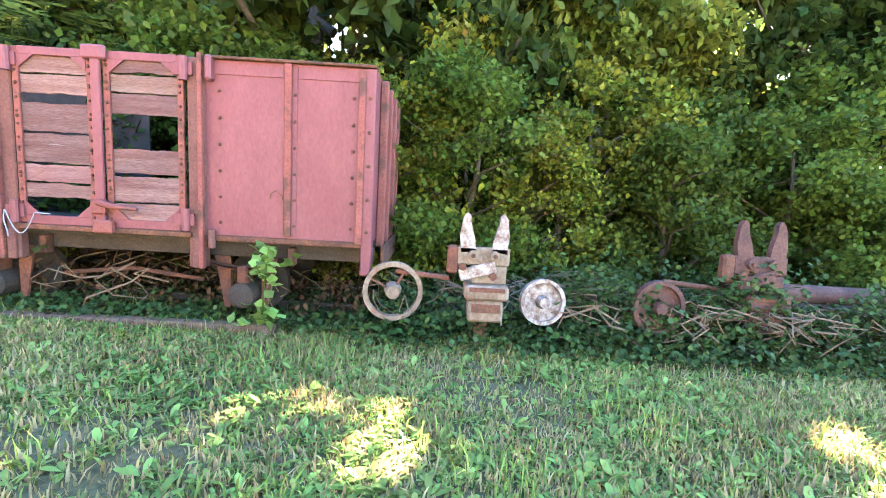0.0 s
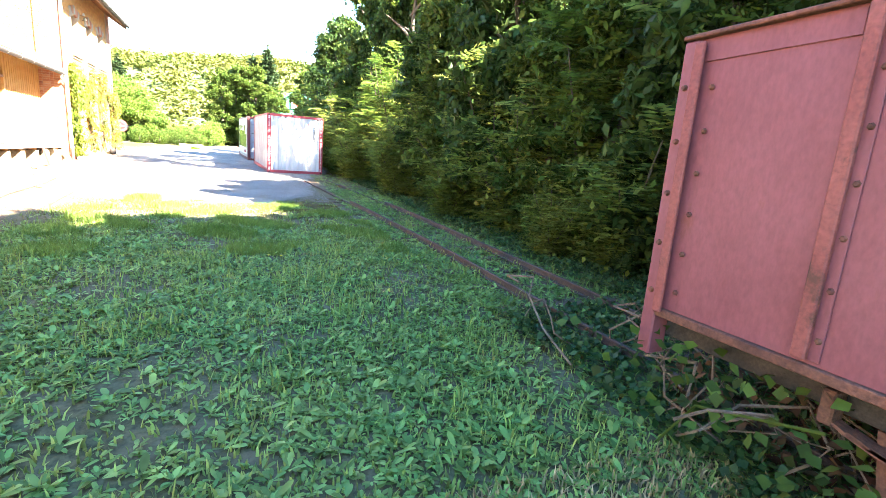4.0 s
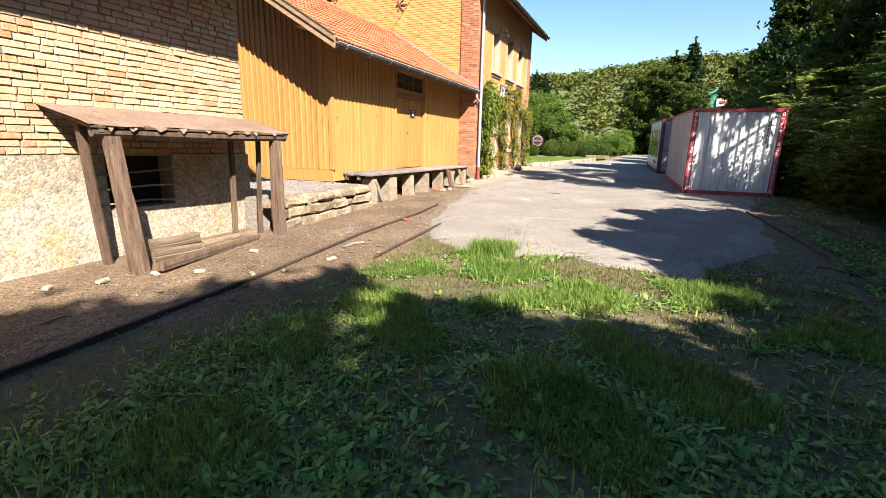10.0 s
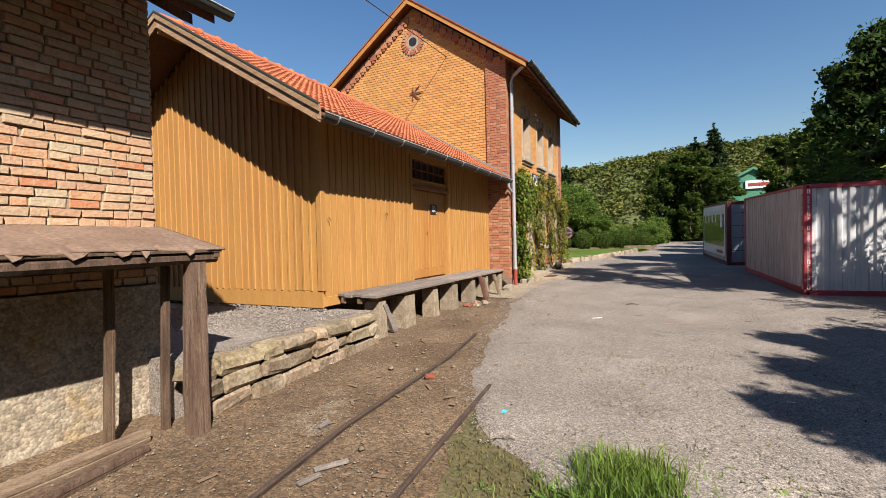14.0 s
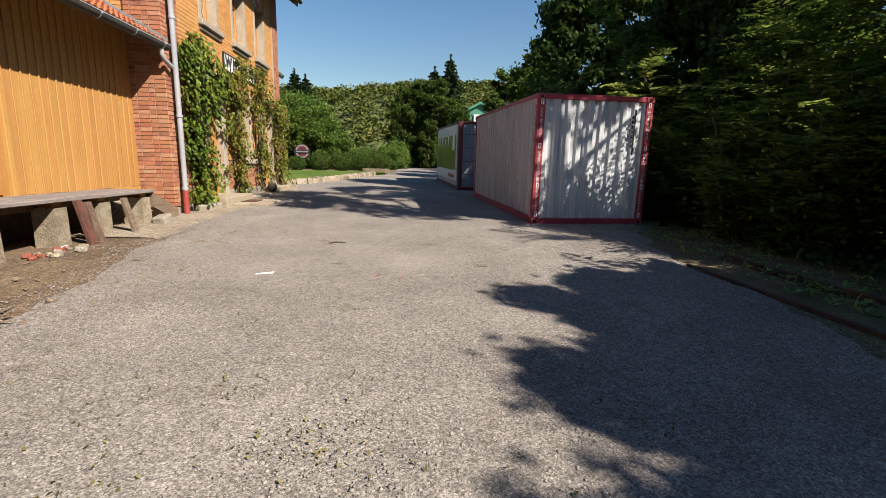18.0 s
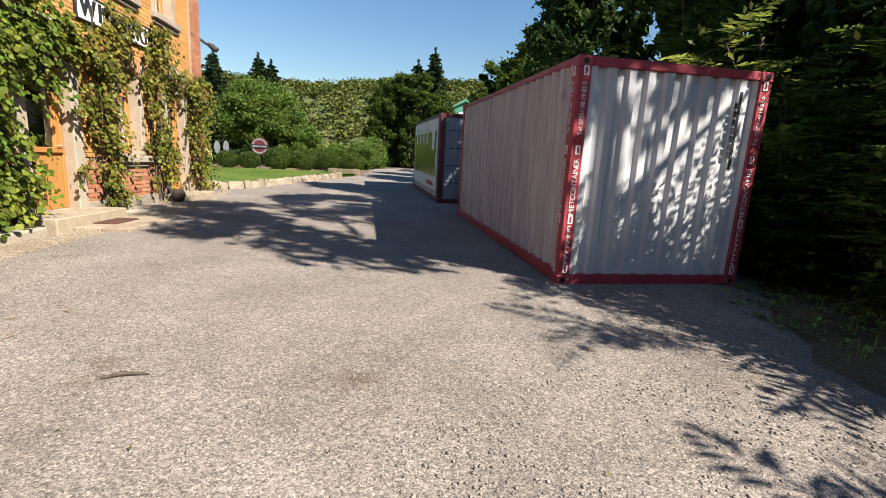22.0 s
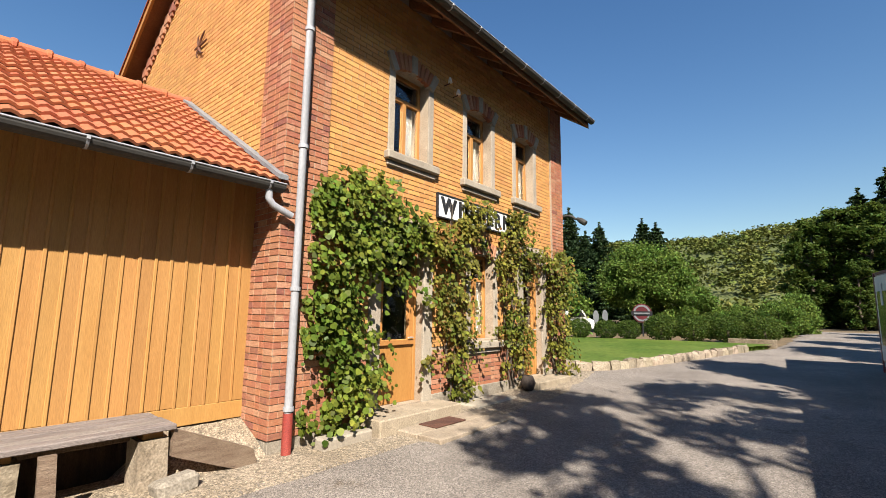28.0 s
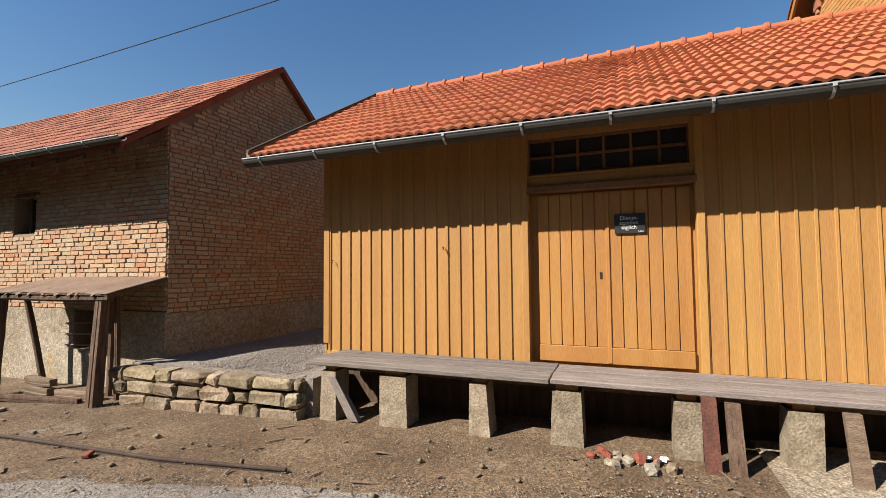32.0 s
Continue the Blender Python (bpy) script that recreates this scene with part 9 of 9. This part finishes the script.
for k, (x, y, sc) in enumerate(((2.9, 21.0, 0.95), (1.6, 20.6, 1.0), (0.3, 20.2, 1.0), (-1.0, 19.9, 1.05), (-2.4, 19.6, 0.8), (-3.4, 19.3, 0.8), (-4.6, 19.0, 0.7), (2.4, 22.4, 1.2), (0.8, 22.0, 1.1), (-5.3, 20.6, 0.8), (-6.2, 20.2, 0.9))):
    m = Matrix.Translation((x, y, float(gz(y)) + 0.12)) @ Matrix.Scale(sc * 1.2, 4)
    if k == 0:
        ball.matrix_basis = m
    else:
        copy_thing(ball, Matrix()).matrix_basis = m
disc = thing("round_sign", (-2.9, 23.4, float(gz(23.4))), "round dark emblem sign with a pale ring on a post", "sign")
part("post", Solid().tube([(0, 0.05, 0), (0, 0.05, 1.2)], 0.04, 8), M_BLACK, disc)
part("disc", Solid().disc((0, 0, 1.28), (0, 1, 0), 0.52, 0.04, 32), M_MAROON_STEEL, disc)
part("ring", Solid().disc((0, -0.025, 1.28), (0, 1, 0), 0.46, 0.02, 32, 0.36), M_LEAD, disc)
part("band", Solid().box(-0.56, 0.56, -0.05, -0.037, 1.15, 1.38), M_BLACK, disc)
part("band_line", Solid().box(-0.42, 0.42, -0.056, -0.051, 1.22, 1.31), M_LEAD, disc)
lamp = thing("street_lamp", (-1.9, 11.0, float(gz(11))), "grey arched street lamp behind the station", "lamp")
pts = [(0, 0, 0), (0, 0, 4.3)] + [(0.45 - 0.45 * math.cos(a), 0, 4.3 + 0.5 * math.sin(a)) for a in np.linspace(0.2, 2.4, 8)]
part("pole", Solid().tube(pts, 0.045, 8), M_GUTTER, lamp, smooth=True)
part("head", Solid().tube([(0.82, 0, 4.66), (0.95, 0, 4.58), (1.12, 0, 4.46)], [0.05, 0.10, 0.09], 10), M_GUTTER, lamp)
road_sign = thing("road_sign", (-4.15, 20.0, float(gz(20))), "small grey sign seen from behind on a pole", "sign")
part("pole", Solid().tube([(0, 0, 0), (0, 0, 1.45)], 0.025, 8), M_LEAD, road_sign)
part("plate", Solid().prism([(0.15 * math.cos(a), -0.04, 1.15 + 0.33 * math.sin(a)) for a in np.linspace(0, 2 * math.pi, 20, endpoint=False)], (0, 0.012, 0)), M_LEAD, road_sign)
copy_thing(road_sign, Matrix.Translation((-3.86, 20.5, float(gz(20.5)) + 0.02)))
car = thing("parked_car", pose(-7.6, 23.5, float(gz(23.5)) + 0.02, 0, 0, 80), "parked white car partly hidden by the garden", "car")
ring = [(-2.0, 0, 0.3), (-2.05, 0, 0.65), (-1.9, 0, 0.85), (-1.2, 0, 0.95), (-0.7, 0, 1.4), (0.7, 0, 1.45), (1.3, 0, 0.98), (2.0, 0, 0.8), (2.1, 0, 0.4), (1.9, 0, 0.28)]
part("body", Solid().prism([(a, -0.82, c) for a, b, c in ring], (0, 1.64, 0)), M_WHITE, car)
part("window", Solid().prism([(-0.95, -0.83, 0.97), (-0.62, -0.83, 1.34), (0.62, -0.83, 1.38), (1.05, -0.83, 1.0)], (0, 1.66, 0)), M_BLACK, car)
for x in (-1.3, 1.3):
    for y in (-0.80, 0.80):
        wl = part("wheel", Solid().tube([(x, y - 0.09, 0.31), (x, y + 0.09, 0.31)], 0.31, 20), M_BLACK, car)
        part("rim", Solid().tube([(x, y - 0.095, 0.31), (x, y + 0.095, 0.31)], 0.18, 16), M_ZINC, wl)

round_tree = broadleaf("tree", 5.3, 2.8, 0.15, 3300, 81, M_LEAF_GARDEN, 0.36, 44, "round dense garden tree behind the lawn", "tree", 0.7)
round_tree.matrix_basis = Matrix.Translation((-3.9, 27.0, 0.5))
bush_c = broadleaf("bush", 2.6, 2.0, 0.16, 1500, 82, M_LEAF_GARDEN, 0.0, 22, "broad garden bush behind the box balls", "bush")
bush_c.matrix_basis = Matrix.Translation((-1.0, 26.5, 0.7))
for k, (x, y, sc) in enumerate(((1.2, 27, 0.6), (2.9, 28, 0.65), (-3.0, 28, 0.6), (-9.0, 24, 1.6), (-9.5, 18, 1.5), (-11, 25, 2.0), (3.4, 33, 0.9))):
    copy_thing(bush_c, Matrix()).matrix_basis = Matrix.Translation((x, y, 0.7)) @ pose(0, 0, 0, 0, 0, k * 57) @ Matrix.Scale(sc, 4)


def conifer(seed, h, label):
    rc = np.random.default_rng(seed)
    t = thing("conifer", (0, 0, 0), label, "tree")
    part("trunk", Solid().tube([(0, 0, 0), (0, 0, h * 0.5), (0, 0, h)], [0.2, 0.12, 0.02], 7), M_BARK, t)
    pts = []
    for w in range(30):
        # whorls of drooping boughs, longer towards the ground
        z = h * (0.06 + 0.92 * (w / 30) ** 0.92)
        reach = h * 0.25 * (1 - z / h) ** 0.8 + 0.10
        for k in range(7):
            L = reach * (0.6 + 0.6 * rc.random())
            a = (k + 0.8 * rc.random()) * 0.898 + w * 1.3
            n = int(16 + 40 * L)
            q = rc.random(n) ** 0.7
            sp = 0.10 * L * (1.1 - q) + 0.05
            pts += list(np.stack([math.cos(a) * L * q + rc.normal(size=n) * sp, math.sin(a) * L * q + rc.normal(size=n) * sp, z - 0.55 * L * q + 0.3 * L * q * q - np.abs(rc.normal(size=n)) * 0.10], 1))
    pts += [(rc.normal() * 0.03, rc.normal() * 0.03, h * (0.95 + 0.06 * rc.random())) for k in range(30)]
    pts = np.array(pts)
    part("needles", leaf_mesh("needles", pts, 0.30, rc, up=0.6, wide=0.4), M_NEEDLE, t)
    return t


con = conifer(91, 11.0, "dark spruce standing behind the garden")
con.matrix_basis = Matrix.Translation((10.5, 60, 0.7)) @ Matrix.Diagonal((1.75, 1.75, 1.48, 1))
for x, y, sc in ((8.3, 62, 1.36), (-9.25, 34, 0.80), (-5.8, 34, 0.79), (-4.95, 34.6, 0.76), (-13, 40, 0.85), (4.0, 64, 1.0), (-17, 45, 1.2)):
    copy_thing(con, Matrix()).matrix_basis = Matrix.Translation((x, y, 0.7)) @ pose(0, 0, 0, 0, 0, x * 41) @ Matrix.Diagonal((sc * 1.3, sc * 1.3, sc, 1))
for k, (x, y, h) in enumerate(((3.8, 57, 11), (8.3, 56, 12), (10.8, 52, 9), (6.0, 58, 12), (13, 30, 8.5), (13.5, 23, 9), (-15, 60, 6), (-22, 55, 7), (-14, 32, 7), (7.2, 50, 6))):
    plant(1, x, y, h, k * 71, 1.2)

# green-gabled hall far behind the containers
hall = thing("market_hall", (15.0, 60.0, 0.7), "far hall with a green gable and a pale sign", "house")
M_GREEN = mat("green_sheet", (0.035, 0.15, 0.09), (0.05, 0.19, 0.115), 0.5, 0.6, 0.05, 8)
M_SLATE = mat("grey_brown_roofing", (0.13, 0.115, 0.10), (0.19, 0.165, 0.145), 0.8, 0.85, 0.2, 10)
part("wall", Solid().box(-3.0, 3.0, 0, 14, 0, 7.9), M_GREEN, hall)
part("gable", Solid().prism([(-3.0, 0.0, 7.9), (3.0, 0.0, 7.9), (0, 0.0, 9.5)], (0, 14, 0)), M_GREEN, hall)
for sg in (-1, 1):
    part("roof", Solid().prism([(0, -0.4, 9.55), (sg * 3.5, -0.4, 7.68), (sg * 3.5, -0.4, 7.9), (0, -0.4, 9.8)], (0, 15, 0)), M_SLATE, hall)
    part("verge_board", Solid().prism([(0, -0.46, 9.5), (sg * 3.5, -0.46, 7.63), (sg * 3.5, -0.46, 7.95), (0, -0.46, 9.85)], (0, 0.055, 0)), M_GREEN, hall)
part("side_wing", Solid().box(-9.0, -3.05, 4, 14, 0, 7.4), M_CONC, hall)
part("wing_roof", Solid().prism([(-9.2, 3.4, 7.3), (-9.2, 9.0, 9.2), (-9.2, 9.0, 9.4), (-9.2, 3.4, 7.5)], (6.2, 0, 0)), M_SLATE, hall)
part("sign_board", Solid().box(-0.9, 2.7, -0.25, -0.02, 6.9, 8.0), M_WHITE, hall)
part("sign_mark", Solid().box(-0.6, 2.3, -0.3, -0.26, 7.25, 7.65), M_REDPIPE, hall)

# wooded hillside
rh = np.random.default_rng(99)


def hill_z(x, y):
    a = np.clip((y - 150) / 190, 0, 1)
    a = a * a * (3 - 2 * a)
    top = 50 + 4 * np.sin(x * 0.012 + 1) + 3 * np.sin(x * 0.031) - 0.03 * np.clip(x - 40, 0, 600)
    return 0.7 + a * top + 1.5 * a * np.sin(x * 0.05) * np.sin(y * 0.04)


v, f = grid_sheet(-700, 400, 110, 620, 10, hill_z)
solo("backdrop", raw_mesh("backdrop", v, f), M_HILL_GROUND, "long wooded hillside closing the valley", "hill", kind="structure")
n = 15500
x = -620 + 960 * rh.random(n)
y = 125 + 260 * rh.random(n) ** 0.9
k = (np.sin(x * 0.045 + 0.6 * np.sin(y * 0.05)) * np.sin(y * 0.06 + 0.02 * x) < 0.78)
x, y = x[k], y[k]
cz = hill_z(x, y)
sz = 1.9 + 2.6 * rh.random(len(x)) ** 1.4
per = 24
d = rh.normal(size=(len(x), per, 3))
d /= np.linalg.norm(d, axis=2, keepdims=True)
d[..., 2] = np.abs(d[..., 2]) * 1.15 - 0.2
pts = (np.stack([x, y, cz + sz * 0.5], 1)[:, None] + d * sz[:, None, None] * (0.75 + 0.3 * rh.random((len(x), per, 1)))).reshape(-1, 3)
solo("hill_woods", leaf_mesh("hill_woods", pts, 1.35 * (0.6 + 0.8 * rh.random(len(pts))), rh, up=3.5, fold=0.0, wide=1.0), M_HILL, "mixed woods covering the far hillside", "woods", kind="stuff")
mast = thing("cable_mast", (-2.78, -22.8, 5.9), "thin grey mast on the barn ridge carrying a cable", "mast")
part("pole", Solid().tube([(0, 0, 0), (0, 0, 1.62)], 0.03, 8), M_ZINC, mast)
part("insulator", Solid().tube([(0, 0, 1.5), (0, 0, 1.55), (0, 0, 1.62)], [0.05, 0.05, 0.03], 10), M_WHITE, mast)
wire = Solid()
pa, pb = Vector((-2.2, ST_Y0 - 0.0, 7.68)), Vector((-2.78, -22.8, 7.5))
wire.tube([pa.lerp(pb, k / 24) - Vector((0, 0, 0.12 * (1 - (k / 12 - 1) ** 2))) for k in range(25)], 0.012, 5)
solo("power_cable", wire, M_BLACK, "thin black overhead cable from the gable to the barn mast", "cable")
